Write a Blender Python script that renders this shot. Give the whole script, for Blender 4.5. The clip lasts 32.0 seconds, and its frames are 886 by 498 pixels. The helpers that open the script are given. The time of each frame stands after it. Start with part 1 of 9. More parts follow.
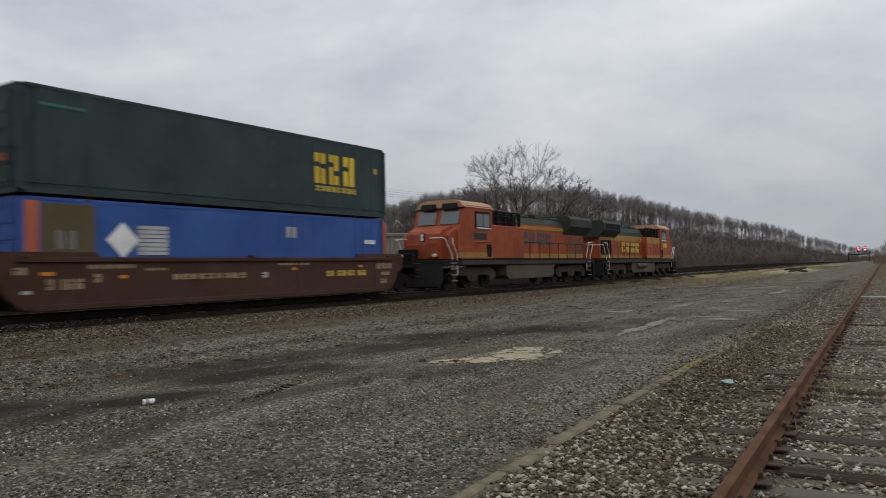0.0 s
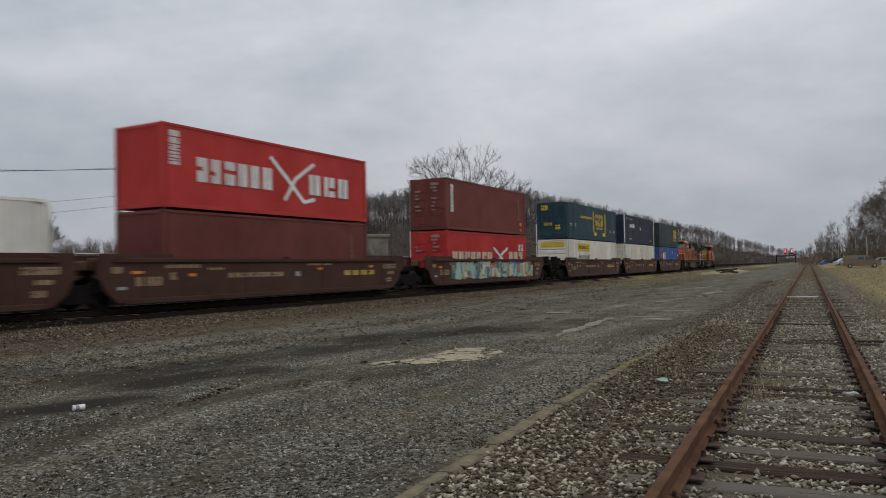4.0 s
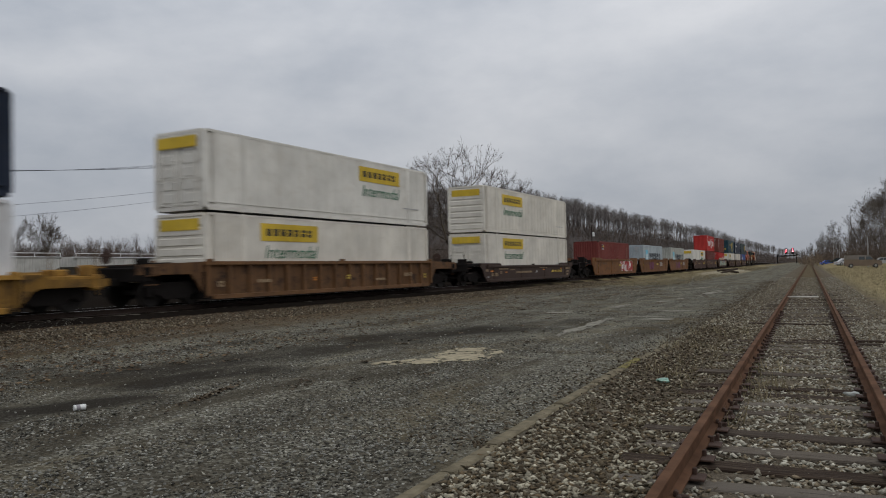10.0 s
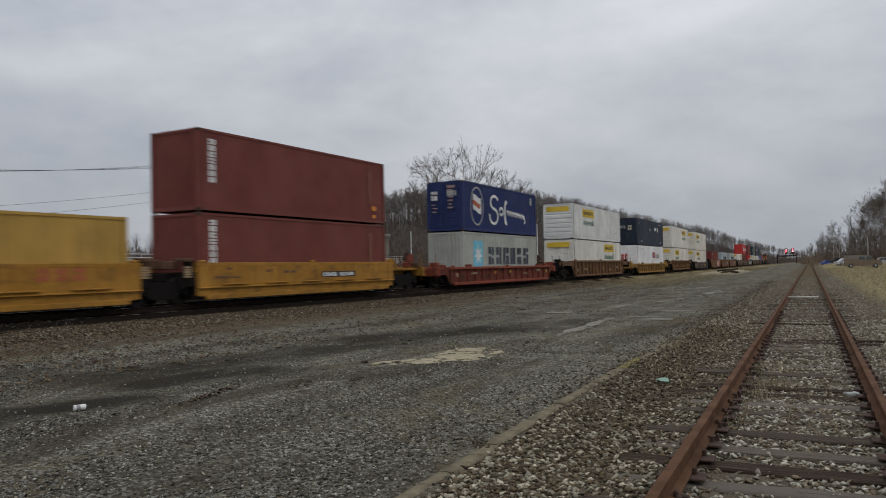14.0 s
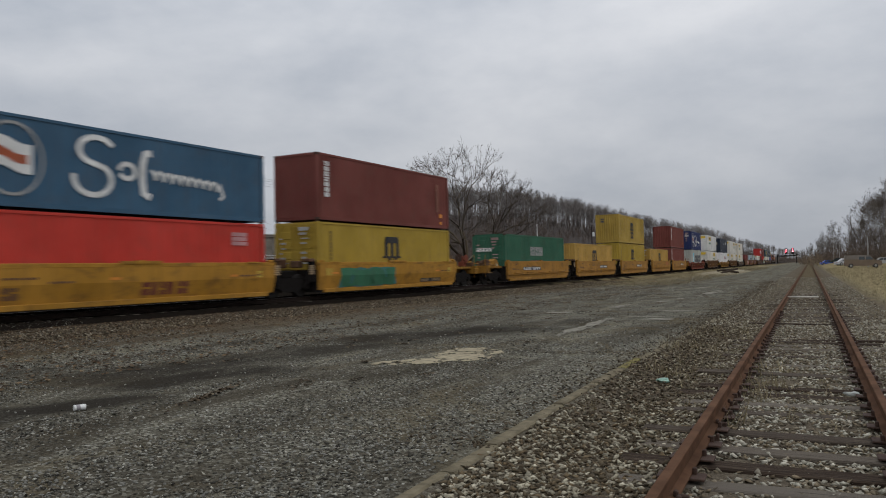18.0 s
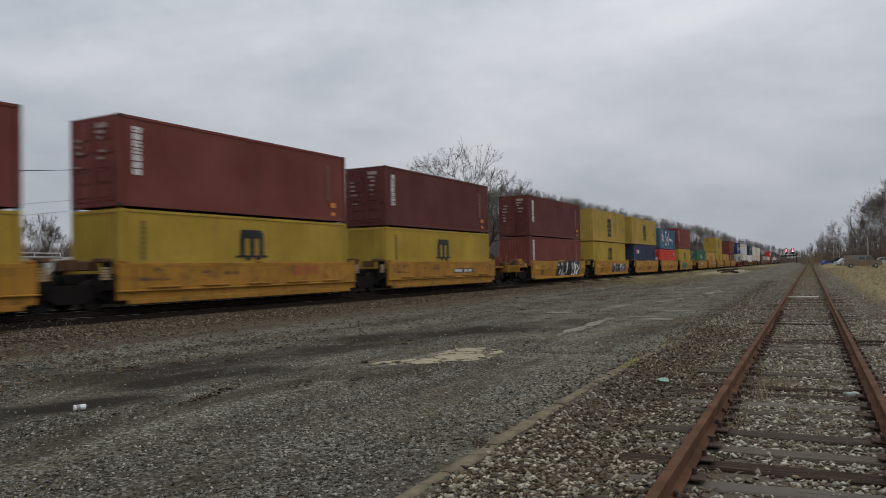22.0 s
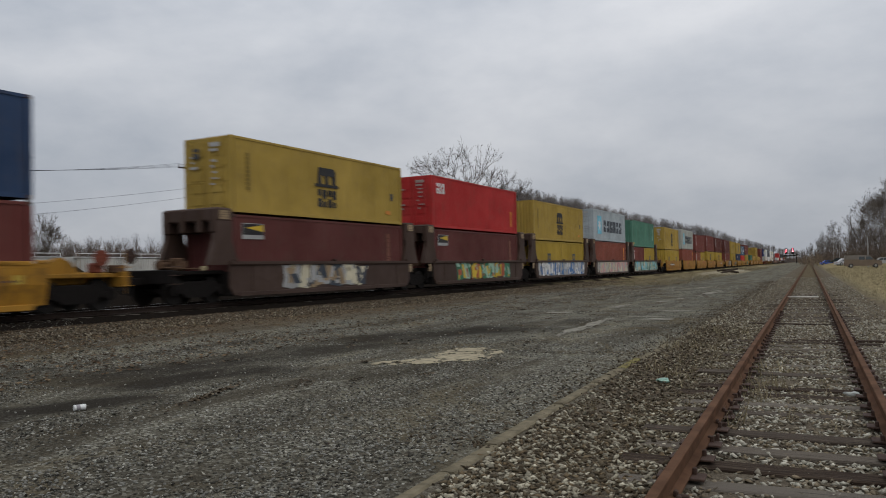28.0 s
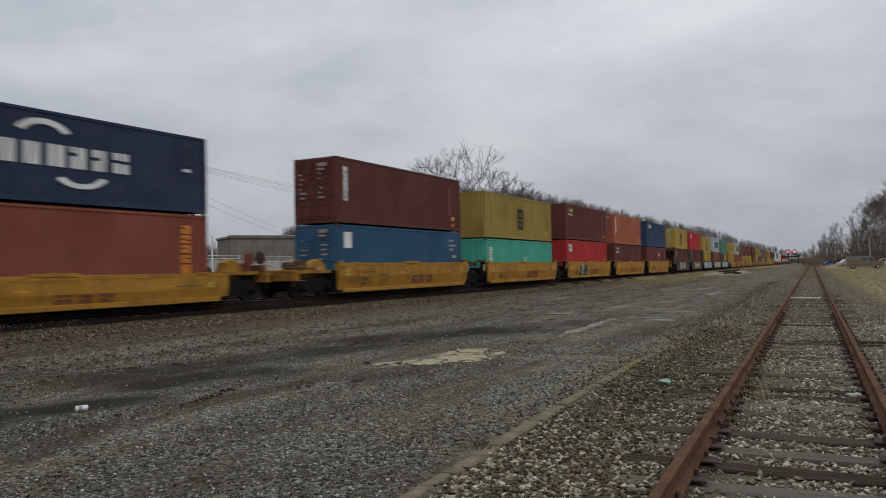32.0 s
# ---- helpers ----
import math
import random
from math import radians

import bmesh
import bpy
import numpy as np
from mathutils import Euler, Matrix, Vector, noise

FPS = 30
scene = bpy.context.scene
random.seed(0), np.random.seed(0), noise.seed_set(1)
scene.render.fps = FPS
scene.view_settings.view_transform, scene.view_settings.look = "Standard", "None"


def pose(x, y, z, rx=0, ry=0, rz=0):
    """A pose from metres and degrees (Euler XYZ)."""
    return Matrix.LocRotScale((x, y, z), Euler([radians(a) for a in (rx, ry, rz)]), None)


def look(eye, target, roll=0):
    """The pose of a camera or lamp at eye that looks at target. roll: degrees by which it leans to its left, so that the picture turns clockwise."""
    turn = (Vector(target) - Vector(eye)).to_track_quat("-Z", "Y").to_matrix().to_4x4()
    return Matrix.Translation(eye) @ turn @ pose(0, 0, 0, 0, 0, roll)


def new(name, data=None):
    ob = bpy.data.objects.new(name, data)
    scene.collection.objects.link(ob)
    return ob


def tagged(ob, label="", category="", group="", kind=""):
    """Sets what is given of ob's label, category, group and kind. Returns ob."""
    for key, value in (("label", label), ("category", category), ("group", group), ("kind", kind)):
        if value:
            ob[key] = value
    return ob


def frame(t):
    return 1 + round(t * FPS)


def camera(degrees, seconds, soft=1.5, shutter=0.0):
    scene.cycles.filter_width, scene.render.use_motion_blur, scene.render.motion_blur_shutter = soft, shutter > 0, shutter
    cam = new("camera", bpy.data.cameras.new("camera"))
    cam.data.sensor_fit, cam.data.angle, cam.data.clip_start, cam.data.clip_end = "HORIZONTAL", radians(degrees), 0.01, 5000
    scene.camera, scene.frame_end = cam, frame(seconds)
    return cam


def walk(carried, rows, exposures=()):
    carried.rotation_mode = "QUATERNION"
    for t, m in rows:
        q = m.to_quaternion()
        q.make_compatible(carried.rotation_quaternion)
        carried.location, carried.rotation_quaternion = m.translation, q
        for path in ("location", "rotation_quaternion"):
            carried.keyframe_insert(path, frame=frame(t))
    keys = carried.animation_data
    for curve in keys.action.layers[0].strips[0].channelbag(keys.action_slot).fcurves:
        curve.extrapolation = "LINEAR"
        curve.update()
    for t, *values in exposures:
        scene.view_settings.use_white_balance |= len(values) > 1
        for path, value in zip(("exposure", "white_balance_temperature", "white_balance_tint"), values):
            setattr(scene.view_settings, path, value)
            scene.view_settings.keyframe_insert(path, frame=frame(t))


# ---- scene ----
# The camera stands by a disused side track; it swings right in the first second and then rests.
EYE = (0.0, 0.0, 1.392)
YAW, PITCH, LEAN = 0.45279, 0.02545, -1.19
cam = camera(60.94, 32.0, 1.0, 0.36)


def aim(turn=0.0, tip=0.0):
    a, b = YAW + turn, PITCH + tip
    way = Vector((-math.sin(a) * math.cos(b), math.cos(a) * math.cos(b), math.sin(b)))
    return look(EYE, Vector(EYE) + way, LEAN)


walk(cam, [(0.0, aim(0.0765)), (0.1, aim(0.0665)), (0.2, aim(0.055)), (0.3, aim(0.0435)), (0.4, aim(0.0335)), (0.5, aim(0.0262)), (0.7, aim(0.0125)),
           (0.85, aim(0.0055)), (1.0, aim(0.001)), (1.5, aim(-0.0023)), (2.0, aim(-0.0012)), (2.5, aim(-0.0036)), (3.0, aim(-0.0032)), (3.5, aim(-0.002)),
           (5.5, aim(0)), (16.0, aim(0)), (31.5, aim(0)), (32.0, aim(0.0021, 0.0013))],
     [(0.0, 0.17), (2.0, 0.15), (3.5, 0.07), (7.0, 0.0), (9.0, -0.03), (12.0, -0.02), (16.0, 0.06), (32.0, 0.06)])

# ---- light: an overcast winter sky, brightest overhead ----
world = bpy.data.worlds.new("overcast_sky")
scene.world = world
world.use_nodes = True
wn, wl = world.node_tree.nodes, world.node_tree.links
wn.clear()


def wnode(kind, **values):
    n = wn.new(kind)
    for k, v in values.items():
        n.inputs[k].default_value = v
    return n


w_out, w_bg = wn.new("ShaderNodeOutputWorld"), wn.new("ShaderNodeBackground")
w_sky = wn.new("ShaderNodeTexSky")
w_sky.sky_type, w_sky.sun_disc = "NISHITA", False
w_sky.sun_elevation, w_sky.sun_rotation = radians(42), radians(60)
w_sky.dust_density = 4.0
w_co, w_sep = wn.new("ShaderNodeTexCoord"), wn.new("ShaderNodeSeparateXYZ")
wl.new(w_co.outputs["Generated"], w_sep.inputs[0])
# cloud cover, flattened towards the horizon
w_map = wn.new("ShaderNodeMapping")
w_map.inputs["Scale"].default_value = (1.0, 1.0, 2.2)
wl.new(w_co.outputs["Generated"], w_map.inputs[0])
w_big = wnode("ShaderNodeTexNoise", Scale=2.3, Detail=4.0, Roughness=0.5, Distortion=0.5)
w_small = wnode("ShaderNodeTexNoise", Scale=7.0, Detail=6.0, Roughness=0.6)
for n in (w_big, w_small):
    wl.new(w_map.outputs[0], n.inputs["Vector"])
w_add = wn.new("ShaderNodeMix")
w_add.data_type, w_add.inputs["Factor"].default_value = "FLOAT", 0.3
wl.new(w_big.outputs["Fac"], w_add.inputs[2])
wl.new(w_small.outputs["Fac"], w_add.inputs[3])
w_cloud = wn.new("ShaderNodeValToRGB")
w_cloud.color_ramp.elements[0].position, w_cloud.color_ramp.elements[0].color = 0.34, (0.438, 0.474, 0.534, 1)
w_cloud.color_ramp.elements[1].position, w_cloud.color_ramp.elements[1].color = 0.66, (0.690, 0.706, 0.742, 1)
wl.new(w_add.outputs[0], w_cloud.inputs[0])
# an overcast sky is brighter overhead than at the horizon
w_lift = wn.new("ShaderNodeMapRange")
for k, v in (("From Min", 0.0), ("From Max", 0.75), ("To Min", 0.75), ("To Max", 1.5)):
    w_lift.inputs[k].default_value = v
wl.new(w_sep.outputs["Z"], w_lift.inputs["Value"])
w_mul = wn.new("ShaderNodeVectorMath")
w_mul.operation = "SCALE"
wl.new(w_cloud.outputs[0], w_mul.inputs[0])
wl.new(w_lift.outputs[0], w_mul.inputs["Scale"])
w_thin = wn.new("ShaderNodeVectorMath")
w_thin.operation = "SCALE"
w_thin.inputs["Scale"].default_value = 0.05
wl.new(w_sky.outputs[0], w_thin.inputs[0])
w_mix = wn.new("ShaderNodeMix")
w_mix.data_type, w_mix.inputs["Factor"].default_value = "RGBA", 0.93
wl.new(w_thin.outputs[0], w_mix.inputs[6])
wl.new(w_mul.outputs[0], w_mix.inputs[7])
wl.new(w_mix.outputs[2], w_bg.inputs["Color"])
w_bg.inputs["Strength"].default_value = 1.0
wl.new(w_bg.outputs[0], w_out.inputs[0])

sun = new("sun", bpy.data.lights.new("sun", "SUN"))
sun.data.energy, sun.data.angle, sun.data.color = 0.5, radians(40), (1.0, 0.97, 0.93)
sun.matrix_world = look((40, 10, 60), (0, 40, 0))
scene.view_settings.exposure = 0.0

# ---- materials ----
def nodes_of(name):
    m = bpy.data.materials.new(name)
    m.use_nodes = True
    n, l = m.node_tree.nodes, m.node_tree.links
    return m, n, l, n["Principled BSDF"]


def noise_node(n, l, vec, scale, detail=4.0, rough=0.55, distort=0.0):
    t = n.new("ShaderNodeTexNoise")
    t.inputs["Scale"].default_value, t.inputs["Detail"].default_value = scale, detail
    t.inputs["Roughness"].default_value, t.inputs["Distortion"].default_value = rough, distort
    l.new(vec, t.inputs["Vector"])
    return t.outputs["Fac"]


def ramp(n, l, fac, *stops):
    r = n.new("ShaderNodeValToRGB")
    e = r.color_ramp.elements
    while len(e) < len(stops):
        e.new(0.5)
    for el, (pos, col) in zip(e, stops):
        el.position = pos
        el.color = (*col, 1) if len(col) == 3 else col
    l.new(fac, r.inputs[0])
    return r.outputs[0]


def grey(v):
    return (v, v, v)


def mixed(n, l, fac, a, b, blend="MIX"):
    m = n.new("ShaderNodeMix")
    m.data_type, m.blend_type = "RGBA", blend
    for sock, v in ((m.inputs["Factor"], fac), (m.inputs[6], a), (m.inputs[7], b)):
        if isinstance(v, (int, float)):
            sock.default_value = v
        elif isinstance(v, tuple):
            sock.default_value = (*v, 1) if len(v) == 3 else v
        else:
            l.new(v, sock)
    return m.outputs[2]


def maths(n, l, op, a, b=None):
    m = n.new("ShaderNodeMath")
    m.operation = op
    for sock, v in zip(m.inputs, (a, b)):
        if v is None:
            continue
        if isinstance(v, (int, float)):
            sock.default_value = v
        else:
            l.new(v, sock)
    return m.outputs[0]


def stretched(n, l, out, scale):
    m = n.new("ShaderNodeMapping")
    m.inputs["Scale"].default_value = scale
    l.new(out, m.inputs[0])
    return m.outputs[0]


def bumped(n, l, bsdf, height, strength, distance):
    b = n.new("ShaderNodeBump")
    b.inputs["Strength"].default_value, b.inputs["Distance"].default_value = strength, distance
    l.new(height, b.inputs["Height"])
    l.new(b.outputs[0], bsdf.inputs["Normal"])


PAINTS = {}


def paint(colour, wear=0.25, rough=0.5, dirt=(0.09, 0.07, 0.055), rust=0.06, mottle=0.12):
    """Weathered paint on steel: fading at a large scale, run-down streaks, grime and rust spots."""
    key = (colour, wear, rough, rust, mottle)
    if key in PAINTS:
        return PAINTS[key]
    m, n, l, bsdf = nodes_of("weathered_paint")
    co = n.new("ShaderNodeTexCoord").outputs["Object"]
    info = n.new("ShaderNodeObjectInfo").outputs["Random"]
    shift = n.new("ShaderNodeVectorMath")
    shift.operation = "ADD"
    l.new(co, shift.inputs[0])
    c = n.new("ShaderNodeCombineXYZ")
    l.new(maths(n, l, "MULTIPLY", info, 40.0), c.inputs[1])
    l.new(c.outputs[0], shift.inputs[1])
    vec = shift.outputs[0]
    fade = noise_node(n, l, vec, 0.5, 3)
    streak = noise_node(n, l, stretched(n, l, vec, (3.0, 3.0, 0.22)), 2.2, 5, 0.6)
    fine = noise_node(n, l, vec, 9.0, 6, 0.65)
    lighter = tuple(min(1, v * 1.13 + 0.012) for v in colour)
    darker = tuple(v * 0.82 for v in colour)
    col = mixed(n, l, ramp(n, l, fade, (0.3, grey(0)), (0.7, grey(1))), darker, lighter)
    grime = maths(n, l, "MULTIPLY", ramp(n, l, streak, (0.48, grey(0)), (0.78, grey(1))), wear)
    col = mixed(n, l, grime, col, dirt)
    blotch = noise_node(n, l, stretched(n, l, vec, (1.0, 0.7, 1.3)), 1.5, 7, 0.68, 0.4)
    col = mixed(n, l, maths(n, l, "MULTIPLY", ramp(n, l, blotch, (0.50, grey(0)), (0.64, grey(1))), mottle), col, dirt)
    col = mixed(n, l, maths(n, l, "MULTIPLY", ramp(n, l, blotch, (0.30, grey(1)), (0.40, grey(0))), mottle * 0.7), col, tuple(min(1, v * 1.25 + 0.02) for v in colour))
    spots = maths(n, l, "MULTIPLY", ramp(n, l, fine, (0.66, grey(0)), (0.74, grey(1))), rust * 6)
    col = mixed(n, l, spots, col, (0.13, 0.055, 0.028))
    l.new(col, bsdf.inputs["Base Color"])
    r = mixed(n, l, streak, grey(max(0.2, rough - 0.1)), grey(min(1, rough + 0.2)))
    l.new(r, bsdf.inputs["Roughness"])
    bsdf.inputs["Specular IOR Level"].default_value = 0.16
    bumped(n, l, bsdf, fine, 0.12, 0.004)
    PAINTS[key] = m
    return m


def plain(name, colour, rough=0.6, metal=0.0, vary=0.25, scale=6.0, bump=0.1, gloss=0.35):
    m, n, l, bsdf = nodes_of(name)
    co = n.new("ShaderNodeTexCoord").outputs["Object"]
    f = noise_node(n, l, co, scale, 5, 0.6)
    g = noise_node(n, l, co, scale * 7, 4, 0.6)
    a, b = tuple(v * (1 - vary) for v in colour), tuple(min(1, v * (1 + vary)) for v in colour)
    col = mixed(n, l, ramp(n, l, f, (0.3, grey(0)), (0.7, grey(1))), a, b)
    col = mixed(n, l, maths(n, l, "MULTIPLY", g, 0.3), col, tuple(v * 0.55 for v in colour))
    l.new(col, bsdf.inputs["Base Color"])
    bsdf.inputs["Roughness"].default_value, bsdf.inputs["Metallic"].default_value = rough, metal
    bsdf.inputs["Specular IOR Level"].default_value = gloss
    if bump:
        bumped(n, l, bsdf, g, bump, 0.01)
    return m


def island(name, stops, rough=0.85, scale=20.0, tint=(1.0, 1.0, 1.0)):
    """Many small loose pieces in one mesh, each with its own shade."""
    m, n, l, bsdf = nodes_of(name)
    r = n.new("ShaderNodeNewGeometry").outputs["Random Per Island"]
    col = ramp(n, l, r, *((at, tuple(v * k for v, k in zip(shade, tint))) for at, shade in stops))
    co = n.new("ShaderNodeTexCoord").outputs["Object"]
    f = noise_node(n, l, co, scale, 4)
    col = mixed(n, l, ramp(n, l, f, (0.45, grey(0)), (0.8, grey(0.5))), col, (0.03, 0.025, 0.02))
    l.new(col, bsdf.inputs["Base Color"])
    bsdf.inputs["Roughness"].default_value = rough
    bsdf.inputs["Specular IOR Level"].default_value = 0.03
    return m


M_BLACK = plain("sooty_black_steel", (0.014, 0.013, 0.0125), 0.85, gloss=0.12)
M_UNDER = plain("grimy_undergear", (0.0135, 0.0115, 0.0105), 0.9, gloss=0.08)
M_WHEEL = plain("dark_wheel_steel", (0.022, 0.019, 0.017), 0.7, 0.1, gloss=0.2)
M_TREAD = plain("bright_worn_steel", (0.42, 0.41, 0.40), 0.28, 0.9, 0.15)
M_ROD = plain("galvanised_rod", (0.30, 0.29, 0.27), 0.45, 0.6)
M_RUST = plain("rusty_rail_steel", (0.112, 0.060, 0.036), 0.9, 0.0, 0.45, 2.2, 0.3, gloss=0.05)
M_RUST_DARK = plain("dark_rusty_iron", (0.062, 0.036, 0.026), 0.85, 0.1, 0.35, 8.0, 0.3)
M_CONCRETE = plain("weathered_concrete", (0.34, 0.33, 0.30), 0.9, 0, 0.25, 0.6, 0.3)
M_OLD_CONCRETE = plain("stained_concrete", (0.185, 0.163, 0.135), 0.9, 0, 0.35, 0.35, 0.3)
M_WHITE = plain("white_enamel", (0.72, 0.72, 0.70), 0.5, 0, 0.12)
M_POLE = plain("creosoted_pole", (0.048, 0.036, 0.034), 0.85, 0, 0.3, 3.0, 0.3)
M_WIRE = plain("dark_cable", (0.05, 0.05, 0.055), 0.6, 0, 0.05, 3.0, 0)
M_BARK = plain("bare_bark", (0.100, 0.083, 0.070), 0.9, 0, 0.3, 2.0, 0.2)
M_TWIG = plain("bare_twigs", (0.098, 0.081, 0.070), 0.9, 0, 0.25, 1.0, 0)
M_RUBBER = plain("tyre_rubber", (0.025, 0.025, 0.025), 0.8, 0, 0.1)


def marking(colour, rough=0.55):
    return paint(colour, 0.25, rough, (0.12, 0.10, 0.085), 0.03)


def glass_mat():
    m, n, l, bsdf = nodes_of("cab_glass")
    bsdf.inputs["Base Color"].default_value = (0.05, 0.06, 0.065, 1)
    bsdf.inputs["Roughness"].default_value = 0.06
    bsdf.inputs["Specular IOR Level"].default_value = 0.9
    return m


def lamp_mat(name, colour, strength):
    m, n, l, bsdf = nodes_of(name)
    bsdf.inputs["Base Color"].default_value = (*colour, 1)
    bsdf.inputs["Emission Color"].default_value = (*colour, 1)
    bsdf.inputs["Emission Strength"].default_value = strength
    return m


M_GLASS = glass_mat()
M_RED_LAMP = lamp_mat("red_signal_lens", (1.0, 0.04, 0.06), 14.0)
M_PALE_LAMP = lamp_mat("pale_signal_lens", (1.0, 0.35, 0.38), 3.0)

# ---- mesh helpers ----
class Solid:
    """Collects simple solids and turns them into one mesh."""

    def __init__(self):
        self.v, self.f = [], []

    def add(self, verts, faces):
        k = len(self.v)
        self.v.extend(tuple(p) for p in verts)
        self.f.extend(tuple(i + k for i in f) for f in faces)
        return self

    def box(self, x0, x1, y0, y1, z0, z1):
        return self.add([(x, y, z) for x in (x0, x1) for y in (y0, y1) for z in (z0, z1)],
                        [(0, 1, 3, 2), (4, 6, 7, 5), (0, 4, 5, 1), (2, 3, 7, 6), (0, 2, 6, 4), (1, 5, 7, 3)])

    def soft(self, x0, x1, y0, y1, z0, z1, c=0.02):
        """A box with chamfered edges."""
        xs, ys, zs = (x0, x1), (y0, y1), (z0, z1)
        v, index = [], {}
        for i in (0, 1):
            for j in (0, 1):
                for k in (0, 1):
                    sx, sy, sz = (c, -c)[i], (c, -c)[j], (c, -c)[k]
                    for a, p in enumerate(((xs[i], ys[j] + sy, zs[k] + sz), (xs[i] + sx, ys[j], zs[k] + sz), (xs[i] + sx, ys[j] + sy, zs[k]))):
                        index[i, j, k, a] = len(v)
                        v.append(p)
        f = []
        for i in (0, 1):
            f.append([index[i, 0, 0, 0], index[i, 1, 0, 0], index[i, 1, 1, 0], index[i, 0, 1, 0]][::1 if i else -1])
            f.append([index[0, i, 0, 1], index[1, i, 0, 1], index[1, i, 1, 1], index[0, i, 1, 1]][::-1 if i else 1])
            f.append([index[0, 0, i, 2], index[1, 0, i, 2], index[1, 1, i, 2], index[0, 1, i, 2]][::1 if i else -1])
        for a, b in ((0, 0), (0, 1), (1, 0), (1, 1)):
            f.append([index[0, a, b, 1], index[1, a, b, 1], index[1, a, b, 2], index[0, a, b, 2]])
            f.append([index[a, 0, b, 0], index[a, 1, b, 0], index[a, 1, b, 2], index[a, 0, b, 2]])
            f.append([index[a, b, 0, 0], index[a, b, 1, 0], index[a, b, 1, 1], index[a, b, 0, 1]])
        for i in (0, 1):
            for j in (0, 1):
                for k in (0, 1):
                    f.append([index[i, j, k, a] for a in range(3)])
        return self.add(v, f)

    def prism(self, outline, x0, x1):
        """An outline in (y, z), drawn out along x."""
        n = len(outline)
        v = [(x, y, z) for x in (x0, x1) for y, z in outline]
        f = [tuple(range(n))[::-1], tuple(range(n, 2 * n))]
        f += [(i, (i + 1) % n, n + (i + 1) % n, n + i) for i in range(n)]
        return self.add(v, f)

    def bar(self, outline, y0, y1):
        """An outline in (x, z), drawn out along y."""
        n = len(outline)
        v = [(x, y, z) for y in (y0, y1) for x, z in outline]
        f = [tuple(range(n)), tuple(range(n, 2 * n))[::-1]]
        f += [(i, n + i, n + (i + 1) % n, (i + 1) % n) for i in range(n)]
        return self.add(v, f)

    def tube(self, a, b, r, r2=None, n=8):
        a, b = Vector(a), Vector(b)
        way = (b - a).normalized()
        s = way.orthogonal().normalized()
        t = way.cross(s)
        r2 = r if r2 is None else r2
        v = [p + q * (math.cos(2 * math.pi * i / n) * s + math.sin(2 * math.pi * i / n) * t) for p, q in ((a, r), (b, r2)) for i in range(n)]
        f = [(i, (i + 1) % n, n + (i + 1) % n, n + i) for i in range(n)] + [tuple(range(n))[::-1], tuple(range(n, 2 * n))]
        return self.add(v, f)

    def path(self, pts, r, n=6):
        for a, b in zip(pts, pts[1:]):
            self.tube(a, b, r, None, n)
        return self

    def mesh(self, name="solid", smooth=False):
        m = bpy.data.meshes.new(name)
        m.from_pydata(self.v, [], self.f)
        bm = bmesh.new()
        bm.from_mesh(m)
        bmesh.ops.recalc_face_normals(bm, faces=bm.faces)
        bm.to_mesh(m)
        bm.free()
        if smooth:
            m.polygons.foreach_set("use_smooth", [True] * len(m.polygons))
        return m


def part(name, shape, material, parent=None, label="", m=None):
    """Links a Solid, bmesh or mesh as one mesh object under a thing or a part."""
    if isinstance(shape, Solid):
        shape = shape.mesh(name)
    elif isinstance(shape, bmesh.types.BMesh):
        bm, shape = shape, bpy.data.meshes.new(name)
        bm.to_mesh(shape)
        bm.free()
    if not shape.materials:
        shape.materials.append(None)
    ob = new(name, shape)
    ob.material_slots[0].link = "OBJECT"
    ob.material_slots[0].material = material
    if m is not None:
        ob.matrix_local = m
    if parent is not None:
        ob.parent = parent
    if name in ("lettering", "stencil", "door_label"):
        tagged(ob, label, kind="stuff")
    elif label:
        tagged(ob, label)
    return ob


def thing(name, label, category, group="", kind="", m=None):
    ob = tagged(new(name), label, category, group, kind)
    ob.empty_display_size = 0.3
    if m is not None:
        ob.matrix_world = m
    return ob


def cloud_mesh(name, verts, faces, tri=3):
    """A mesh out of numpy arrays: many small pieces in one."""
    m = bpy.data.meshes.new(name)
    m.vertices.add(len(verts))
    m.vertices.foreach_set("co", np.asarray(verts, dtype=np.float32).ravel())
    faces = np.asarray(faces, dtype=np.int32)
    m.loops.add(faces.size)
    m.loops.foreach_set("vertex_index", faces.ravel())
    m.polygons.add(len(faces))
    m.polygons.foreach_set("loop_start", np.arange(0, faces.size, tri, dtype=np.int32))
    m.polygons.foreach_set("loop_total", np.full(len(faces), tri, dtype=np.int32))
    m.update(calc_edges=True)
    m.validate()
    return m


# ---- the plan: the main line bends gently, then runs parallel to the side track ----
RAIL_Z = 0.287          # the main line's rail head over the side track's
SIDE_X = -0.146         # the side track's middle
BEND_D, BEND_A, BEND_B, BEND_END = 22.073, 0.06468, -0.00061, 110.0


def line_x(y):
    q = min(max(y, 0.0), BEND_END)
    return -BEND_D + BEND_A * y + BEND_B * (q * q / 2 + max(y - BEND_END, 0.0) * BEND_END)


def line_pose(y, z=RAIL_Z):
    slope = BEND_A + BEND_B * min(max(y, 0.0), BEND_END)
    return Matrix.Translation((line_x(y), y, z)) @ Matrix.Rotation(-math.atan(slope), 4, "Z")


def travelled(t):
    return 22.01 * t + 0.00326 * t * t

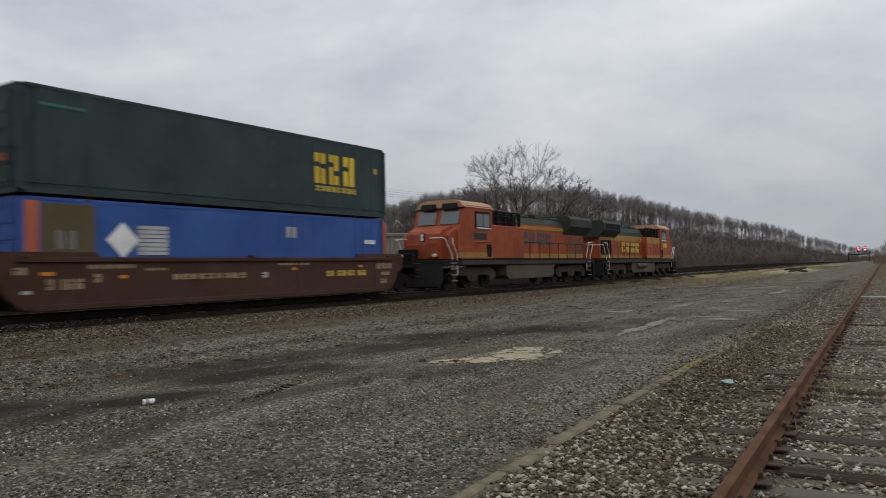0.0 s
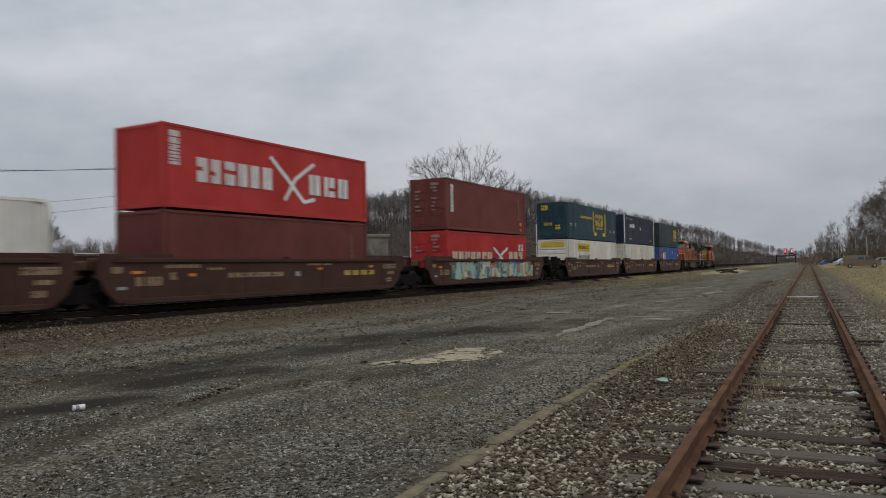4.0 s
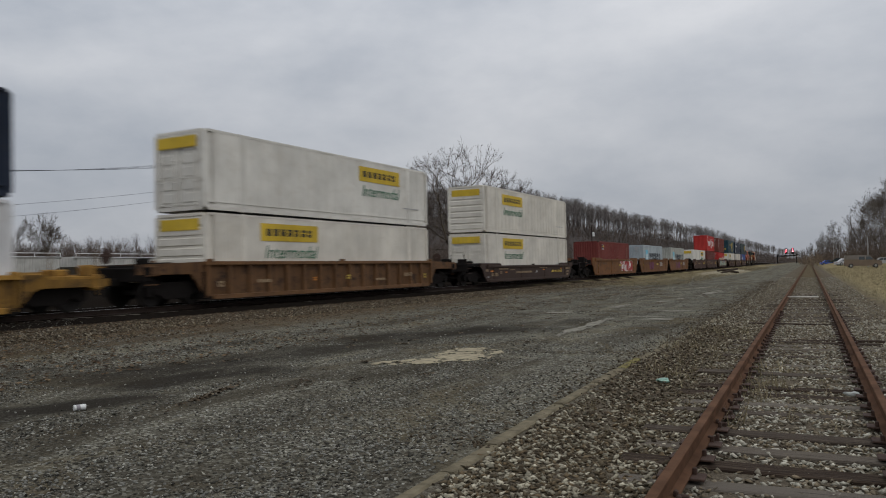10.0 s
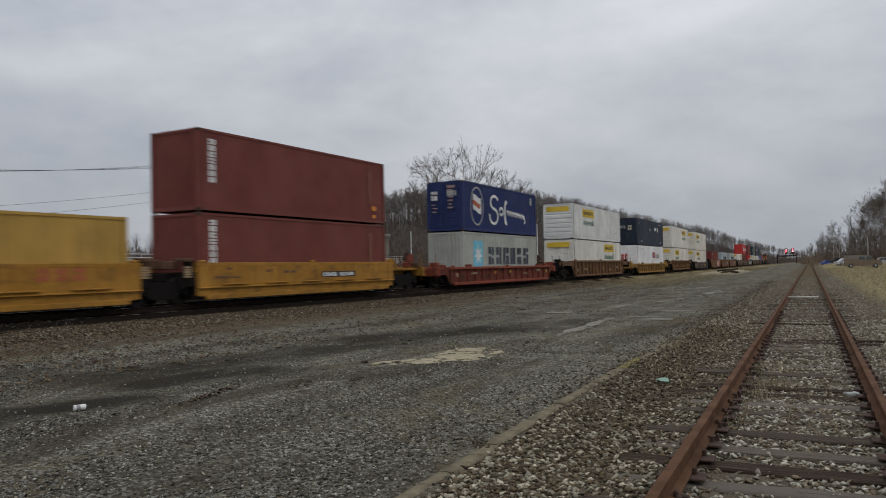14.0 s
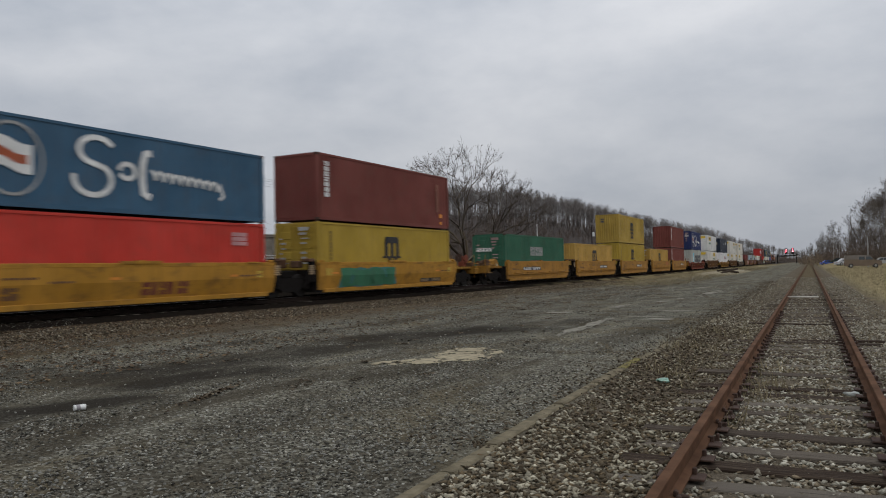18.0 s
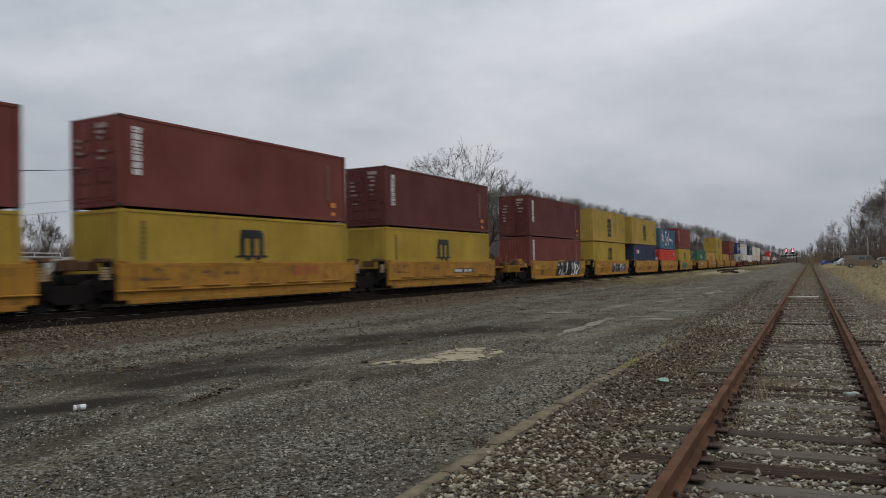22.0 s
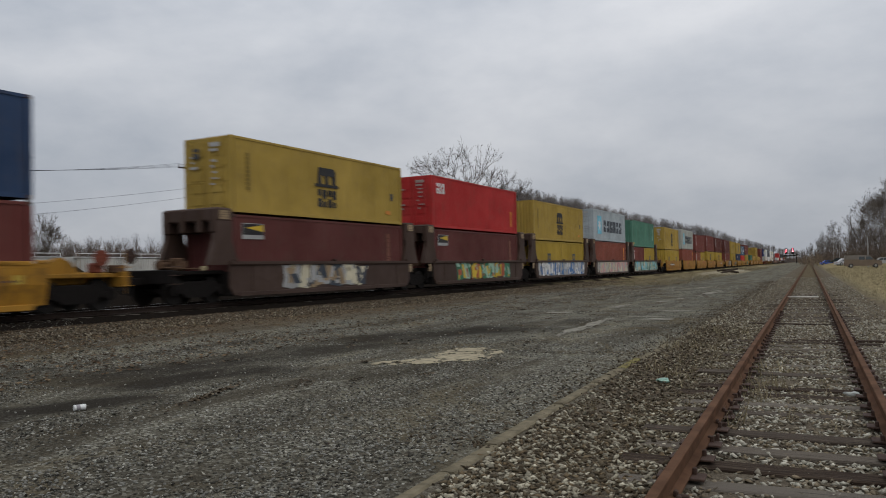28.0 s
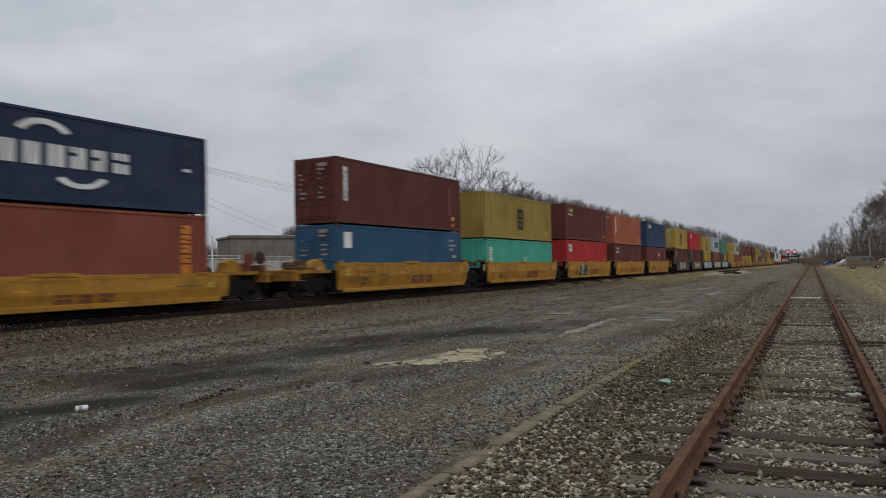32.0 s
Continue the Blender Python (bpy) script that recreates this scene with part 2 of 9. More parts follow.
# ---- the ground: one sheet to the horizon ----
def ground_z(x, y):
    d = x - line_x(y)                       # to the right of the main line's middle
    z = -0.175
    if x > 2.0:
        z += 0.05 * min(1.0, (x - 2.0) / 4.0) + 0.7 * min(1.0, (x - 2.0) / 3.0) * min(1.0, max(0.0, (y - 105) / 110))
    if d < 9.0:
        z += 0.10 * min(1.0, (9.0 - d) / 5.5)
    a = abs(d)
    top = RAIL_Z - 0.19
    if a < 2.35:
        k = min(1.0, max(0.0, (2.35 - a) / 1.1))
        z = z + (top - z) * k * k * (3 - 2 * k)
    if d < -3.6:
        z += 0.25 * min(1.0, (-3.6 - d) / 10.0)
    side = abs(x - SIDE_X)
    if side < 2.2:
        z -= 0.055 * min(1.0, (2.2 - side) / 0.7)
    near = math.hypot(x, y)
    if near < 60 and a > 2.2:
        z += 0.025 * noise.noise((x * 0.55, y * 0.55, 3.1)) + 0.008 * noise.noise((x * 3.1, y * 3.1, 1.7))
    return z


def steps(*spans):
    out = []
    for a, b, n in spans:
        out += [a + (b - a) * i / n for i in range(n)]
    return out + [spans[-1][1]]


def build_ground():
    xs = steps((-2500, -300, 8), (-300, -60, 12), (-60, -30, 15), (-30, -10, 80), (-10, 3, 78), (3, 20, 34), (20, 120, 12), (120, 2500, 8))
    ys = steps((-1500, -60, 8), (-60, 2, 16), (2, 16, 90), (16, 40, 70), (40, 130, 60), (130, 500, 30), (500, 4000, 14))
    v = [(x, y, ground_z(x, y)) for y in ys for x in xs]
    w = len(xs)
    f = [(j * w + i, j * w + i + 1, (j + 1) * w + i + 1, (j + 1) * w + i) for j in range(len(ys) - 1) for i in range(w - 1)]
    return cloud_mesh("ground", v, f, 4)


# damp, coal-black trails on the lot: from, to, width, strength
DAMP = ((-13.0, 2.6, -8.4, 5.2, 1.05, 1.0), (-8.4, 5.2, -7.8, 6.6, 0.66, 1.0), (-7.8, 6.6, -7.3, 7.6, 0.22, 0.7), (-11.6, 8.05, -9.9, 8.0, 0.61, 0.5), (-9.9, 8.0, -8.5, 7.9, 0.94, 0.8), (-8.5, 7.9, -8.0, 9.4, 0.84, 0.95),
        (-9.6, 9.0, -8.75, 12.1, 0.97, 0.8), (-8.75, 12.1, -7.9, 13.9, 0.81, 0.65), (-8.8, 14.8, -7.1, 17.7, 1.28, 0.9), (-7.1, 17.7, -6.2, 20.9, 0.68, 0.55))


def damp_at(x, y):
    """How deep a place lies inside a damp trail; above 0: damp."""
    best = np.full(x.shape, -9.0)
    for ax, ay, bx, by, w, _ in DAMP:
        k = np.clip(((x - ax) * (bx - ax) + (y - ay) * (by - ay)) / ((bx - ax) ** 2 + (by - ay) ** 2), 0, 1)
        best = np.maximum(best, w * 0.8 - np.hypot(x - ax - k * (bx - ax), y - ay - k * (by - ay)))
    return best


def ground_mat():
    m, n, l, bsdf = nodes_of("gravel_lot")
    pos = n.new("ShaderNodeNewGeometry").outputs["Position"]
    sep = n.new("ShaderNodeSeparateXYZ")
    l.new(pos, sep.inputs[0])
    X, Y = sep.outputs[0], sep.outputs[1]

    def band(v, a, b, c, d):
        """1 between b and c, falling to 0 at a and d."""
        up, down = n.new("ShaderNodeMapRange"), n.new("ShaderNodeMapRange")
        for node, (p, q, r, s) in ((up, (a, b, 0, 1)), (down, (c, d, 1, 0))):
            for k, val in (("From Min", p), ("From Max", q), ("To Min", r), ("To Max", s)):
                node.inputs[k].default_value = val
            l.new(v, node.inputs["Value"])
        return maths(n, l, "MULTIPLY", up.outputs[0], down.outputs[0])

    wide = noise_node(n, l, pos, 0.22, 4, 0.55, 0.4)
    mid = noise_node(n, l, pos, 1.3, 5, 0.6)
    fine = noise_node(n, l, pos, 24.0, 5, 0.7)
    cell = n.new("ShaderNodeTexVoronoi")
    cell.inputs["Scale"].default_value = 34.0
    l.new(pos, cell.inputs["Vector"])
    crumb = n.new("ShaderNodeTexVoronoi")
    crumb.inputs["Scale"].default_value = 11.0
    l.new(pos, crumb.inputs["Vector"])
    # gravel: each crumb its own shade
    sepc = n.new("ShaderNodeSeparateColor")
    l.new(cell.outputs["Color"], sepc.inputs[0])
    sepb = n.new("ShaderNodeSeparateColor")
    l.new(crumb.outputs["Color"], sepb.inputs[0])
    lot = ramp(n, l, sepc.outputs[0], (0.0, (0.036, 0.034, 0.029)), (0.38, (0.116, 0.109, 0.090)), (0.74, (0.222, 0.211, 0.176)), (0.92, (0.40, 0.385, 0.325)), (1.0, (0.44, 0.44, 0.42)))
    lot = mixed(n, l, ramp(n, l, sepb.outputs[0], (0.2, grey(0)), (1.0, grey(0.45))), lot, (0.098, 0.090, 0.074))
    lot = mixed(n, l, ramp(n, l, mid, (0.40, grey(0)), (0.72, grey(0.5))), lot, (0.102, 0.088, 0.064))
    ruts = noise_node(n, l, stretched(n, l, pos, (1.0, 0.09, 1.0)), 0.9, 5, 0.62, 0.3)
    lot = mixed(n, l, ramp(n, l, ruts, (0.50, grey(0)), (0.66, grey(0.8))), lot, (0.069, 0.059, 0.045))
    lot = mixed(n, l, ramp(n, l, ruts, (0.34, grey(0.6)), (0.46, grey(0))), lot, (0.256, 0.232, 0.174))
    blot = noise_node(n, l, stretched(n, l, pos, (1.0, 0.45, 1.0)), 0.75, 6, 0.62, 0.6)
    # damp, coal-black strips on the lot with a crisp edge along a worn rut
    bend = maths(n, l, "ADD", X, maths(n, l, "MULTIPLY", maths(n, l, "SUBTRACT", noise_node(n, l, stretched(n, l, pos, (0.4, 0.16, 0.4)), 1.0, 3), 0.5), 3.4))
    patchy = ramp(n, l, noise_node(n, l, stretched(n, l, pos, (1.0, 0.35, 1.0)), 1.1, 5), (0.30, grey(0.55)), (0.52, grey(1)))
    warp = n.new("ShaderNodeTexNoise")
    warp.inputs["Scale"].default_value, warp.inputs["Detail"].default_value = 0.8, 5
    l.new(pos, warp.inputs["Vector"])
    wobble = n.new("ShaderNodeVectorMath")
    wobble.operation = "MULTIPLY_ADD"
    l.new(warp.outputs["Color"], wobble.inputs[0])
    wobble.inputs[1].default_value, wobble.inputs[2].default_value = (1.3, 1.3, 0), (-0.65, -0.65, 0)
    flat = n.new("ShaderNodeVectorMath")
    flat.operation = "MULTIPLY_ADD"
    l.new(pos, flat.inputs[0])
    flat.inputs[1].default_value = (1, 1, 0)
    l.new(wobble.outputs[0], flat.inputs[2])

    def trail(ax, ay, bx, by, width, force):
        """A damp trail from a to b, soft at its rim."""
        d = Vector((bx - ax, by - ay, 0))

        def vec(op, first, second):
            node = n.new("ShaderNodeVectorMath")
            node.operation = op
            for sock, v in zip(node.inputs, (first, second)):
                if isinstance(v, Vector):
                    sock.default_value = v
                elif v is not None:
                    l.new(v, sock)
            return node
        off = vec("SUBTRACT", flat.outputs[0], Vector((ax, ay, 0))).outputs[0]
        along = n.new("ShaderNodeClamp")
        l.new(vec("DOT_PRODUCT", off, d / d.length_squared).outputs["Value"], along.inputs[0])
        foot_point = vec("SCALE", None, None)
        foot_point.inputs[0].default_value = d
        l.new(along.outputs[0], foot_point.inputs["Scale"])
        gap = vec("LENGTH", vec("SUBTRACT", off, foot_point.outputs[0]).outputs[0], None).outputs["Value"]
        return maths(n, l, "MULTIPLY", band(gap, -2, -1, width * 0.4, width * 1.45), force)

    wet = None
    for spec in DAMP:
        wet = trail(*spec) if wet is None else maths(n, l, "MAXIMUM", wet, trail(*spec))
    wet = maths(n, l, "MULTIPLY", wet, patchy)
    # old asphalt further down the lot, mottled
    asphalt = ramp(n, l, fine, (0.34, (0.062, 0.059, 0.050)), (0.5, (0.158, 0.151, 0.128)), (0.66, (0.300, 0.288, 0.245)))
    asphalt = mixed(n, l, ramp(n, l, mid, (0.42, grey(0)), (0.62, grey(0.65))), asphalt, (0.098, 0.085, 0.062))
    asphalt = mixed(n, l, ramp(n, l, ruts, (0.50, grey(0)), (0.70, grey(0.6))), asphalt, (0.057, 0.050, 0.040))
    far = band(Y, 11, 26, 3000, 4000)
    lot = mixed(n, l, maths(n, l, "MULTIPLY", far, band(X, -17, -14, -3.2, -2.0)), lot, asphalt)
    lot = mixed(n, l, ramp(n, l, blot, (0.54, grey(0)), (0.66, grey(0.7))), lot, (0.056, 0.048, 0.037))
    lot = mixed(n, l, ramp(n, l, blot, (0.34, grey(0.55)), (0.43, grey(0))), lot, (0.231, 0.213, 0.164))
    brown = noise_node(n, l, pos, 0.45, 5, 0.6, 0.8)
    lot = mixed(n, l, ramp(n, l, brown, (0.52, grey(0)), (0.64, grey(0.5))), lot, (0.137, 0.109, 0.066))
    lot = mixed(n, l, maths(n, l, "MULTIPLY", wet, 0.95), lot, (0.034, 0.030, 0.026))
    # pale worn stripes
    stripe = maths(n, l, "MULTIPLY", band(bend, -7.2, -7.0, -6.6, -6.4), ramp(n, l, noise_node(n, l, stretched(n, l, pos, (1, 0.12, 1)), 1.6, 3), (0.52, grey(0)), (0.6, grey(1))))
    stripe = maths(n, l, "MULTIPLY", stripe, band(Y, 18, 21, 52, 60))
    lot = mixed(n, l, maths(n, l, "MULTIPLY", stripe, 0.75), lot, (0.192, 0.174, 0.135))
    # the bank of the main line: brown ballast with leaves
    bank = ramp(n, l, sepc.outputs[1], (0.0, (0.046, 0.035, 0.024)), (0.5, (0.100, 0.077, 0.055)), (0.85, (0.142, 0.112, 0.078)), (1.0, (0.250, 0.209, 0.149)))
    leaf = ramp(n, l, noise_node(n, l, pos, 3.2, 5, 0.7), (0.52, grey(0)), (0.66, grey(1)))
    bank = mixed(n, l, maths(n, l, "MULTIPLY", leaf, 0.5), bank, (0.104, 0.060, 0.029))
    col = mixed(n, l, band(maths(n, l, "ADD", bend, maths(n, l, "MULTIPLY", mid, 1.5)), -70, -60, -14.6, -12.0), lot, bank)
    # oil-black ballast close to the main line's rails; shade under the cars painted in
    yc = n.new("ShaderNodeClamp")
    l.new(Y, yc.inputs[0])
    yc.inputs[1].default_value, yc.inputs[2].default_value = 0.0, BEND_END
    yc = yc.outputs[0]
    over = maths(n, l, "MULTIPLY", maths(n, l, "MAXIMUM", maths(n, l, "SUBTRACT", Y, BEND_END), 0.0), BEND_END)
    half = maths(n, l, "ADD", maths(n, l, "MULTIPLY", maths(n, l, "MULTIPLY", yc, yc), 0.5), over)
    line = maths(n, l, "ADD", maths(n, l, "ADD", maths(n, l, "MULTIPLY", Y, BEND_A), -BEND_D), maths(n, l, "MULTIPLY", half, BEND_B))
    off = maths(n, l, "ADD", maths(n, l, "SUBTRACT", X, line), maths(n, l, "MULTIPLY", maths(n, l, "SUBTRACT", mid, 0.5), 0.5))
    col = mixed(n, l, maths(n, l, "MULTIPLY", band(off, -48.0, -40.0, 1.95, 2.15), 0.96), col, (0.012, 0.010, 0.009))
    # dirt under the side track's stones
    dirt = ramp(n, l, fine, (0.3, (0.080, 0.066, 0.051)), (0.7, (0.185, 0.156, 0.120)))
    col = mixed(n, l, band(X, -2.6, -2.3, 2.2, 3.0), col, dirt)
    # dry winter grass
    straw = ramp(n, l, noise_node(n, l, stretched(n, l, pos, (1, 0.4, 1)), 5.0, 6, 0.7), (0.3, (0.120, 0.098, 0.054)), (0.5, (0.250, 0.204, 0.118)), (0.72, (0.400, 0.335, 0.205)))
    lawn = maths(n, l, "MULTIPLY", band(maths(n, l, "ADD", X, maths(n, l, "MULTIPLY", mid, 1.6)), 2.6, 3.8, 900, 1000), band(Y, 24, 34, 3500, 4000))
    col = mixed(n, l, lawn, col, straw)
    verge = maths(n, l, "MULTIPLY", band(maths(n, l, "ADD", X, maths(n, l, "MULTIPLY", wide, 8)), -15.5, -13.0, -8.5, -6.5), band(Y, 48, 68, 300, 500))
    verge = maths(n, l, "MULTIPLY", verge, ramp(n, l, noise_node(n, l, pos, 0.5, 4), (0.38, grey(0)), (0.55, grey(1))))
    col = mixed(n, l, verge, col, straw)
    between = maths(n, l, "MULTIPLY", band(X, -1.6, -0.9, 0.6, 1.4), band(Y, 40, 75, 500, 700))
    col = mixed(n, l, maths(n, l, "MULTIPLY", between, 0.8), col, mixed(n, l, mid, (0.085, 0.066, 0.042), (0.16, 0.128, 0.082)))
    beyond = band(X, -3000, -2900, -75, -66)
    col = mixed(n, l, beyond, col, ramp(n, l, noise_node(n, l, pos, 0.35, 6, 0.65), (0.3, (0.035, 0.028, 0.019)), (0.7, (0.073, 0.057, 0.037))))
    col = mixed(n, l, 1.0, col, (1.01, 1.01, 0.975), "MULTIPLY")
    l.new(col, bsdf.inputs["Base Color"])
    bsdf.inputs["Roughness"].default_value = 0.9
    h = maths(n, l, "ADD", cell.outputs["Distance"], maths(n, l, "MULTIPLY", crumb.outputs["Distance"], 0.8))
    bumped(n, l, bsdf, maths(n, l, "ADD", h, fine), 1.0, 0.025)
    bsdf.inputs['Specular IOR Level'].default_value = 0.0
    return m


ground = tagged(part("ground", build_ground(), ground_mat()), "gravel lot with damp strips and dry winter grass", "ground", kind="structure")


# ---- loose stones ----
TIE_Y = [2.62, 3.22, 3.80, 4.42, 5.05, 5.80, 6.38, 6.90, 7.54, 8.16, 8.72, 9.24, 9.90]
while TIE_Y[-1] < 86:
    TIE_Y.append(TIE_Y[-1] + 0.585 + 0.07 * math.sin(len(TIE_Y) * 2.3))
TIE_ROWS = np.array(TIE_Y)


def over_tie(x, y):
    """Which places lie over a tie of the side track."""
    ahead = np.abs(TIE_ROWS[np.clip(np.searchsorted(TIE_ROWS, y), 0, len(TIE_ROWS) - 1)] - y)
    back = np.abs(TIE_ROWS[np.clip(np.searchsorted(TIE_ROWS, y) - 1, 0, len(TIE_ROWS) - 1)] - y)
    return (np.minimum(ahead, back) < 0.085) & (np.abs(x - SIDE_X) < 1.32)


def stones(count, place, size, seed, flat=0.7):
    """count little stones; place(rng, n) gives x and y arrays. Eight-sided lumps, all different."""
    rng = np.random.default_rng(seed)
    x, y = place(rng, count)
    z = np.array([ground_z(a, b) for a, b in zip(x, y)])
    base = np.array([(1, 0, 0), (-1, 0, 0), (0, 1, 0), (0, -1, 0), (0, 0, 1), (0, 0, -1)], float)
    tri = np.array([(0, 2, 4), (2, 1, 4), (1, 3, 4), (3, 0, 4), (2, 0, 5), (1, 2, 5), (3, 1, 5), (0, 3, 5)])
    n = len(x)
    r = rng.uniform(size[0], size[1], (n, 1, 1)) * rng.uniform(0.6, 1.3, (n, 6, 1))
    p = base[None] * r
    p += rng.normal(0, 0.22, p.shape) * r
    p[:, :, 2] *= flat
    a = rng.uniform(0, 6.283, n)
    ca, sa = np.cos(a)[:, None], np.sin(a)[:, None]
    q = p.copy()
    q[:, :, 0], q[:, :, 1] = p[:, :, 0] * ca - p[:, :, 1] * sa, p[:, :, 0] * sa + p[:, :, 1] * ca
    t = rng.normal(0, 0.35, n)[:, None]
    q[:, :, 2] += q[:, :, 0] * t
    q[:, :, 0] += x[:, None]
    q[:, :, 1] += y[:, None]
    q[:, :, 2] += z[:, None] + np.mean(r, axis=(1, 2))[:, None] * rng.uniform(0.05, 0.5, (n, 1))
    return q.reshape(-1, 3), (tri[None] + 6 * np.arange(n)[:, None, None]).reshape(-1, 3)


M_BALLAST = island("ballast_stone", ((0.0, (0.050, 0.041, 0.033)), (0.3, (0.150, 0.130, 0.100)), (0.5, (0.195, 0.158, 0.115)), (0.62, (0.225, 0.218, 0.192)), (0.88, (0.335, 0.325, 0.288)), (1.0, (0.50, 0.48, 0.43))), tint=(1.16, 1.13, 1.03))
M_BALLAST_DARK = island("brown_ballast_stone", ((0.0, (0.046, 0.038, 0.030)), (0.3, (0.118, 0.100, 0.077)), (0.5, (0.168, 0.130, 0.090)), (0.62, (0.215, 0.206, 0.180)), (0.86, (0.36, 0.345, 0.30)), (1.0, (0.56, 0.54, 0.48))), tint=(0.95, 0.90, 0.77))
M_PEBBLE = island("lot_gravel", ((0.0, (0.040, 0.038, 0.034)), (0.35, (0.120, 0.114, 0.098)), (0.55, (0.165, 0.140, 0.108)), (0.6, (0.180, 0.178, 0.165)), (0.85, (0.255, 0.250, 0.228)), (0.94, (0.36, 0.345, 0.30)), (1.0, (0.55, 0.54, 0.49))), tint=(0.90, 0.895, 0.855))
M_BANK = island("bank_stone", ((0.0, (0.044, 0.035, 0.025)), (0.5, (0.112, 0.091, 0.064)), (0.85, (0.200, 0.167, 0.120)), (1.0, (0.350, 0.310, 0.236))))


M_LEAF = island("dead_leaves", ((0.0, (0.030, 0.020, 0.013)), (0.5, (0.085, 0.055, 0.032)), (0.85, (0.15, 0.098, 0.055)), (1.0, (0.24, 0.18, 0.11))), 0.9)
M_BARK = island("bark_and_soil", ((0.0, (0.030, 0.023, 0.016)), (0.5, (0.080, 0.060, 0.040)), (0.85, (0.14, 0.110, 0.075)), (1.0, (0.24, 0.205, 0.145))), 0.9)


M_SOIL = island("brown_soil", ((0.0, (0.040, 0.030, 0.020)), (0.6, (0.095, 0.074, 0.050)), (1.0, (0.17, 0.142, 0.10))), 0.95)


def bed_near(rng, n):
    y = 2.6 + 20 * rng.random(n) ** 1.7
    x = SIDE_X + rng.uniform(-2.35, 2.3, n)
    # the ties stay mostly clear of stones
    on_tie = over_tie(x, y)
    keep = ~on_tie | (rng.random(n) < 0.30)
    # a bare, brown strip of soil beside the edging
    soil = np.array([noise.noise((a * 1.1, b * 0.6, 2.0)) for a, b in zip(x, y)]) + np.where((x < -1.3) & (y > 9), 0.28, -0.25)
    keep &= (soil < 0.12) | (rng.random(n) < 0.3)
    keep &= (np.abs(x + 2.55) > 0.12) | (y > 14) | (rng.random(n) < 0.22)
    return x[keep], y[keep]


def bed_inside(rng, n):
    x, y = bed_near(rng, n)
    keep = x > -1.0
    return x[keep], y[keep]


def bed_outside(rng, n):
    x, y = bed_near(rng, n)
    keep = x <= -1.0
    return x[keep], y[keep]


def bed_behind(rng, n):
    x, y = SIDE_X + rng.uniform(-2.35, 2.3, n), rng.uniform(-6.0, 2.6, n)
    keep = (np.abs((y - 2.62) / 0.585 - np.round((y - 2.62) / 0.585)) > 0.22) | (np.abs(x - SIDE_X) > 1.3)
    return x[keep], y[keep]


def bed_far(rng, n):
    x, y = SIDE_X + rng.uniform(-2.3, 2.2, n), 20 + 60 * rng.random(n) ** 1.3
    on_tie = over_tie(x, y)
    keep = ~on_tie | (rng.random(n) < 0.4)
    return x[keep], y[keep]


def lot_near(rng, n):
    y = 2.4 + 13 * rng.random(n) ** 1.6
    x = -2.68 - rng.random(n) * (1.5 * y + 0.5)
    keep = (damp_at(x, y) < 0) | (rng.random(n) < 0.12)
    # fewer stones where wheels have swept the lot
    swept = np.array([noise.noise((a * 0.9, b * 0.08, 4.0)) + 0.5 * noise.noise((a * 0.5, b * 0.4, 8.0)) for a, b in zip(x, y)])
    keep &= rng.random(n) < np.clip(0.62 - 1.5 * swept, 0.12, 1.0)
    return x[keep], y[keep]


def lot_far(rng, n):
    y = 13 + 45 * rng.random(n) ** 1.5
    x = -2.6 - rng.random(n) * 10.5
    keep = (damp_at(x, y) < 0) | (rng.random(n) < 0.15)
    return x[keep], y[keep]


def verge_near(rng, n):
    """Brown crumbs of soil and bark between the edging and the side track."""
    y = 6 + 60 * rng.random(n) ** 1.5
    x = -1.9 + rng.normal(0, 0.5, n) - 0.012 * y
    return x, y


def bank_near(rng, n):
    y = 6 + 60 * rng.random(n) ** 1.4
    x = np.array([line_x(v) for v in y])
    return x + rng.uniform(2.1, 5.2, n), y


for name, n, place, size, seed, mat, label in (
        ("ballast_stones", 62000, bed_inside, (0.014, 0.036), 1, M_BALLAST, "loose pale grey ballast stones between rusty rails"),
        ("ballast_stones", 62000, bed_outside, (0.014, 0.037), 9, M_BALLAST_DARK, "loose brown and grey ballast stones beside the side track"),
        ("ballast_stones", 22000, bed_behind, (0.016, 0.037), 21, M_BALLAST, "loose grey ballast stones between the side track's ties"),
        ("ballast_stones", 16000, bed_far, (0.018, 0.038), 2, M_BALLAST, "loose grey ballast stones along the side track"),
        ("lot_gravel", 80000, lot_near, (0.007, 0.022), 3, M_PEBBLE, "fine grey gravel strewn over the lot"),
        ("lot_gravel", 16000, lot_far, (0.010, 0.026), 7, M_PEBBLE, "coarser grey gravel strewn over the far lot"),
        ("soil_crumbs", 12000, verge_near, (0.010, 0.030), 8, M_SOIL, "brown crumbs of soil and dead leaves beside the side track"),
        ("bank_stones", 20000, bank_near, (0.022, 0.05), 4, M_BANK, "brownish ballast stones on the main line's bank")):
    v, f = stones(n, place, size, seed, 0.5)
    tagged(part(name, cloud_mesh(name, v, f), mat), label, "gravel", kind="stuff")


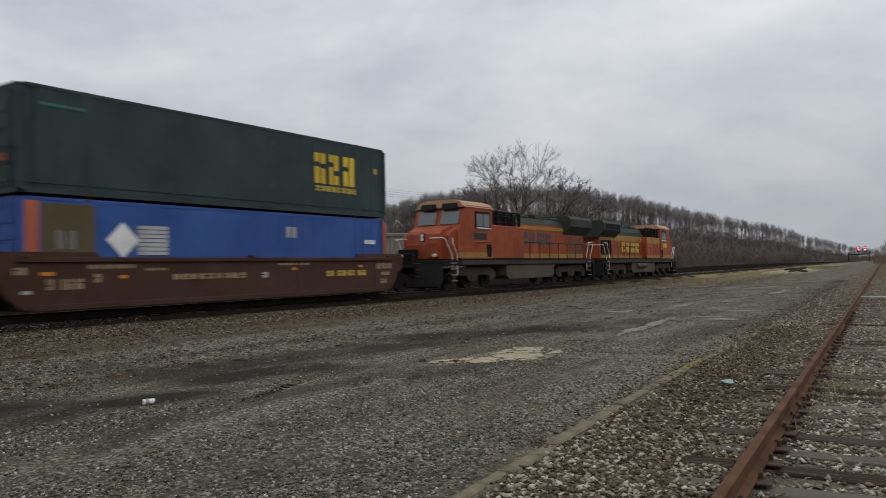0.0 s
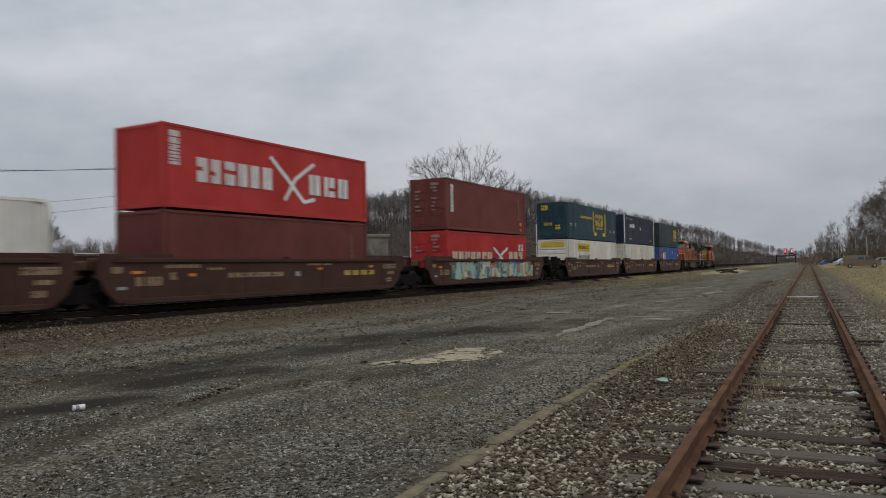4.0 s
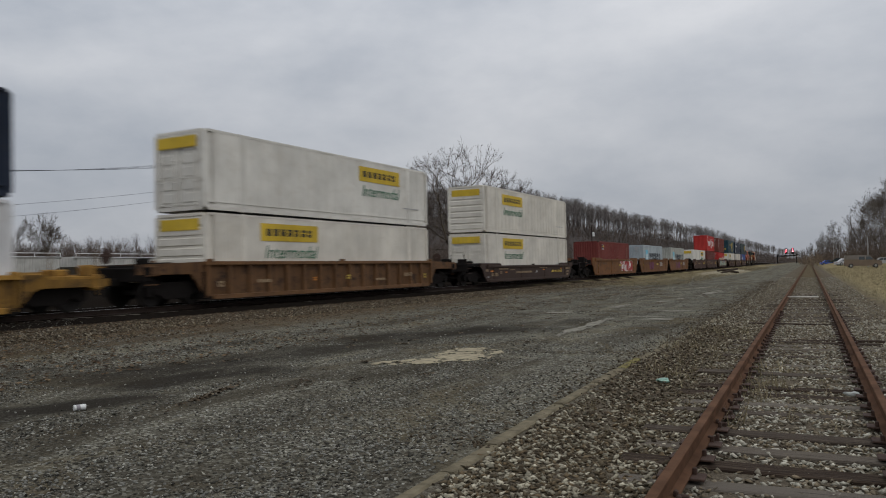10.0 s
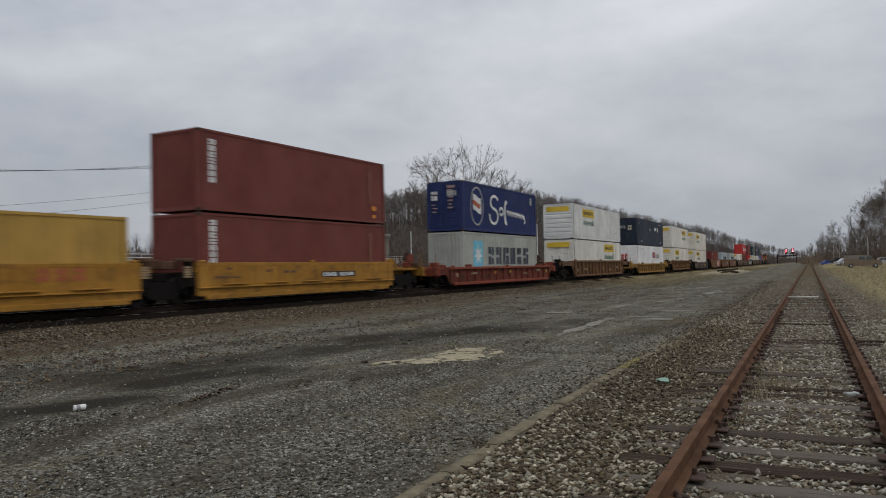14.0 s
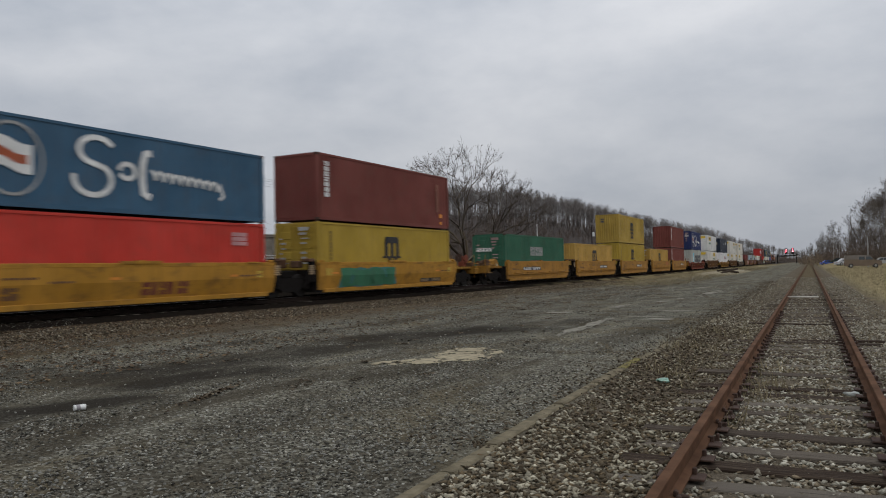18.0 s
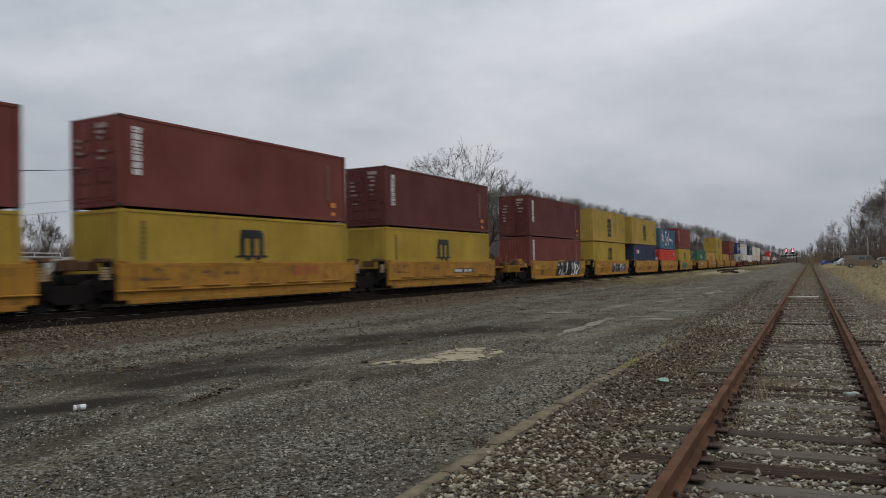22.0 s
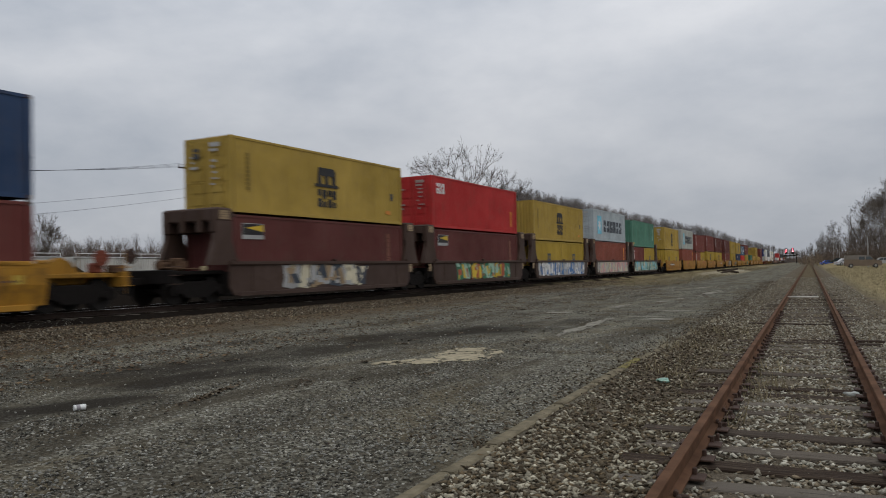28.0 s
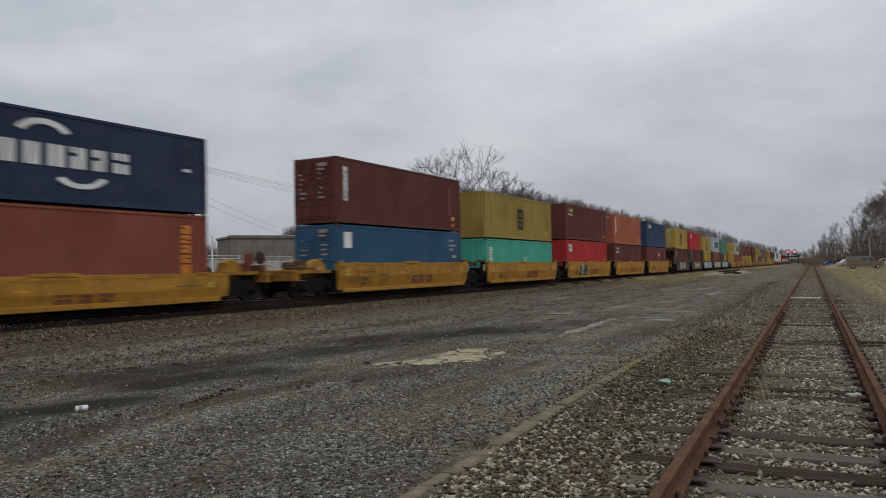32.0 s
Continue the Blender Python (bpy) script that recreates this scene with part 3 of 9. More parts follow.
def leaf_litter(count, seed):
    """Small curled brown leaves and crumbs of bark."""
    rng = np.random.default_rng(seed)
    y = 6 + 70 * rng.random(count) ** 1.5
    x = np.array([line_x(v) for v in y]) + 2.1 + 9.5 * rng.random(count) ** 1.6
    z = np.array([ground_z(a, b) for a, b in zip(x, y)]) + 0.012
    r = rng.uniform(0.02, 0.06, (count, 1))
    a = rng.uniform(0, 6.283, (count, 1)) + np.array([[0, 1.5, 3.1, 4.6]])
    p = np.stack([x[:, None] + r * np.cos(a), y[:, None] + r * np.sin(a), z[:, None] + rng.uniform(0, 0.03, (count, 4))], -1)
    return p.reshape(-1, 3), np.arange(count * 4).reshape(-1, 4)


def edging_leaves(count, seed):
    """Brown leaves and bark that have gathered between the edging and the side track."""
    rng = np.random.default_rng(seed)
    y = rng.choice((9.5, 11.5, 13.0, 15.5, 18.5), count) + rng.normal(0, 0.8, count)
    x = -1.75 - 0.02 * y + rng.normal(0, 0.34, count)
    z = np.array([ground_z(a, b) for a, b in zip(x, y)]) + 0.025
    r = rng.uniform(0.012, 0.035, (count, 1))
    a = rng.uniform(0, 6.283, (count, 1)) + np.array([[0, 1.5, 3.1, 4.6]])
    p = np.stack([x[:, None] + r * np.cos(a), y[:, None] + r * np.sin(a), z[:, None] + rng.uniform(0, 0.025, (count, 4))], -1)
    return p.reshape(-1, 3), np.arange(count * 4).reshape(-1, 4)


def lot_leaves(seed):
    """Dark wind-blown heaps of leaves and twigs on the lot: middle, half length, half width, turn and number of each."""
    rng = np.random.default_rng(seed)
    heaps = [(-10.3, 27.0, 0.5, 0.25, 70, 90), (-7.5, 23.7, 0.45, 0.12, 70, 60), (-10.1, 24.3, 0.12, 0.10, 0, 30), (-7.0, 24.9, 0.6, 0.3, 20, 40), (-6.95, 7.4, 1.1, 0.07, 17, 150), (-9.2, 30.5, 0.5, 0.15, 75, 50), (-6.4, 8.6, 0.5, 0.2, 30, 40)]
    heaps += [(rng.uniform(-13, -4), rng.uniform(9, 40), rng.uniform(0.08, 0.4), rng.uniform(0.04, 0.12), rng.uniform(0, 180), int(rng.uniform(6, 26))) for i in range(90)]
    v = []
    for x, y, along, across, turn, n in heaps:
        c, q = math.cos(math.radians(turn)), math.sin(math.radians(turn))
        for i in range(n):
            a, b = rng.normal(0, 0.5) * across, rng.normal(0, 0.5) * along
            px, py = x + a * c - b * q, y + a * q + b * c
            r, h = rng.uniform(0.012, 0.04), ground_z(px, py) + 0.008
            spin = rng.uniform(0, 6.283)
            v += [(px + r * math.cos(spin + k), py + r * math.sin(spin + k), h + rng.uniform(0, 0.03)) for k in (0, 1.5, 3.1, 4.6)]
    return np.array(v), np.arange(len(v)).reshape(-1, 4)


v, f = lot_leaves(31)
tagged(part("leaf_litter", cloud_mesh("leaf_litter", v, f, 4), M_BARK), "small dark heaps of wind-blown leaves on the lot", "leaves", kind="stuff")
v, f = edging_leaves(2400, 12)
tagged(part("leaf_litter", cloud_mesh("leaf_litter", v, f, 4), M_BARK), "dead brown leaves and bark beside the edging", "leaves", kind="stuff")
v, f = leaf_litter(15000, 6)
tagged(part("leaf_litter", cloud_mesh("leaf_litter", v, f, 4), M_LEAF), "dead brown leaves scattered beside the main line", "leaves", kind="stuff")


# ---- tracks ----
RAIL_OUTLINE = [(-0.070, -0.17), (0.070, -0.17), (0.070, -0.157), (0.012, -0.138), (0.009, -0.046), (0.036, -0.034), (0.036, -0.006), (0.028, 0.0),
                (-0.028, 0.0), (-0.036, -0.006), (-0.036, -0.034), (-0.009, -0.046), (-0.012, -0.138), (-0.070, -0.157)]


def tie_mat(name="weathered_tie_wood", pale=1.0):
    m, n, l, bsdf = nodes_of(name)
    co = n.new("ShaderNodeTexCoord").outputs["Object"]
    rnd = n.new("ShaderNodeObjectInfo").outputs["Random"]
    grain = noise_node(n, l, stretched(n, l, co, (1.2, 22, 22)), 2.0, 6, 0.65)
    split = noise_node(n, l, stretched(n, l, co, (0.6, 30, 8)), 1.4, 3)
    col = ramp(n, l, grain, (0.3, (0.014 * pale, 0.009 * pale, 0.007 * pale)), (0.5, (0.042 * pale, 0.029 * pale, 0.021 * pale)), (0.72, (0.115 * pale, 0.088 * pale, 0.064 * pale)))
    if pale > 1:
        col = mixed(n, l, 0.5, col, (0.185, 0.165, 0.135))
    col = mixed(n, l, maths(n, l, "MULTIPLY", maths(n, l, "POWER", rnd, 4.0), 0.8), col, (0.165, 0.145, 0.120))
    col = mixed(n, l, ramp(n, l, split, (0.60, grey(0)), (0.66, grey(1))), col, (0.012, 0.010, 0.009))
    l.new(col, bsdf.inputs["Base Color"])
    bsdf.inputs["Roughness"].default_value = 0.92
    bsdf.inputs["Specular IOR Level"].default_value = 0.05
    bumped(n, l, bsdf, grain, 1.0, 0.02)
    return m


M_TIE = tie_mat()
# main line's ties and rails: shade under the train put into their dark colour
M_TIE_SHADED = tie_mat("oily_tie_wood", 0.5)
M_RAIL_SHADED = plain("grimy_rail_steel", (0.030, 0.021, 0.017), 0.85, 0.0, 0.35, 8.0, 0.3, gloss=0.1)
M_TIE_BLEACHED = tie_mat("bleached_tie_wood", 1.4)


def tie_mesh(seed):
    rng = random.Random(seed)
    s = Solid()
    s.soft(-1.3 + rng.uniform(-0.08, 0.05), 1.3 + rng.uniform(-0.05, 0.08), -0.115, 0.115, -0.18, 0.0, 0.014)
    m = s.mesh("tie")
    for vert in m.vertices:
        vert.co += Vector((rng.uniform(-0.02, 0.02), rng.uniform(-0.008, 0.008), rng.uniform(-0.008, 0.006)))
    return m


TIES = [tie_mesh(i) for i in range(6)]
side_track = thing("side_track", "disused side track with rusty rails and weathered wooden ties", "railway track", kind="structure")
rng = random.Random(5)
for side, gap in ((-1, -0.7525), (1, 0.7525)):
    s = Solid().bar([(SIDE_X + gap + x, z) for x, z in RAIL_OUTLINE], -40, 420)
    part("rail", s, M_RUST, side_track, "rusty brown steel rail")
plate = Solid().soft(-0.17, 0.17, -0.09, 0.09, -0.006, 0.012, 0.004).mesh("tie_plate")
spike = Solid().soft(-0.016, 0.016, -0.022, 0.022, -0.05, 0.045, 0.006).mesh("spike")
clip = Solid().soft(-0.05, 0.05, -0.02, 0.02, 0.0, 0.05, 0.008).soft(0.02, 0.05, -0.025, 0.025, 0.03, 0.075, 0.008).mesh("rail_anchor")
for i, y in enumerate(TIE_Y, -5):
    m = pose(SIDE_X + rng.uniform(-0.06, 0.06), y + rng.uniform(-0.03, 0.03), -0.198 + rng.choice((0, -0.008, -0.015, -0.03, -0.05)) - 0.0011 * max(0, i - 40) + rng.uniform(-0.012, 0.006), 0, rng.uniform(-0.6, 0.6), rng.uniform(-2.0, 2.0))
    bleached = any(abs(y - b) < 0.3 for b in (6.90, 9.24, 12.97, 15.3, 18.3, 23.5, 27.0, 31.0))
    part("tie", TIES[i % 6], M_TIE_BLEACHED if bleached else M_TIE, side_track, "tie bleached pale grey" if bleached else "", m)
    if i < 34:
        for gap in (-0.7525, 0.7525):
            part("tie_plate", plate, M_RUST_DARK, side_track, m=pose(SIDE_X + gap, y, -0.181))
            for k in (-1, 1):
                part("spike", spike, M_RUST_DARK, side_track, m=pose(SIDE_X + gap + 0.088 * k, y + 0.05 * k, -0.165, 0, rng.uniform(-8, 8), 0))
            if rng.random() < 0.7:
                part("rail_anchor", clip, M_RUST_DARK, side_track, m=pose(SIDE_X + gap + 0.09, y + 0.135, -0.185, 0, 0, rng.choice((0, 180))))

rng = random.Random(55)
for i in range(1, 30):
    part("tie", TIES[i % 6], M_TIE, side_track, m=pose(SIDE_X + rng.uniform(-0.06, 0.06), 2.62 - 0.585 * i, -0.205 + rng.uniform(-0.02, 0.006), 0, 0, rng.uniform(-2, 2)))

main_track = thing("main_track", "busy main line with bright-worn rails on ballast", "railway track", kind="structure")
marks = [-700 + 20 * i for i in range(35)] + [2 * i for i in range(56)] + [120 + 40 * i for i in range(30)]
for gap in (-0.7525, 0.7525):
    for name, outline, mat in (("rail", RAIL_OUTLINE, M_RAIL_SHADED), ("rail_head", [(-0.027, -0.004), (0.027, -0.004), (0.024, 0.003), (-0.024, 0.003)], M_TREAD)):
        s, k = Solid(), len(outline)
        for y in marks:
            p = line_pose(y)
            s.v += [tuple(p @ Vector((gap + x, 0, z))) for x, z in outline]
        s.f = [(j * k + i, (j + 1) * k + i, (j + 1) * k + (i + 1) % k, j * k + (i + 1) % k) for j in range(len(marks) - 1) for i in range(k)]
        part(name, s, mat, main_track, "rail head polished by wheels" if name == "rail_head" else "dark steel rail")
for i in range(160):
    part("tie", TIES[i % 6], M_TIE_SHADED, main_track, m=line_pose(4 + 0.55 * i, RAIL_Z - 0.182))
s = Solid()
for i in range(300):
    y = 92 + 0.55 * i
    x = line_x(y)
    s.box(x - 1.3, x + 1.3, y - 0.11, y + 0.11, RAIL_Z - 0.35, RAIL_Z - 0.182)
tagged(part("far_ties", s, M_TIE, main_track), kind="stuff")

# ---- a sunken concrete edging between lot and side track ----
M_KERB = plain("mossy_concrete", (0.168, 0.143, 0.096), 0.95, 0, 0.6, 4.0, 0.7, gloss=0.05)
M_MOSS = plain("yellow_moss_on_concrete", (0.195, 0.168, 0.070), 0.95, 0, 0.5, 7.0, 0.7, gloss=0.05)
rng = random.Random(8)
edging = thing("edging", "sunken mossy concrete edging strip along the gravel", "kerb", kind="structure")
y = 2.2
while y < 24:
    length = rng.uniform(0.8, 1.7)
    w0, w1 = rng.uniform(0.05, 0.085), rng.uniform(0.05, 0.085)
    s = Solid().bar([(-w0, -0.1), (w1, -0.1), (w1, -0.004), (w1 - 0.02, 0.012), (-w0 + 0.02, 0.012), (-w0, -0.004)], 0, length)
    x = -2.55 + 0.02 * math.sin(y * 0.5) + (0.0 if y < 14 else (y - 14) * 0.03)
    mossy = y < 12.4 < y + length + 0.6
    part("kerb_stone", s, M_MOSS if mossy else M_KERB, edging, "kerb stone under yellow-green moss" if mossy else "", m=pose(x, y, ground_z(x, y + length / 2) + rng.uniform(0.000, 0.022), rng.uniform(-0.5, 0.5), 0, rng.uniform(-0.8, 0.8)))
    y += length + (rng.uniform(0.005, 0.05) if y < 10 else rng.uniform(0.02, 0.2) if y < 13 else rng.uniform(0.6, 2.0))


# ---- patches of pale sand and worn stripes on the lot, broken at their rims ----
def sand_patch(lobes, ragged=1.0, seed=5.0, cut=0.38, cracks=0.0):
    """A thin broken sheet over one or more lobes: middle, half length and width, turn of the long side from +y in degrees."""
    step = 0.02 if max(o[2] for o in lobes) < 2 else 0.035
    reach = 1.35 * max(max(o[2], o[3]) for o in lobes)
    x0, x1 = min(o[0] for o in lobes) - reach, max(o[0] for o in lobes) + reach
    y0, y1 = min(o[1] for o in lobes) - reach, max(o[1] for o in lobes) + reach
    w, hgt = int((x1 - x0) / step), int((y1 - y0) / step)
    v, f, index = [], [], {}
    for j in range(hgt + 1):
        for i in range(w + 1):
            x, y, k = x0 + step * i, y0 + step * j, -9.0
            for cx, cy, along, across, turn in lobes:
                c, q = math.cos(radians(turn)), math.sin(radians(turn))
                a, b = (x - cx) * c + (y - cy) * q, -(x - cx) * q + (y - cy) * c
                k = max(k, 1 - (a / across) ** 2 - (b / along) ** 2)
            if k < -1.0:
                continue
            k += ragged * (0.8 * noise.fractal((x * 1.6, y * 1.6, seed), 1.0, 2.0, 5) + 0.55 * noise.noise((x * 7, y * 4, 2)) + 0.4 * noise.noise((x * 15, y * 11, 7)))
            if cracks:
                near = noise.voronoi((x * 1.5 + 0.3 * noise.noise((x * 5, y * 5, 1)), y * 0.9 + 0.3 * noise.noise((x * 5, y * 5, 2)), seed))[0]
                if near[1] - near[0] < cracks:
                    continue
            if k > cut and noise.noise((x * 23, y * 23, seed)) < 0.42 + 0.3 * k:
                index[i, j] = len(v)
                v.append((x, y, ground_z(x, y) + 0.005 + min(0.016, 0.03 * k)))
    for j in range(hgt):
        for i in range(w):
            q = [(i, j), (i + 1, j), (i + 1, j + 1), (i, j + 1)]
            if all(p in index for p in q):
                f.append([index[p] for p in q])
    return cloud_mesh("sand_patch", v, f, 4)


M_SAND = plain("pale_dry_sand", (0.345, 0.300, 0.205), 0.95, 0, 0.35, 7.0, 0.6, gloss=0.05)
M_CHALK = plain("pale_worn_gravel", (0.235, 0.220, 0.178), 0.95, 0, 0.35, 5.0, 0.6, gloss=0.05)
tagged(part("sand_patch", sand_patch(((-5.62, 12.40, 1.30, 0.68, 12), (-5.98, 11.12, 0.75, 0.36, -48)), 0.42, 5.0, 0.12, 0.03), M_SAND), "broken patch of pale yellowish sand lying on the lot", "sand", kind="stuff")
for i, (cx, cy, along, across) in enumerate(((-5.17, 18.7, 3.3, 0.20), (-4.0, 21.6, 0.5, 0.45), (-4.4, 22.6, 0.3, 0.6), (-6.38, 28.0, 2.0, 0.26), (-4.0, 25.6, 0.3, 0.9), (-5.3, 33.0, 2.5, 0.25), (-7.6, 24.5, 0.7, 0.5), (-4.6, 41.0, 4.0, 0.35), (-6.0, 50.0, 3.0, 0.5))):
    tagged(part("worn_patch", sand_patch(((cx, cy, along, across, 1.5 - 4 * (i % 3)),), 1.35 if i else 1.0, 9.0 + i, 0.42 if i else 0.2), M_CHALK), "pale worn streak of fine gravel on the lot", "gravel", kind="stuff")

# ---- bare winter trees ----
def fork_tree(seed, height, trunk=0.3, bole=0.2, levels=8, angle=(0.25, 0.62), keep=(0.68, 0.88), rmin=0.012, shoots=2, rise=0.10, sides=(7, 6, 5, 4, 3), first=4, flat=1.0, joints=5, taper=0.72):
    """A leafless broad-crowned tree: a bole that forks again and again into ever finer, crooked twigs."""
    rng = random.Random(seed)
    v, f = [], []

    def tube(pts, radii, n):
        k = len(v)
        for i, (p, r) in enumerate(zip(pts, radii)):
            way = (pts[min(i + 1, len(pts) - 1)] - pts[max(i - 1, 0)]).normalized()
            s = way.orthogonal().normalized()
            t = way.cross(s)
            for j in range(n):
                q = 2 * math.pi * j / n
                v.append(tuple(p + r * (math.cos(q) * s + math.sin(q) * t)))
        for i in range(len(pts) - 1):
            for j in range(n):
                a, b = k + i * n + j, k + i * n + (j + 1) % n
                f.append((a, b, b + n))
                f.append((a, b + n, a + n))

    def turned(d, by):
        side = Vector((rng.gauss(0, 1), rng.gauss(0, 1), rng.gauss(0, 0.8)))
        side = (side - d * side.dot(d)).normalized()
        return (d * math.cos(by) + side * math.sin(by) + Vector((0, 0, rise))).normalized()

    def grow(p, d, length, r, level):
        n = sides[min(level, len(sides) - 1)]
        bits = 3 if level < joints else 2 if joints > 2 else 1
        pts, way = [p.copy()], d.copy()
        for i in range(bits):
            pts.append(pts[-1] + way * (length / bits))
            way = (way + Vector((rng.gauss(0, 0.14), rng.gauss(0, 0.14), rng.gauss(0.02, 0.10)))).normalized()
        end = max(r * taper, rmin)
        tube(pts, [max(r + (end - r) * i / bits, rmin) for i in range(bits + 1)], n)
        if level >= levels:
            return
        kids = first if level == 0 else 2 + (rng.random() < 0.35)
        for c in range(kids):
            by = rng.uniform(*angle) * (1.25 if level == 0 else 1.0)
            if level == 0:
                # the main limbs spread evenly round a leader
                turn = 6.283 * c / (kids - 1) + rng.uniform(-0.3, 0.3)
                by = 0.08 if c == 0 else by
                out = Vector((math.cos(turn) * math.sin(by), math.sin(turn) * math.sin(by), math.cos(by)))
            else:
                out = turned(way, by)
            grow(pts[-1], out, length * (1.55 if level == 0 else rng.uniform(*keep)), max(end * (0.62 if level == 0 else rng.uniform(0.62, 0.86)), rmin), level + 1)
        if level > 0:
            for c in range(shoots):
                k = rng.randrange(1, len(pts))
                q = pts[k - 1].lerp(pts[k], rng.random())
                grow(q, turned(d, rng.uniform(0.7, 1.2)), length * rng.uniform(0.4, 0.7), max(r * 0.35, rmin), min(levels, level + 3))

    grow(Vector((0, 0, -0.1)), Vector((rng.gauss(0, 0.03), rng.gauss(0, 0.03), 1)), bole, trunk / height, 0)
    a = np.array(v)
    a[:, :2] *= flat
    return a * (height / float(np.percentile(a[:, 2], 99.8))), np.array(f)


def polar(px, dist):
    """A place on the ground by its bearing across the view and its distance."""
    t = (px - 784) / 1332.6
    x, y = -math.sin(YAW) + math.cos(YAW) * t, math.cos(YAW) + math.sin(YAW) * t
    k = dist / math.hypot(x, y)
    return x * k, y * k


def tree(name, x, y, z, height, seed, label, **how):
    v, f = fork_tree(seed, height, **how)
    t = thing(name, label, "tree", m=pose(x, y, z))
    r = np.linalg.norm(v[f[:, 0]] - v[f[:, 1]], axis=1)
    thick = r > 0.11
    for part_name, keep, mat in (("trunk", thick, M_BARK), ("crown", ~thick, M_TWIG)):
        faces = f[keep]
        if part_name == "crown":
            # slivers of the finest twigs round the ends of the boughs
            rg = np.random.default_rng(seed)
            high = np.unique(faces[:, 2])
            high = high[v[high, 2] > 0.35 * height]
            root = v[rg.choice(high, 9000)]
            way = rg.normal(0, 1, root.shape) + np.array([0, 0, 0.5]) + 0.10 * (root - np.array([0, 0, 0.5 * height]))
            way /= np.linalg.norm(way, axis=1)[:, None]
            side = np.cross(way, rg.normal(0, 1, root.shape))
            side *= 0.0009 * height / np.linalg.norm(side, axis=1)[:, None]
            tip = root + way * rg.uniform(0.012, 0.045, (len(root), 1)) * height
            k = len(v)
            v = np.concatenate([v, root + side, root - side, tip])
            faces = np.concatenate([faces, k + np.arange(len(root))[:, None] + np.array([[0, len(root), 2 * len(root)]])])
        used, back = np.unique(faces, return_inverse=True)
        part(part_name, cloud_mesh(part_name, v[used], back.reshape(-1, 3)), mat, t)
    return t


tree("bare_tree", -40.0, 88.2, -0.1, 17.2, 107, "large leafless tree with a wide crown of fine twigs", trunk=0.80, bole=0.40, levels=7, angle=(0.32, 0.74), keep=(0.66, 0.86), rise=0.045, rmin=0.0008, shoots=1, first=6, flat=0.90, taper=0.88)
tree("bare_tree", 13.6, 150, 0.3, 16.0, 21, "tall leafless tree beside the lawn", trunk=0.8, bole=0.30, levels=9, angle=(0.34, 0.78), keep=(0.64, 0.84), rise=0.04, rmin=0.0009, shoots=1, first=5, flat=0.8, taper=0.84)
tree("bare_tree", 14.2, 190, 0.5, 15.5, 34, "leafless tree behind parked cars", trunk=0.34, levels=7, angle=(0.3, 0.65), rise=0.08, shoots=1, rmin=0.0013)
tree("bare_tree", 10.6, 215, 0.5, 12.0, 35, "leafless tree behind parked cars", trunk=0.3, levels=7, angle=(0.3, 0.65), rise=0.08, shoots=1, rmin=0.0016)
tree("bare_tree", *polar(52, 190), 0.3, 15.0, 36, "leafless tree above the distant tree line", trunk=0.3, levels=7, rmin=0.0018, flat=0.8)
tree("bare_tree", -88.5, 142, 0.2, 16.5, 37, "thin leafless tree beside the concrete building", trunk=0.2, levels=7, angle=(0.15, 0.4), rmin=0.0014, flat=0.7)
tree("bare_tree", -91, 146, 0.2, 14, 38, "thin leafless tree beside the concrete building", trunk=0.16, levels=7, angle=(0.15, 0.4), rmin=0.0014, flat=0.7)

# ---- the wooded ridge behind the main line ----
RIDGE = [(470, 380, 424), (525, 340, 398), (580, 318, 366), (640, 306, 350), (720, 300, 338), (800, 304, 331), (900, 322, 334), (1000, 362, 351), (1100, 432, 374),
         (1200, 545, 393), (1260, 640, 403), (1300, 740, 418), (1350, 900, 431), (1405, 1100, 443), (1440, 1300, 450)]


def ridge_at(px):
    for (a, d0, y0), (b, d1, y1) in zip(RIDGE, RIDGE[1:]):
        if px <= b:
            k = max(0.0, (px - a) / (b - a))
            d, y = d0 + (d1 - d0) * k, y0 + (y1 - y0) * k
            break
    level = 491.2 - 0.0208 * px
    return d, max(1.0, 1.4 + (level - y) / 1332.6 * d * math.cos(math.atan((px - 784) / 1332.6)))


WOOD_H = 13.0


def hill_z(px, k):
    """k: 0 at the foot, 1 on the ridge."""
    d, top = ridge_at(px)
    crest = max(0.5, top - WOOD_H * min(1.0, 0.55 + d / 900))
    s = min(1.0, max(0.0, k))
    return crest * s * s * (3 - 2 * s) - 0.4 * (1 - s)


def foot(px):
    """Where the slope begins, as a share of the ridge's distance; a yard lies before its far end."""
    return 0.5 + 0.28 * min(1.0, max(0.0, (px - 1090) / 90))


def build_hill():
    cols = [470 + 970 * i / 90 for i in range(91)]
    rows = [0.0, 0.1, 0.2, 0.32, 0.45, 0.58, 0.7, 0.8, 0.9, 1.0, 1.15, 1.4]
    v, f = [], []
    for px in cols:
        d, _ = ridge_at(px)
        for k in rows:
            x, y = polar(px, d * (foot(px) + (1 - foot(px)) * k))
            v.append((x, y, hill_z(px, k) + 0.6 * noise.noise((x * 0.03, y * 0.03, 0))))
    n = len(rows)
    for i in range(len(cols) - 1):
        for j in range(n - 1):
            f.append((i * n + j, (i + 1) * n + j, (i + 1) * n + j + 1, i * n + j + 1))
    return cloud_mesh("hill", v, f, 4)


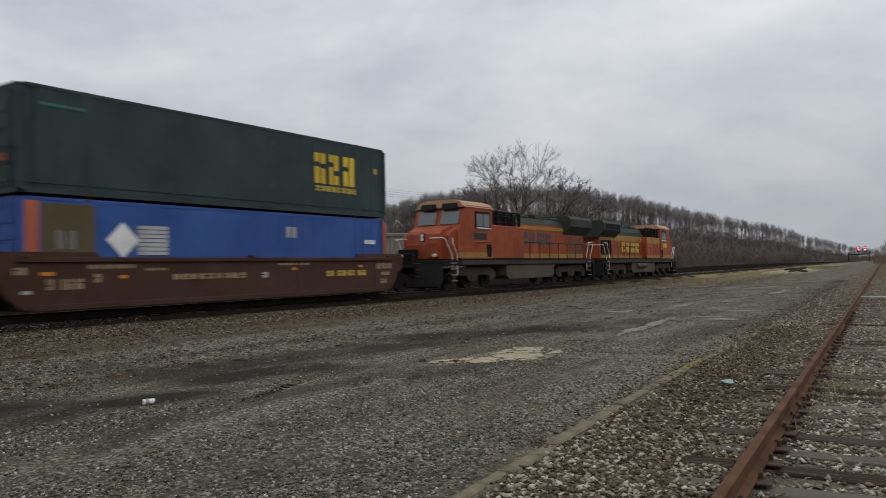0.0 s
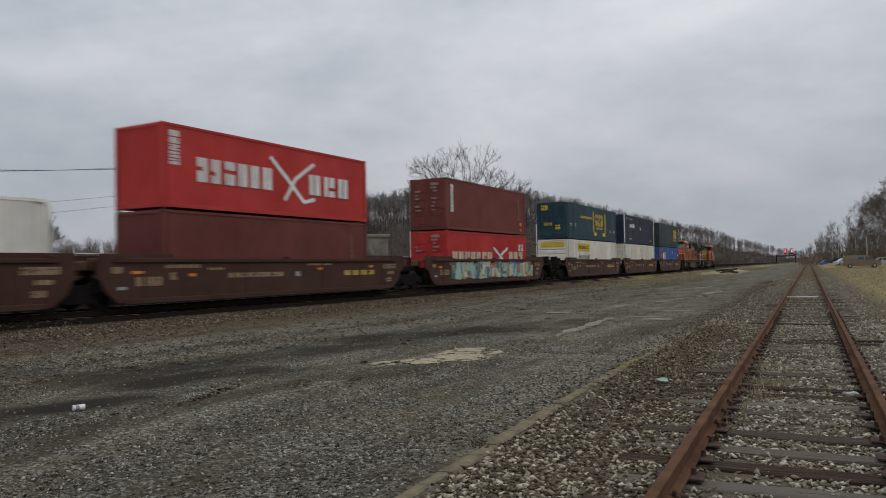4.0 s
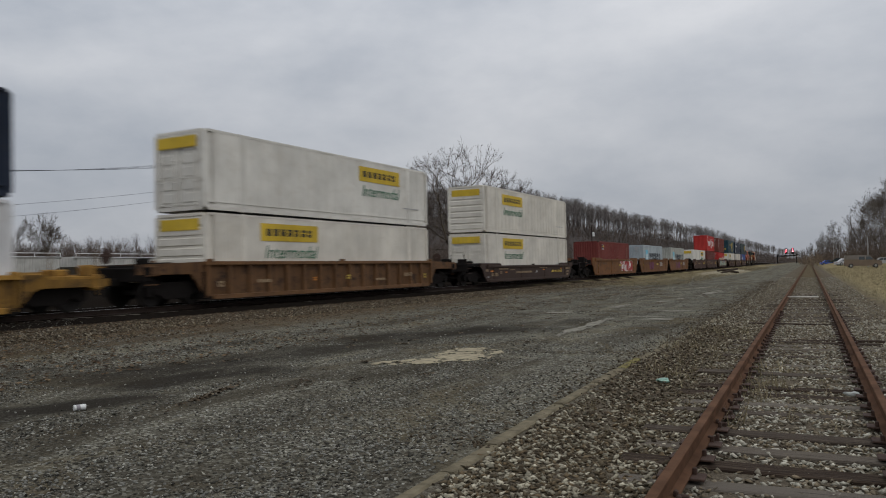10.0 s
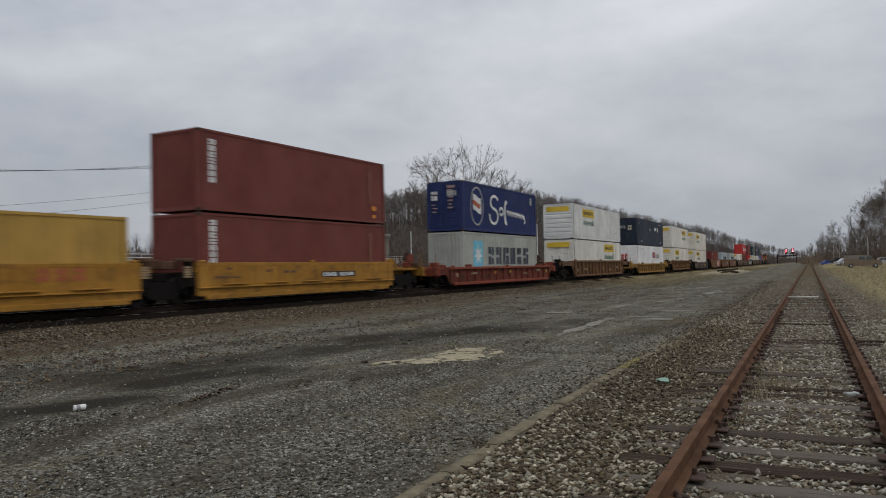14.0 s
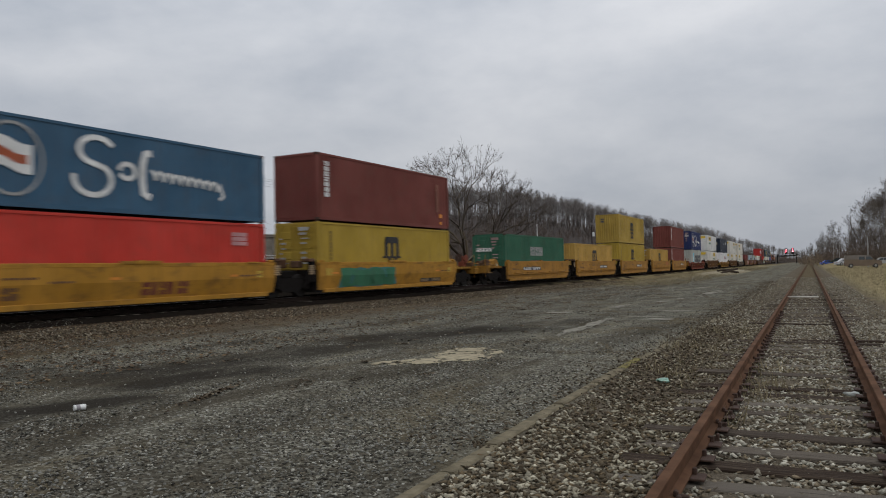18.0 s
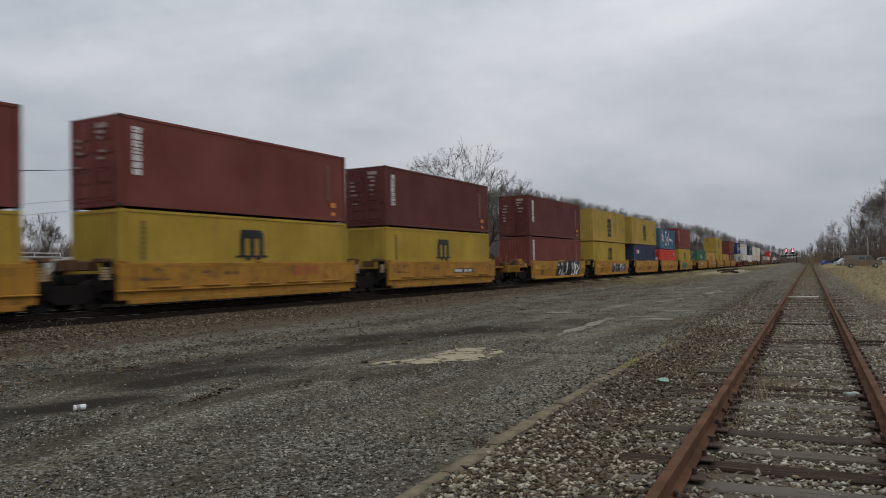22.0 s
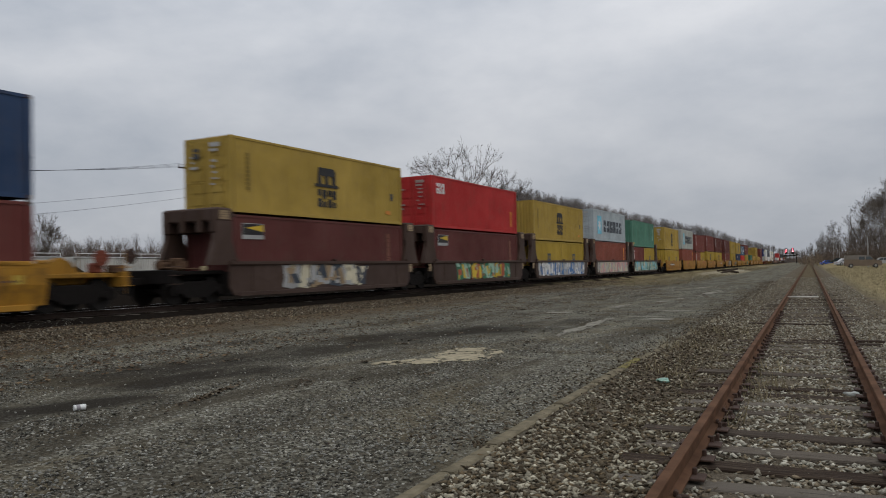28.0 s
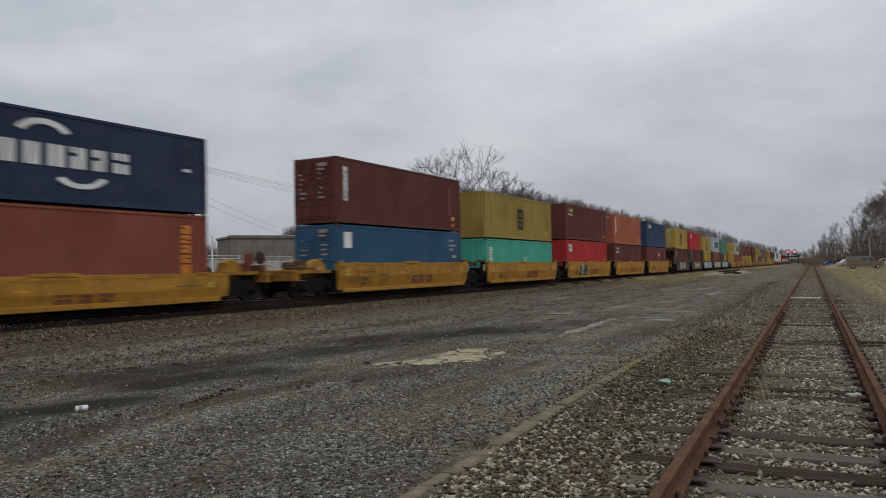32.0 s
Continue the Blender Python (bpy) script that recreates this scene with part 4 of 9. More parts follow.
def litter_mat():
    m, n, l, bsdf = nodes_of("leaf_litter")
    pos = n.new("ShaderNodeNewGeometry").outputs["Position"]
    a = noise_node(n, l, pos, 0.12, 6, 0.65)
    b = noise_node(n, l, pos, 1.6, 5, 0.7)
    col = mixed(n, l, ramp(n, l, a, (0.35, grey(0)), (0.65, grey(1))), (0.034, 0.026, 0.022), (0.058, 0.044, 0.037))
    col = mixed(n, l, maths(n, l, "MULTIPLY", b, 0.6), col, (0.035, 0.030, 0.027))
    l.new(col, bsdf.inputs["Base Color"])
    bsdf.inputs["Roughness"].default_value = 1.0
    return m


tagged(part("hill", build_hill(), litter_mat()), "long wooded ridge covered in brown leaf litter", "hill", kind="structure")


def woods(name, label, templates, spots, mat):
    """Many leafless trees joined; spots: x, y, z, height, turn, template."""
    vs, fs, k = [], [], 0
    for x, y, z, hgt, turn, which in spots:
        v, f = templates[which]
        c, s = math.cos(turn), math.sin(turn)
        p = np.empty_like(v)
        p[:, 0], p[:, 1], p[:, 2] = (v[:, 0] * c - v[:, 1] * s) * hgt + x, (v[:, 0] * s + v[:, 1] * c) * hgt + y, v[:, 2] * hgt + z
        vs.append(p)
        fs.append(f + k)
        k += len(v)
    return tagged(part(name, cloud_mesh(name, np.concatenate(vs), np.concatenate(fs)), mat), label, "woods", kind="stuff")


def wood_mat(name, a, b):
    return island(name, ((0.0, a), (1.0, b)), 0.95, 0.3)


def far_tree(seed, trunk, bole, wide, limbs, twigs, fine):
    """A cheap leafless tree, one unit high: a trunk, limbs and many slivers of twigs in a rounded crown; bole 0 gives a bush."""
    rg = random.Random(seed)
    s = Solid()
    top = Vector((rg.gauss(0, 0.03), rg.gauss(0, 0.03), 0.80))
    if bole:
        knee = Vector((rg.gauss(0, 0.015), rg.gauss(0, 0.015), bole))
        s.tube((0, 0, -0.02), knee, trunk, trunk * 0.75, 4).tube(knee, top, trunk * 0.75, trunk * 0.2, 3)
    bits = []
    for i in range(limbs):
        a = 6.283 * (i + rg.uniform(-0.3, 0.3)) / limbs * 2.618
        z0 = bole + (0.75 - bole) * rg.random() if bole else 0.0
        root = Vector((0, 0, z0)) if bole else Vector((rg.gauss(0, wide * 0.35), rg.gauss(0, wide * 0.35), 0))
        reach = wide * rg.uniform(0.5, 1.0) * (1.0 if not bole else (1 - 0.45 * (z0 - bole) / (1 - bole)))
        tip = root + Vector((math.cos(a) * reach, math.sin(a) * reach, rg.uniform(0.16, 0.36) if bole else rg.uniform(0.35, 0.72)))
        s.tube(root, tip, trunk * rg.uniform(0.25, 0.42), trunk * 0.12, 3)
        bits.append((root, tip))
    v = [Vector(p) for p in s.v]
    f = [tri for q in s.f for tri in ((q,) if len(q) == 3 else ((q[0], q[1], q[2]), (q[0], q[2], q[3])) if len(q) == 4 else ())]
    for i in range(twigs):
        root, tip = rg.choice(bits)
        p = root.lerp(tip, rg.uniform(0.25, 1.0))
        d = ((tip - root).normalized() * 0.5 + Vector((rg.gauss(0, 0.6), rg.gauss(0, 0.6), rg.gauss(0.45, 0.45)))).normalized()
        q = p + d * rg.uniform(0.06, 0.15)
        q.z = min(q.z, 1.0 - 0.25 * (q.x * q.x + q.y * q.y) / (wide * wide) * rg.random())
        side = d.orthogonal().normalized() * fine
        side.rotate(Matrix.Rotation(rg.uniform(0, 6.283), 3, d))
        k = len(v)
        v += [p + side, p - side, q]
        f.append((k, k + 1, k + 2))
    a = np.array([tuple(p) for p in v])
    return a / float(np.percentile(a[:, 2], 99.5)), np.array(f)


TALL = [far_tree(50 + i, 0.0095, 0.34 + 0.03 * (i % 4), 0.125 + 0.02 * (i % 3), 9, 120, 0.0016) for i in range(8)]
BRUSH = [far_tree(70 + i, 0.007, 0.0, 0.34 + 0.04 * (i % 3), 7, 170, 0.0034) for i in range(8)]
rng = random.Random(11)
spots, low = [], []
for i in range(2000):
    px = 500 + 920 * rng.random()
    k = 1.05 - 0.5 * rng.random() ** 1.4
    d, _ = ridge_at(px)
    x, y = polar(px, d * (foot(px) + (1 - foot(px)) * k))
    spots.append((x, y, hill_z(px, k) - 0.3, WOOD_H * min(1.0, 0.55 + d / 900) * rng.uniform(0.75, 1.12), rng.uniform(0, 6.28), rng.randrange(8)))
for i in range(2500):
    px = 500 + 920 * rng.random() if i < 1900 else 1080 + 340 * rng.random()
    k = (-0.12 if px < 1100 else 0.0) + 0.95 * rng.random() ** 1.3
    d, _ = ridge_at(px)
    x, y = polar(px, d * (foot(px) + (1 - foot(px)) * k))
    low.append((x, y, hill_z(px, k) - 0.3, rng.uniform(3.0, 6.5), rng.uniform(0, 6.28), rng.randrange(8)))
M_WOOD = wood_mat("grey_winter_wood", (0.085, 0.073, 0.068), (0.25, 0.226, 0.212))
M_SCRUB = wood_mat("brown_scrub", (0.075, 0.058, 0.048), (0.18, 0.142, 0.117))
woods("ridge_woods", "dense leafless grey trees on the ridge", TALL, spots, M_WOOD)
woods("ridge_brush", "brown leafless undergrowth on the slope", BRUSH, low, M_SCRUB)

# distant tree lines on the flat
spots, low = [], []
for i in range(230):
    px = -120 + 640 * rng.random()
    d = rng.uniform(230, 300)
    x, y = polar(px, d)
    spots.append((x, y, 0.0, rng.uniform(8, 13.5), rng.uniform(0, 6.28), rng.randrange(8)))
    for _ in range(3):
        x, y = polar(px + rng.uniform(-8, 8), d - rng.uniform(5, 50))
        low.append((x, y, 0.0, rng.uniform(6.5, 10.0), rng.uniform(0, 6.28), rng.randrange(4)))
for i in range(260):
    px = 1418 + 250 * rng.random() ** 1.2
    d = rng.uniform(330, 520) if px < 1500 else rng.uniform(240, 420)
    x, y = polar(px, d)
    spots.append((x, y, 0.3, rng.uniform(9, 13.5) * (0.5 if px < 1428 else 0.75 if px < 1445 else 1.0), rng.uniform(0, 6.28), rng.randrange(8)))
    for _ in range(2):
        x, y = polar(px, d - rng.uniform(10, 60))
        low.append((x, y, 0.3, rng.uniform(3.5, 6.5) * (0.6 if px < 1440 else 1.0), rng.uniform(0, 6.28), rng.randrange(4)))
tan = []
for i in range(45):
    x, y = rng.uniform(-2.5, 3.5), rng.uniform(200, 330)
    tan.append((x, y, 0.0, rng.uniform(1.6, 4.2), rng.uniform(0, 6.28), rng.randrange(8)))
for i in range(90):
    x, y = rng.uniform(-16, 4), rng.uniform(760, 1100)
    low.append((x, y, 0.0, rng.uniform(2, 4.5), rng.uniform(0, 6.28), rng.randrange(4)))
woods("far_woods", "leafless tree line in the distance", TALL, spots, M_WOOD)
woods("far_brush", "brown leafless scrub in the distance", BRUSH, low, M_SCRUB)
woods("track_brush", "tan dry bushes overgrowing the side track", BRUSH, tan, wood_mat("tan_brush", (0.13, 0.10, 0.07), (0.27, 0.205, 0.145)))

# ---- pole line ----
def pole(x, y, height, label, arm=True, turn=0.0, can=False):
    t = thing("utility_pole", label, "utility pole", "pole line", m=pose(x, y, -0.1, 0, 0, turn))
    part("post", Solid().tube((0, 0, -0.4), (0, 0, height), 0.20, 0.15, 10), M_POLE, t)
    if arm:
        part("crossarm", Solid().soft(-0.06, 0.06, -1.25, 1.25, height - 0.62, height - 0.48, 0.012), M_POLE, t)
        part("brace", Solid().tube((0, -0.75, height - 0.6), (0, 0, height - 1.25), 0.02).tube((0, 0.75, height - 0.6), (0, 0, height - 1.25), 0.02), M_POLE, t)
        for k in (-1.15, -0.45, 0.45, 1.15):
            part("insulator", Solid().tube((0, k, height - 0.48), (0, k, height - 0.30), 0.035, 0.05, 8), M_ROD, t)
    if can:
        part("transformer", Solid().tube((0.42, 0.1, height - 3.0), (0.42, 0.1, height - 2.0), 0.28, None, 12).tube((0.42, 0.1, height - 2.0), (0.42, 0.1, height - 1.9), 0.30, 0.12, 12), M_WHITE if y > 150 else M_POLE, t)
    return t


pole(-52.5, 53.6, 12.0, "dark wooden utility pole with crossarm and wires", turn=-20)
part("floodlight", Solid().soft(-0.5, -0.16, -0.18, 0.18, 10.1, 10.4, 0.03).tube((-0.2, 0, 10.25), (0, 0, 10.45), 0.03), M_ROD, bpy.data.objects["utility_pole"])
pole(-51.4, 100.7, 12.5, "dark wooden utility pole in front of the wooded slope", turn=0, can=True)
pole(-52.4, 199.2, 12.2, "wooden utility pole with a pale transformer can", turn=0, can=True)
for x, y, hgt in ((-48.3, 142.0, 9.7), (-47.5, 88.0, 6.4), (-49.6, 53.0, 4.9)):
    t = thing("white_post", "slim pale post behind the main line", "post", m=pose(x, y, -0.05))
    part("shaft", Solid().tube((0, 0, 0), (0, 0, hgt), 0.09, 0.07, 8), M_WHITE, t)
    part("cap", Solid().tube((0, 0, hgt), (0, 0, hgt + 0.06), 0.08, 0.03, 8), M_ROD, t)


def wire(a, b, sag, name="overhead_wire"):
    pts = [Vector(a).lerp(Vector(b), i / 20) - Vector((0, 0, sag * 4 * (i / 20) * (1 - i / 20))) for i in range(21)]
    v = [tuple(p + Vector((0.013 * math.cos(q), 0, 0.013 * math.sin(q)))) for p in pts for q in (0, 2.094, 4.189)]
    f = [(3 * i + j, 3 * i + (j + 1) % 3, 3 * i + 3 + (j + 1) % 3, 3 * i + 3 + j) for i in range(20) for j in range(3)]
    return tagged(part(name, Solid().add(v, f), M_WIRE), "thin dark overhead wire between poles", "wire", "pole line wires")


for k in (-1.1, -0.4, 0.4, 1.1):
    wire((-52.5 + 0.35 * k, 53.6 + k, 11.72), (-52.6, 8.0 + k, 7.6 + 0.35 * k), 0.95)
    wire((-52.5 + 0.35 * k, 53.6 + k, 11.72), (-51.4, 100.7 + k, 12.0 + 0.15 * k), 1.1 - 0.3 * k)
for z in (9.5, 8.65):
    wire((-52.5, 53.6, z), (-52.6, 8.0, z - 5.6), 0.65)
for z in (9.4, 8.6):
    wire((-52.5, 53.6, z), (-93, 128, z - 1.0), 0.5)

# ---- parked cars on a yard track far behind the main line ----
YARD_X, HOPPER_0, HOPPER_GAP = -80.0, 39.6, 21.5
M_HOPPER = paint((0.47, 0.46, 0.42), 0.5, 0.65, (0.13, 0.10, 0.07), 0.06)
yard_track = thing("yard_track", "yard track behind the main line with parked cars", "railway track", kind="structure")
for gap in (-0.7525, 0.7525):
    part("rail", Solid().box(YARD_X + gap - 0.035, YARD_X + gap + 0.035, 20, 420, 0.0, 0.26), M_RUST_DARK, yard_track)


def parked_bogies(t, half):
    for y in (-half, half):
        b = part("bogie", BOGIE_BEAM, M_UNDER, t, m=pose(0, y, 0))
        for x in (-1.0, 1.0):
            part("sideframe", BOGIE_SIDE, M_UNDER, b, m=pose(x, 0, 0))
        for dy in (-0.89, 0.89):
            part("wheelset", Solid().tube((-0.83, 0, 0), (0.83, 0, 0), 0.08).tube((-0.83, 0, 0), (-0.7, 0, 0), 0.45, None, 16).tube((0.7, 0, 0), (0.83, 0, 0), 0.45, None, 16), M_WHEEL, b, m=pose(0, dy, 0.45))


BOGIE_BEAM = Solid().soft(-1.0, 1.0, -0.2, 0.2, 0.5, 0.85, 0.03).mesh("bogie")
BOGIE_SIDE = Solid().prism([(-1.25, 0.36), (-1.25, 0.66), (-0.6, 0.82), (0.6, 0.82), (1.25, 0.66), (1.25, 0.36), (0.5, 0.26), (-0.5, 0.26)], -0.07, 0.07).mesh("sideframe")


def hopper(y0, y1):
    half, mid = (y1 - y0) / 2, (y0 + y1) / 2
    t = thing("covered_hopper", "parked pale grey covered hopper with roof railing", "hopper car", "parked yard cars", m=pose(YARD_X, mid, 0.26))
    part("body", Solid().prism([(-half + 2.4, 1.0), (half - 2.4, 1.0), (half - 1.0, 1.9), (half - 0.5, 2.2), (half - 0.5, 3.20), (-half + 0.5, 3.20), (-half + 0.5, 2.2), (-half + 1.0, 1.9)], -1.5, 1.5), M_HOPPER, t)
    part("roof", Solid().bar([(-1.5, 3.20), (1.5, 3.20), (0.9, 3.42), (-0.9, 3.42)], -half + 0.5, half - 0.5), M_HOPPER, t)
    part("top_rail", Solid().soft(1.42, 1.52, -half + 0.3, half - 0.3, 3.76, 3.84, 0.02), M_WHITE, t)
    part("running_board", Solid().soft(0.9, 1.62, -half + 0.2, half - 0.2, 3.30, 3.39, 0.02), M_WHITE, t)
    post = Solid().tube((1.47, 0, 3.39), (1.47, 0, 3.78), 0.035, None, 6).mesh("post")
    for i in range(7):
        part("post", post, M_WHITE, t, m=pose(0, -half + 0.4 + i * (2 * half - 0.8) / 6, 0))
    for i in range(5):
        y = -half + 1.6 + i * (2 * half - 3.2) / 4
        part("rib", Solid().soft(1.5, 1.56, y - 0.06, y + 0.06, 1.9, 3.15, 0.015), M_HOPPER, t)
    part("frame", Solid().soft(-1.2, 1.2, -half + 0.2, half - 0.2, 0.86, 1.02, 0.02), M_UNDER, t)
    part("ladder", Solid().tube((1.3, half - 0.4, 0.8), (1.3, half - 0.4, 3.42), 0.03, None, 5).tube((0.9, half - 0.4, 0.8), (0.9, half - 0.4, 3.42), 0.03, None, 5), M_HOPPER, t)
    parked_bogies(t, half - 1.6)


for i in range(5):
    hopper(HOPPER_0 + HOPPER_GAP * i, HOPPER_0 + HOPPER_GAP * i + HOPPER_GAP - 1.3)


def tank_car(y, label):
    t = thing("tank_car", label, "tank car", "parked yard cars", m=pose(YARD_X, y, 0.26))
    part("tank", Solid().tube((0, -4.6, 2.5), (0, 4.6, 2.5), 1.45, None, 20).tube((0, 4.6, 2.5), (0, 5.3, 2.5), 1.45, 0.7, 20).tube((0, -4.6, 2.5), (0, -5.3, 2.5), 1.45, 0.7, 20), paint((0.13, 0.22, 0.27), 0.4, 0.5), t)
    part("dome", Solid().tube((0, 0, 3.8), (0, 0, 4.3), 0.6, 0.5, 14), M_HOPPER, t)
    part("frame", Solid().soft(-1.3, 1.3, -6.2, 6.2, 0.85, 1.1, 0.03), M_UNDER, t)
    parked_bogies(t, 4.4)


tank_car(371, "parked blue-grey tank car on the yard track")
t = thing("flat_car", "parked dark flat car with a white crate", "flat car", "parked yard cars", m=pose(YARD_X, 396, 0.26))
part("deck", Solid().soft(-1.4, 1.4, -8, 8, 0.9, 1.25, 0.03), M_UNDER, t)
part("stake", Solid().box(1.3, 1.4, -7.5, -7.3, 1.25, 2.4).box(1.3, 1.4, -2, -1.8, 1.25, 2.4).box(1.3, 1.4, 3, 3.2, 1.25, 2.4), M_UNDER, t)
parked_bogies(t, 6)
t = thing("crate", "white crate on the flat car", "crate", m=pose(YARD_X, 399, 1.51))
part("crate_body", Solid().soft(-1.2, 1.2, -3.5, 4.5, 0, 2.4, 0.04), M_WHITE, t)
t = thing("gondola", "parked dark gondola on the yard track", "gondola", "parked yard cars", m=pose(YARD_X, 415, 0.26))
part("tub", Solid().soft(-1.5, 1.5, -8, 8, 1.0, 2.6, 0.05), M_UNDER, t)
parked_bogies(t, 6)

# ---- an abandoned low concrete building ----
def building():
    ax, ay, bx, by = -103.4, 115.5, -83.4, 143.5
    length = math.hypot(bx - ax, by - ay)
    turn = math.degrees(math.atan2(by - ay, bx - ax))
    t = thing("concrete_building", "abandoned low concrete building with stained walls and empty openings", "building", m=pose(ax, ay, 0, 0, 0, turn))
    bays, top = 8, 9.0
    w = length / bays
    s = Solid()
    for i in range(bays):
        x = i * w
        s.box(x, x + 0.9, 0, 0.35, -0.6, top - 0.6).box(x + 0.9, x + w, 0, 0.35, -0.6, 1.1).box(x + 0.9, x + w, 0, 0.35, 3.4, top - 0.6)
    s.box(length, length + 0.4, 0, 12, -0.6, top - 0.6).box(-0.02, 0.35, 0.36, 12, -0.6, top - 0.6).box(0.35, length, 11.7, 12, -0.6, top - 0.6)
    part("wall", s, M_OLD_CONCRETE, t)
    part("roof", Solid().soft(-0.3, length + 0.6, -0.3, 12.3, top - 0.6, top - 0.15, 0.03), M_OLD_CONCRETE, t)
    part("cornice", Solid().soft(-0.4, length + 0.7, -0.4, -0.05, top - 0.15, top + 0.05, 0.02), M_CONCRETE, t)
    pil = Solid().soft(0.1, 0.7, -0.12, 0.02, -0.5, top - 0.65, 0.03).mesh("pilaster")
    frame_mesh = Solid().box(0.9, w, 0.1, 0.18, 1.1, 1.2).box(0.9, w, 0.1, 0.18, 3.3, 3.4).box(0.9 + (w - 0.9) / 2 - 0.05, 0.95 + (w - 0.9) / 2, 0.1, 0.18, 1.2, 3.3).mesh("window_frame")
    for i in range(bays):
        part("pilaster", pil, M_OLD_CONCRETE, t, m=pose(i * w, 0, 0))
        part("window_frame", frame_mesh, M_RUST_DARK, t, m=pose(i * w, 0, 0))
    part("floor_slab", Solid().box(0.35, length, 0.36, 11.7, -0.6, 0.0), M_OLD_CONCRETE, t)


building()

# ---- signal gantry far down the line ----
def gantry():
    t = thing("signal_gantry", "dark steel signal gantry with two red lights", "railway signal", m=pose(-14.5, 580, 0))
    for x in (-6.0, 6.2):
        part("mast", Solid().box(x - 0.3, x + 0.3, -0.3, 0.3, -0.5, 6.4), M_BLACK, t)
    deck = Solid().box(-6.3, 6.5, -0.5, 0.5, 4.6, 5.4).box(-6.3, 6.5, -0.5, 0.5, 6.25, 6.4)
    for i in range(9):
        x = -6 + 1.5 * i
        deck.tube((x, -0.45, 5.3), (x + 0.75, -0.45, 6.3), 0.08, None, 4).tube((x + 0.75, -0.45, 6.3), (x + 1.5, -0.45, 5.3), 0.08, None, 4)
    part("deck", deck, M_BLACK, t)
    for x, lens in ((-0.2, M_RED_LAMP), (3.9, M_PALE_LAMP)):
        head = part("signal_head", Solid().soft(x - 0.75, x + 0.75, -0.25, 0.2, 6.4, 10.2, 0.1), M_BLACK, t)
        part("lens", Solid().tube((x, -0.27, 8.0), (x, -0.42, 8.0), 0.42, 0.38, 14), lens, head)
        part("lens", Solid().tube((x, -0.27, 9.3), (x, -0.42, 9.3), 0.34, 0.3, 14), M_PALE_LAMP if lens is M_RED_LAMP else M_RED_LAMP, head)


gantry()

for x, y, hgt in ((6.4, 250, 7.0), (7.6, 240, 7.4), (8.5, 139.7, 4.9)):
    t = thing("lamp_post", "slim grey lamp post beside the lawn", "lamp post", m=pose(x, y, ground_z(x, y)))
    part("shaft", Solid().tube((0, 0, -0.2), (0, 0, hgt), 0.11, 0.07, 8), M_ROD, t)
    part("lamp_head", Solid().soft(-0.36, 0.08, -0.08, 0.08, hgt - 0.04, hgt + 0.06, 0.02), M_ROD, t)


# ---- parked vehicles ----
def vehicle(name, label, x, y, turn, colour, length, height, van=False):
    t = thing(name, label, "van" if van else "car", "parked vehicles", m=pose(x, y, ground_z(x, y), 0, 0, turn))
    w, r = 0.92 if van else 0.86, 0.34
    h = height
    if van:
        low = [(0, 0.32), (length, 0.32), (length, 0.95), (length - 0.1, 1.12), (length - 1.0, 1.25), (length - 1.55, h - 0.08), (length - 1.8, h), (0.15, h), (0.02, h - 0.15), (0, 1.2)]
        part("body", Solid().prism(low, -w, w), paint(colour, 0.25, 0.35), t)
        part("roof_panel", Solid().prism([(0.05, 1.35), (length - 1.25, 1.35), (length - 1.57, h - 0.07), (length - 1.82, h + 0.03), (0.13, h + 0.03), (0.0, h - 0.14)], -w - 0.006, w + 0.006), paint((0.175, 0.155, 0.135), 0.3, 0.5), t)
        panes = [[(length - 1.62, h - 0.2), (length - 1.15, 1.3), (length - 2.2, 1.3), (length - 2.2, h - 0.2)], [(2.0, 1.3), (length - 2.4, 1.3), (length - 2.4, h - 0.2), (2.0, h - 0.2)]]
    else:
        low = [(0, 0.28), (length, 0.28), (length + 0.03, 0.55), (length - 0.1, 0.74), (length - 1.15, 0.86), (length - 1.2, 0.87), (0.75, 0.90), (0.05, 0.84), (-0.02, 0.55)]
        part("body", Solid().prism(low, -w, w), paint(colour, 0.15, 0.3), t)
        roof = [(length - 1.2, 0.87), (length - 1.95, h - 0.06), (length - 2.2, h), (1.55, h), (1.2, h - 0.06), (0.6, 0.9)]
        part("cabin", Solid().prism(roof, -w + 0.12, w - 0.12), paint(colour, 0.15, 0.3), t)
        panes = [[(length - 1.4, 0.92), (length - 1.98, h - 0.1), (length - 2.5, h - 0.08), (length - 2.5, 0.92)], [(0.95, 0.94), (length - 2.6, 0.92), (length - 2.6, h - 0.08), (1.5, h - 0.1)]]
    inset = 0.0 if van else 0.12
    for pane in panes:
        for s in (-1, 1):
            part("window", Solid().prism(pane, s * (w - inset) - 0.006, s * (w - inset) + (0.012 if van else 0.006)), M_GLASS, t)
    for yy in (0.85, length - 0.9):
        for s in (-1, 1):
            wheel = part("wheel", Solid().tube((s * (w - 0.2), yy, r), (s * (w + 0.015), yy, r), r, None, 16), M_RUBBER, t)
            part("rim", Solid().tube((s * (w + 0.016), yy, r), (s * (w + 0.03), yy, r), r * 0.6, r * 0.55, 12), M_ROD, wheel)
    for x in (-w + 0.08, w - 0.4):
        part("headlight", Solid().soft(x, x + 0.32, length - 0.03, length + 0.035, 0.6, 0.74, 0.02), M_ROD, t)
    for x in (-w + 0.05, w - 0.3):
        part("tail_light", Solid().soft(x, x + 0.25, -0.04, 0.02, 0.62, 0.78, 0.02), paint((0.3, 0.02, 0.02), 0.1, 0.3), t)


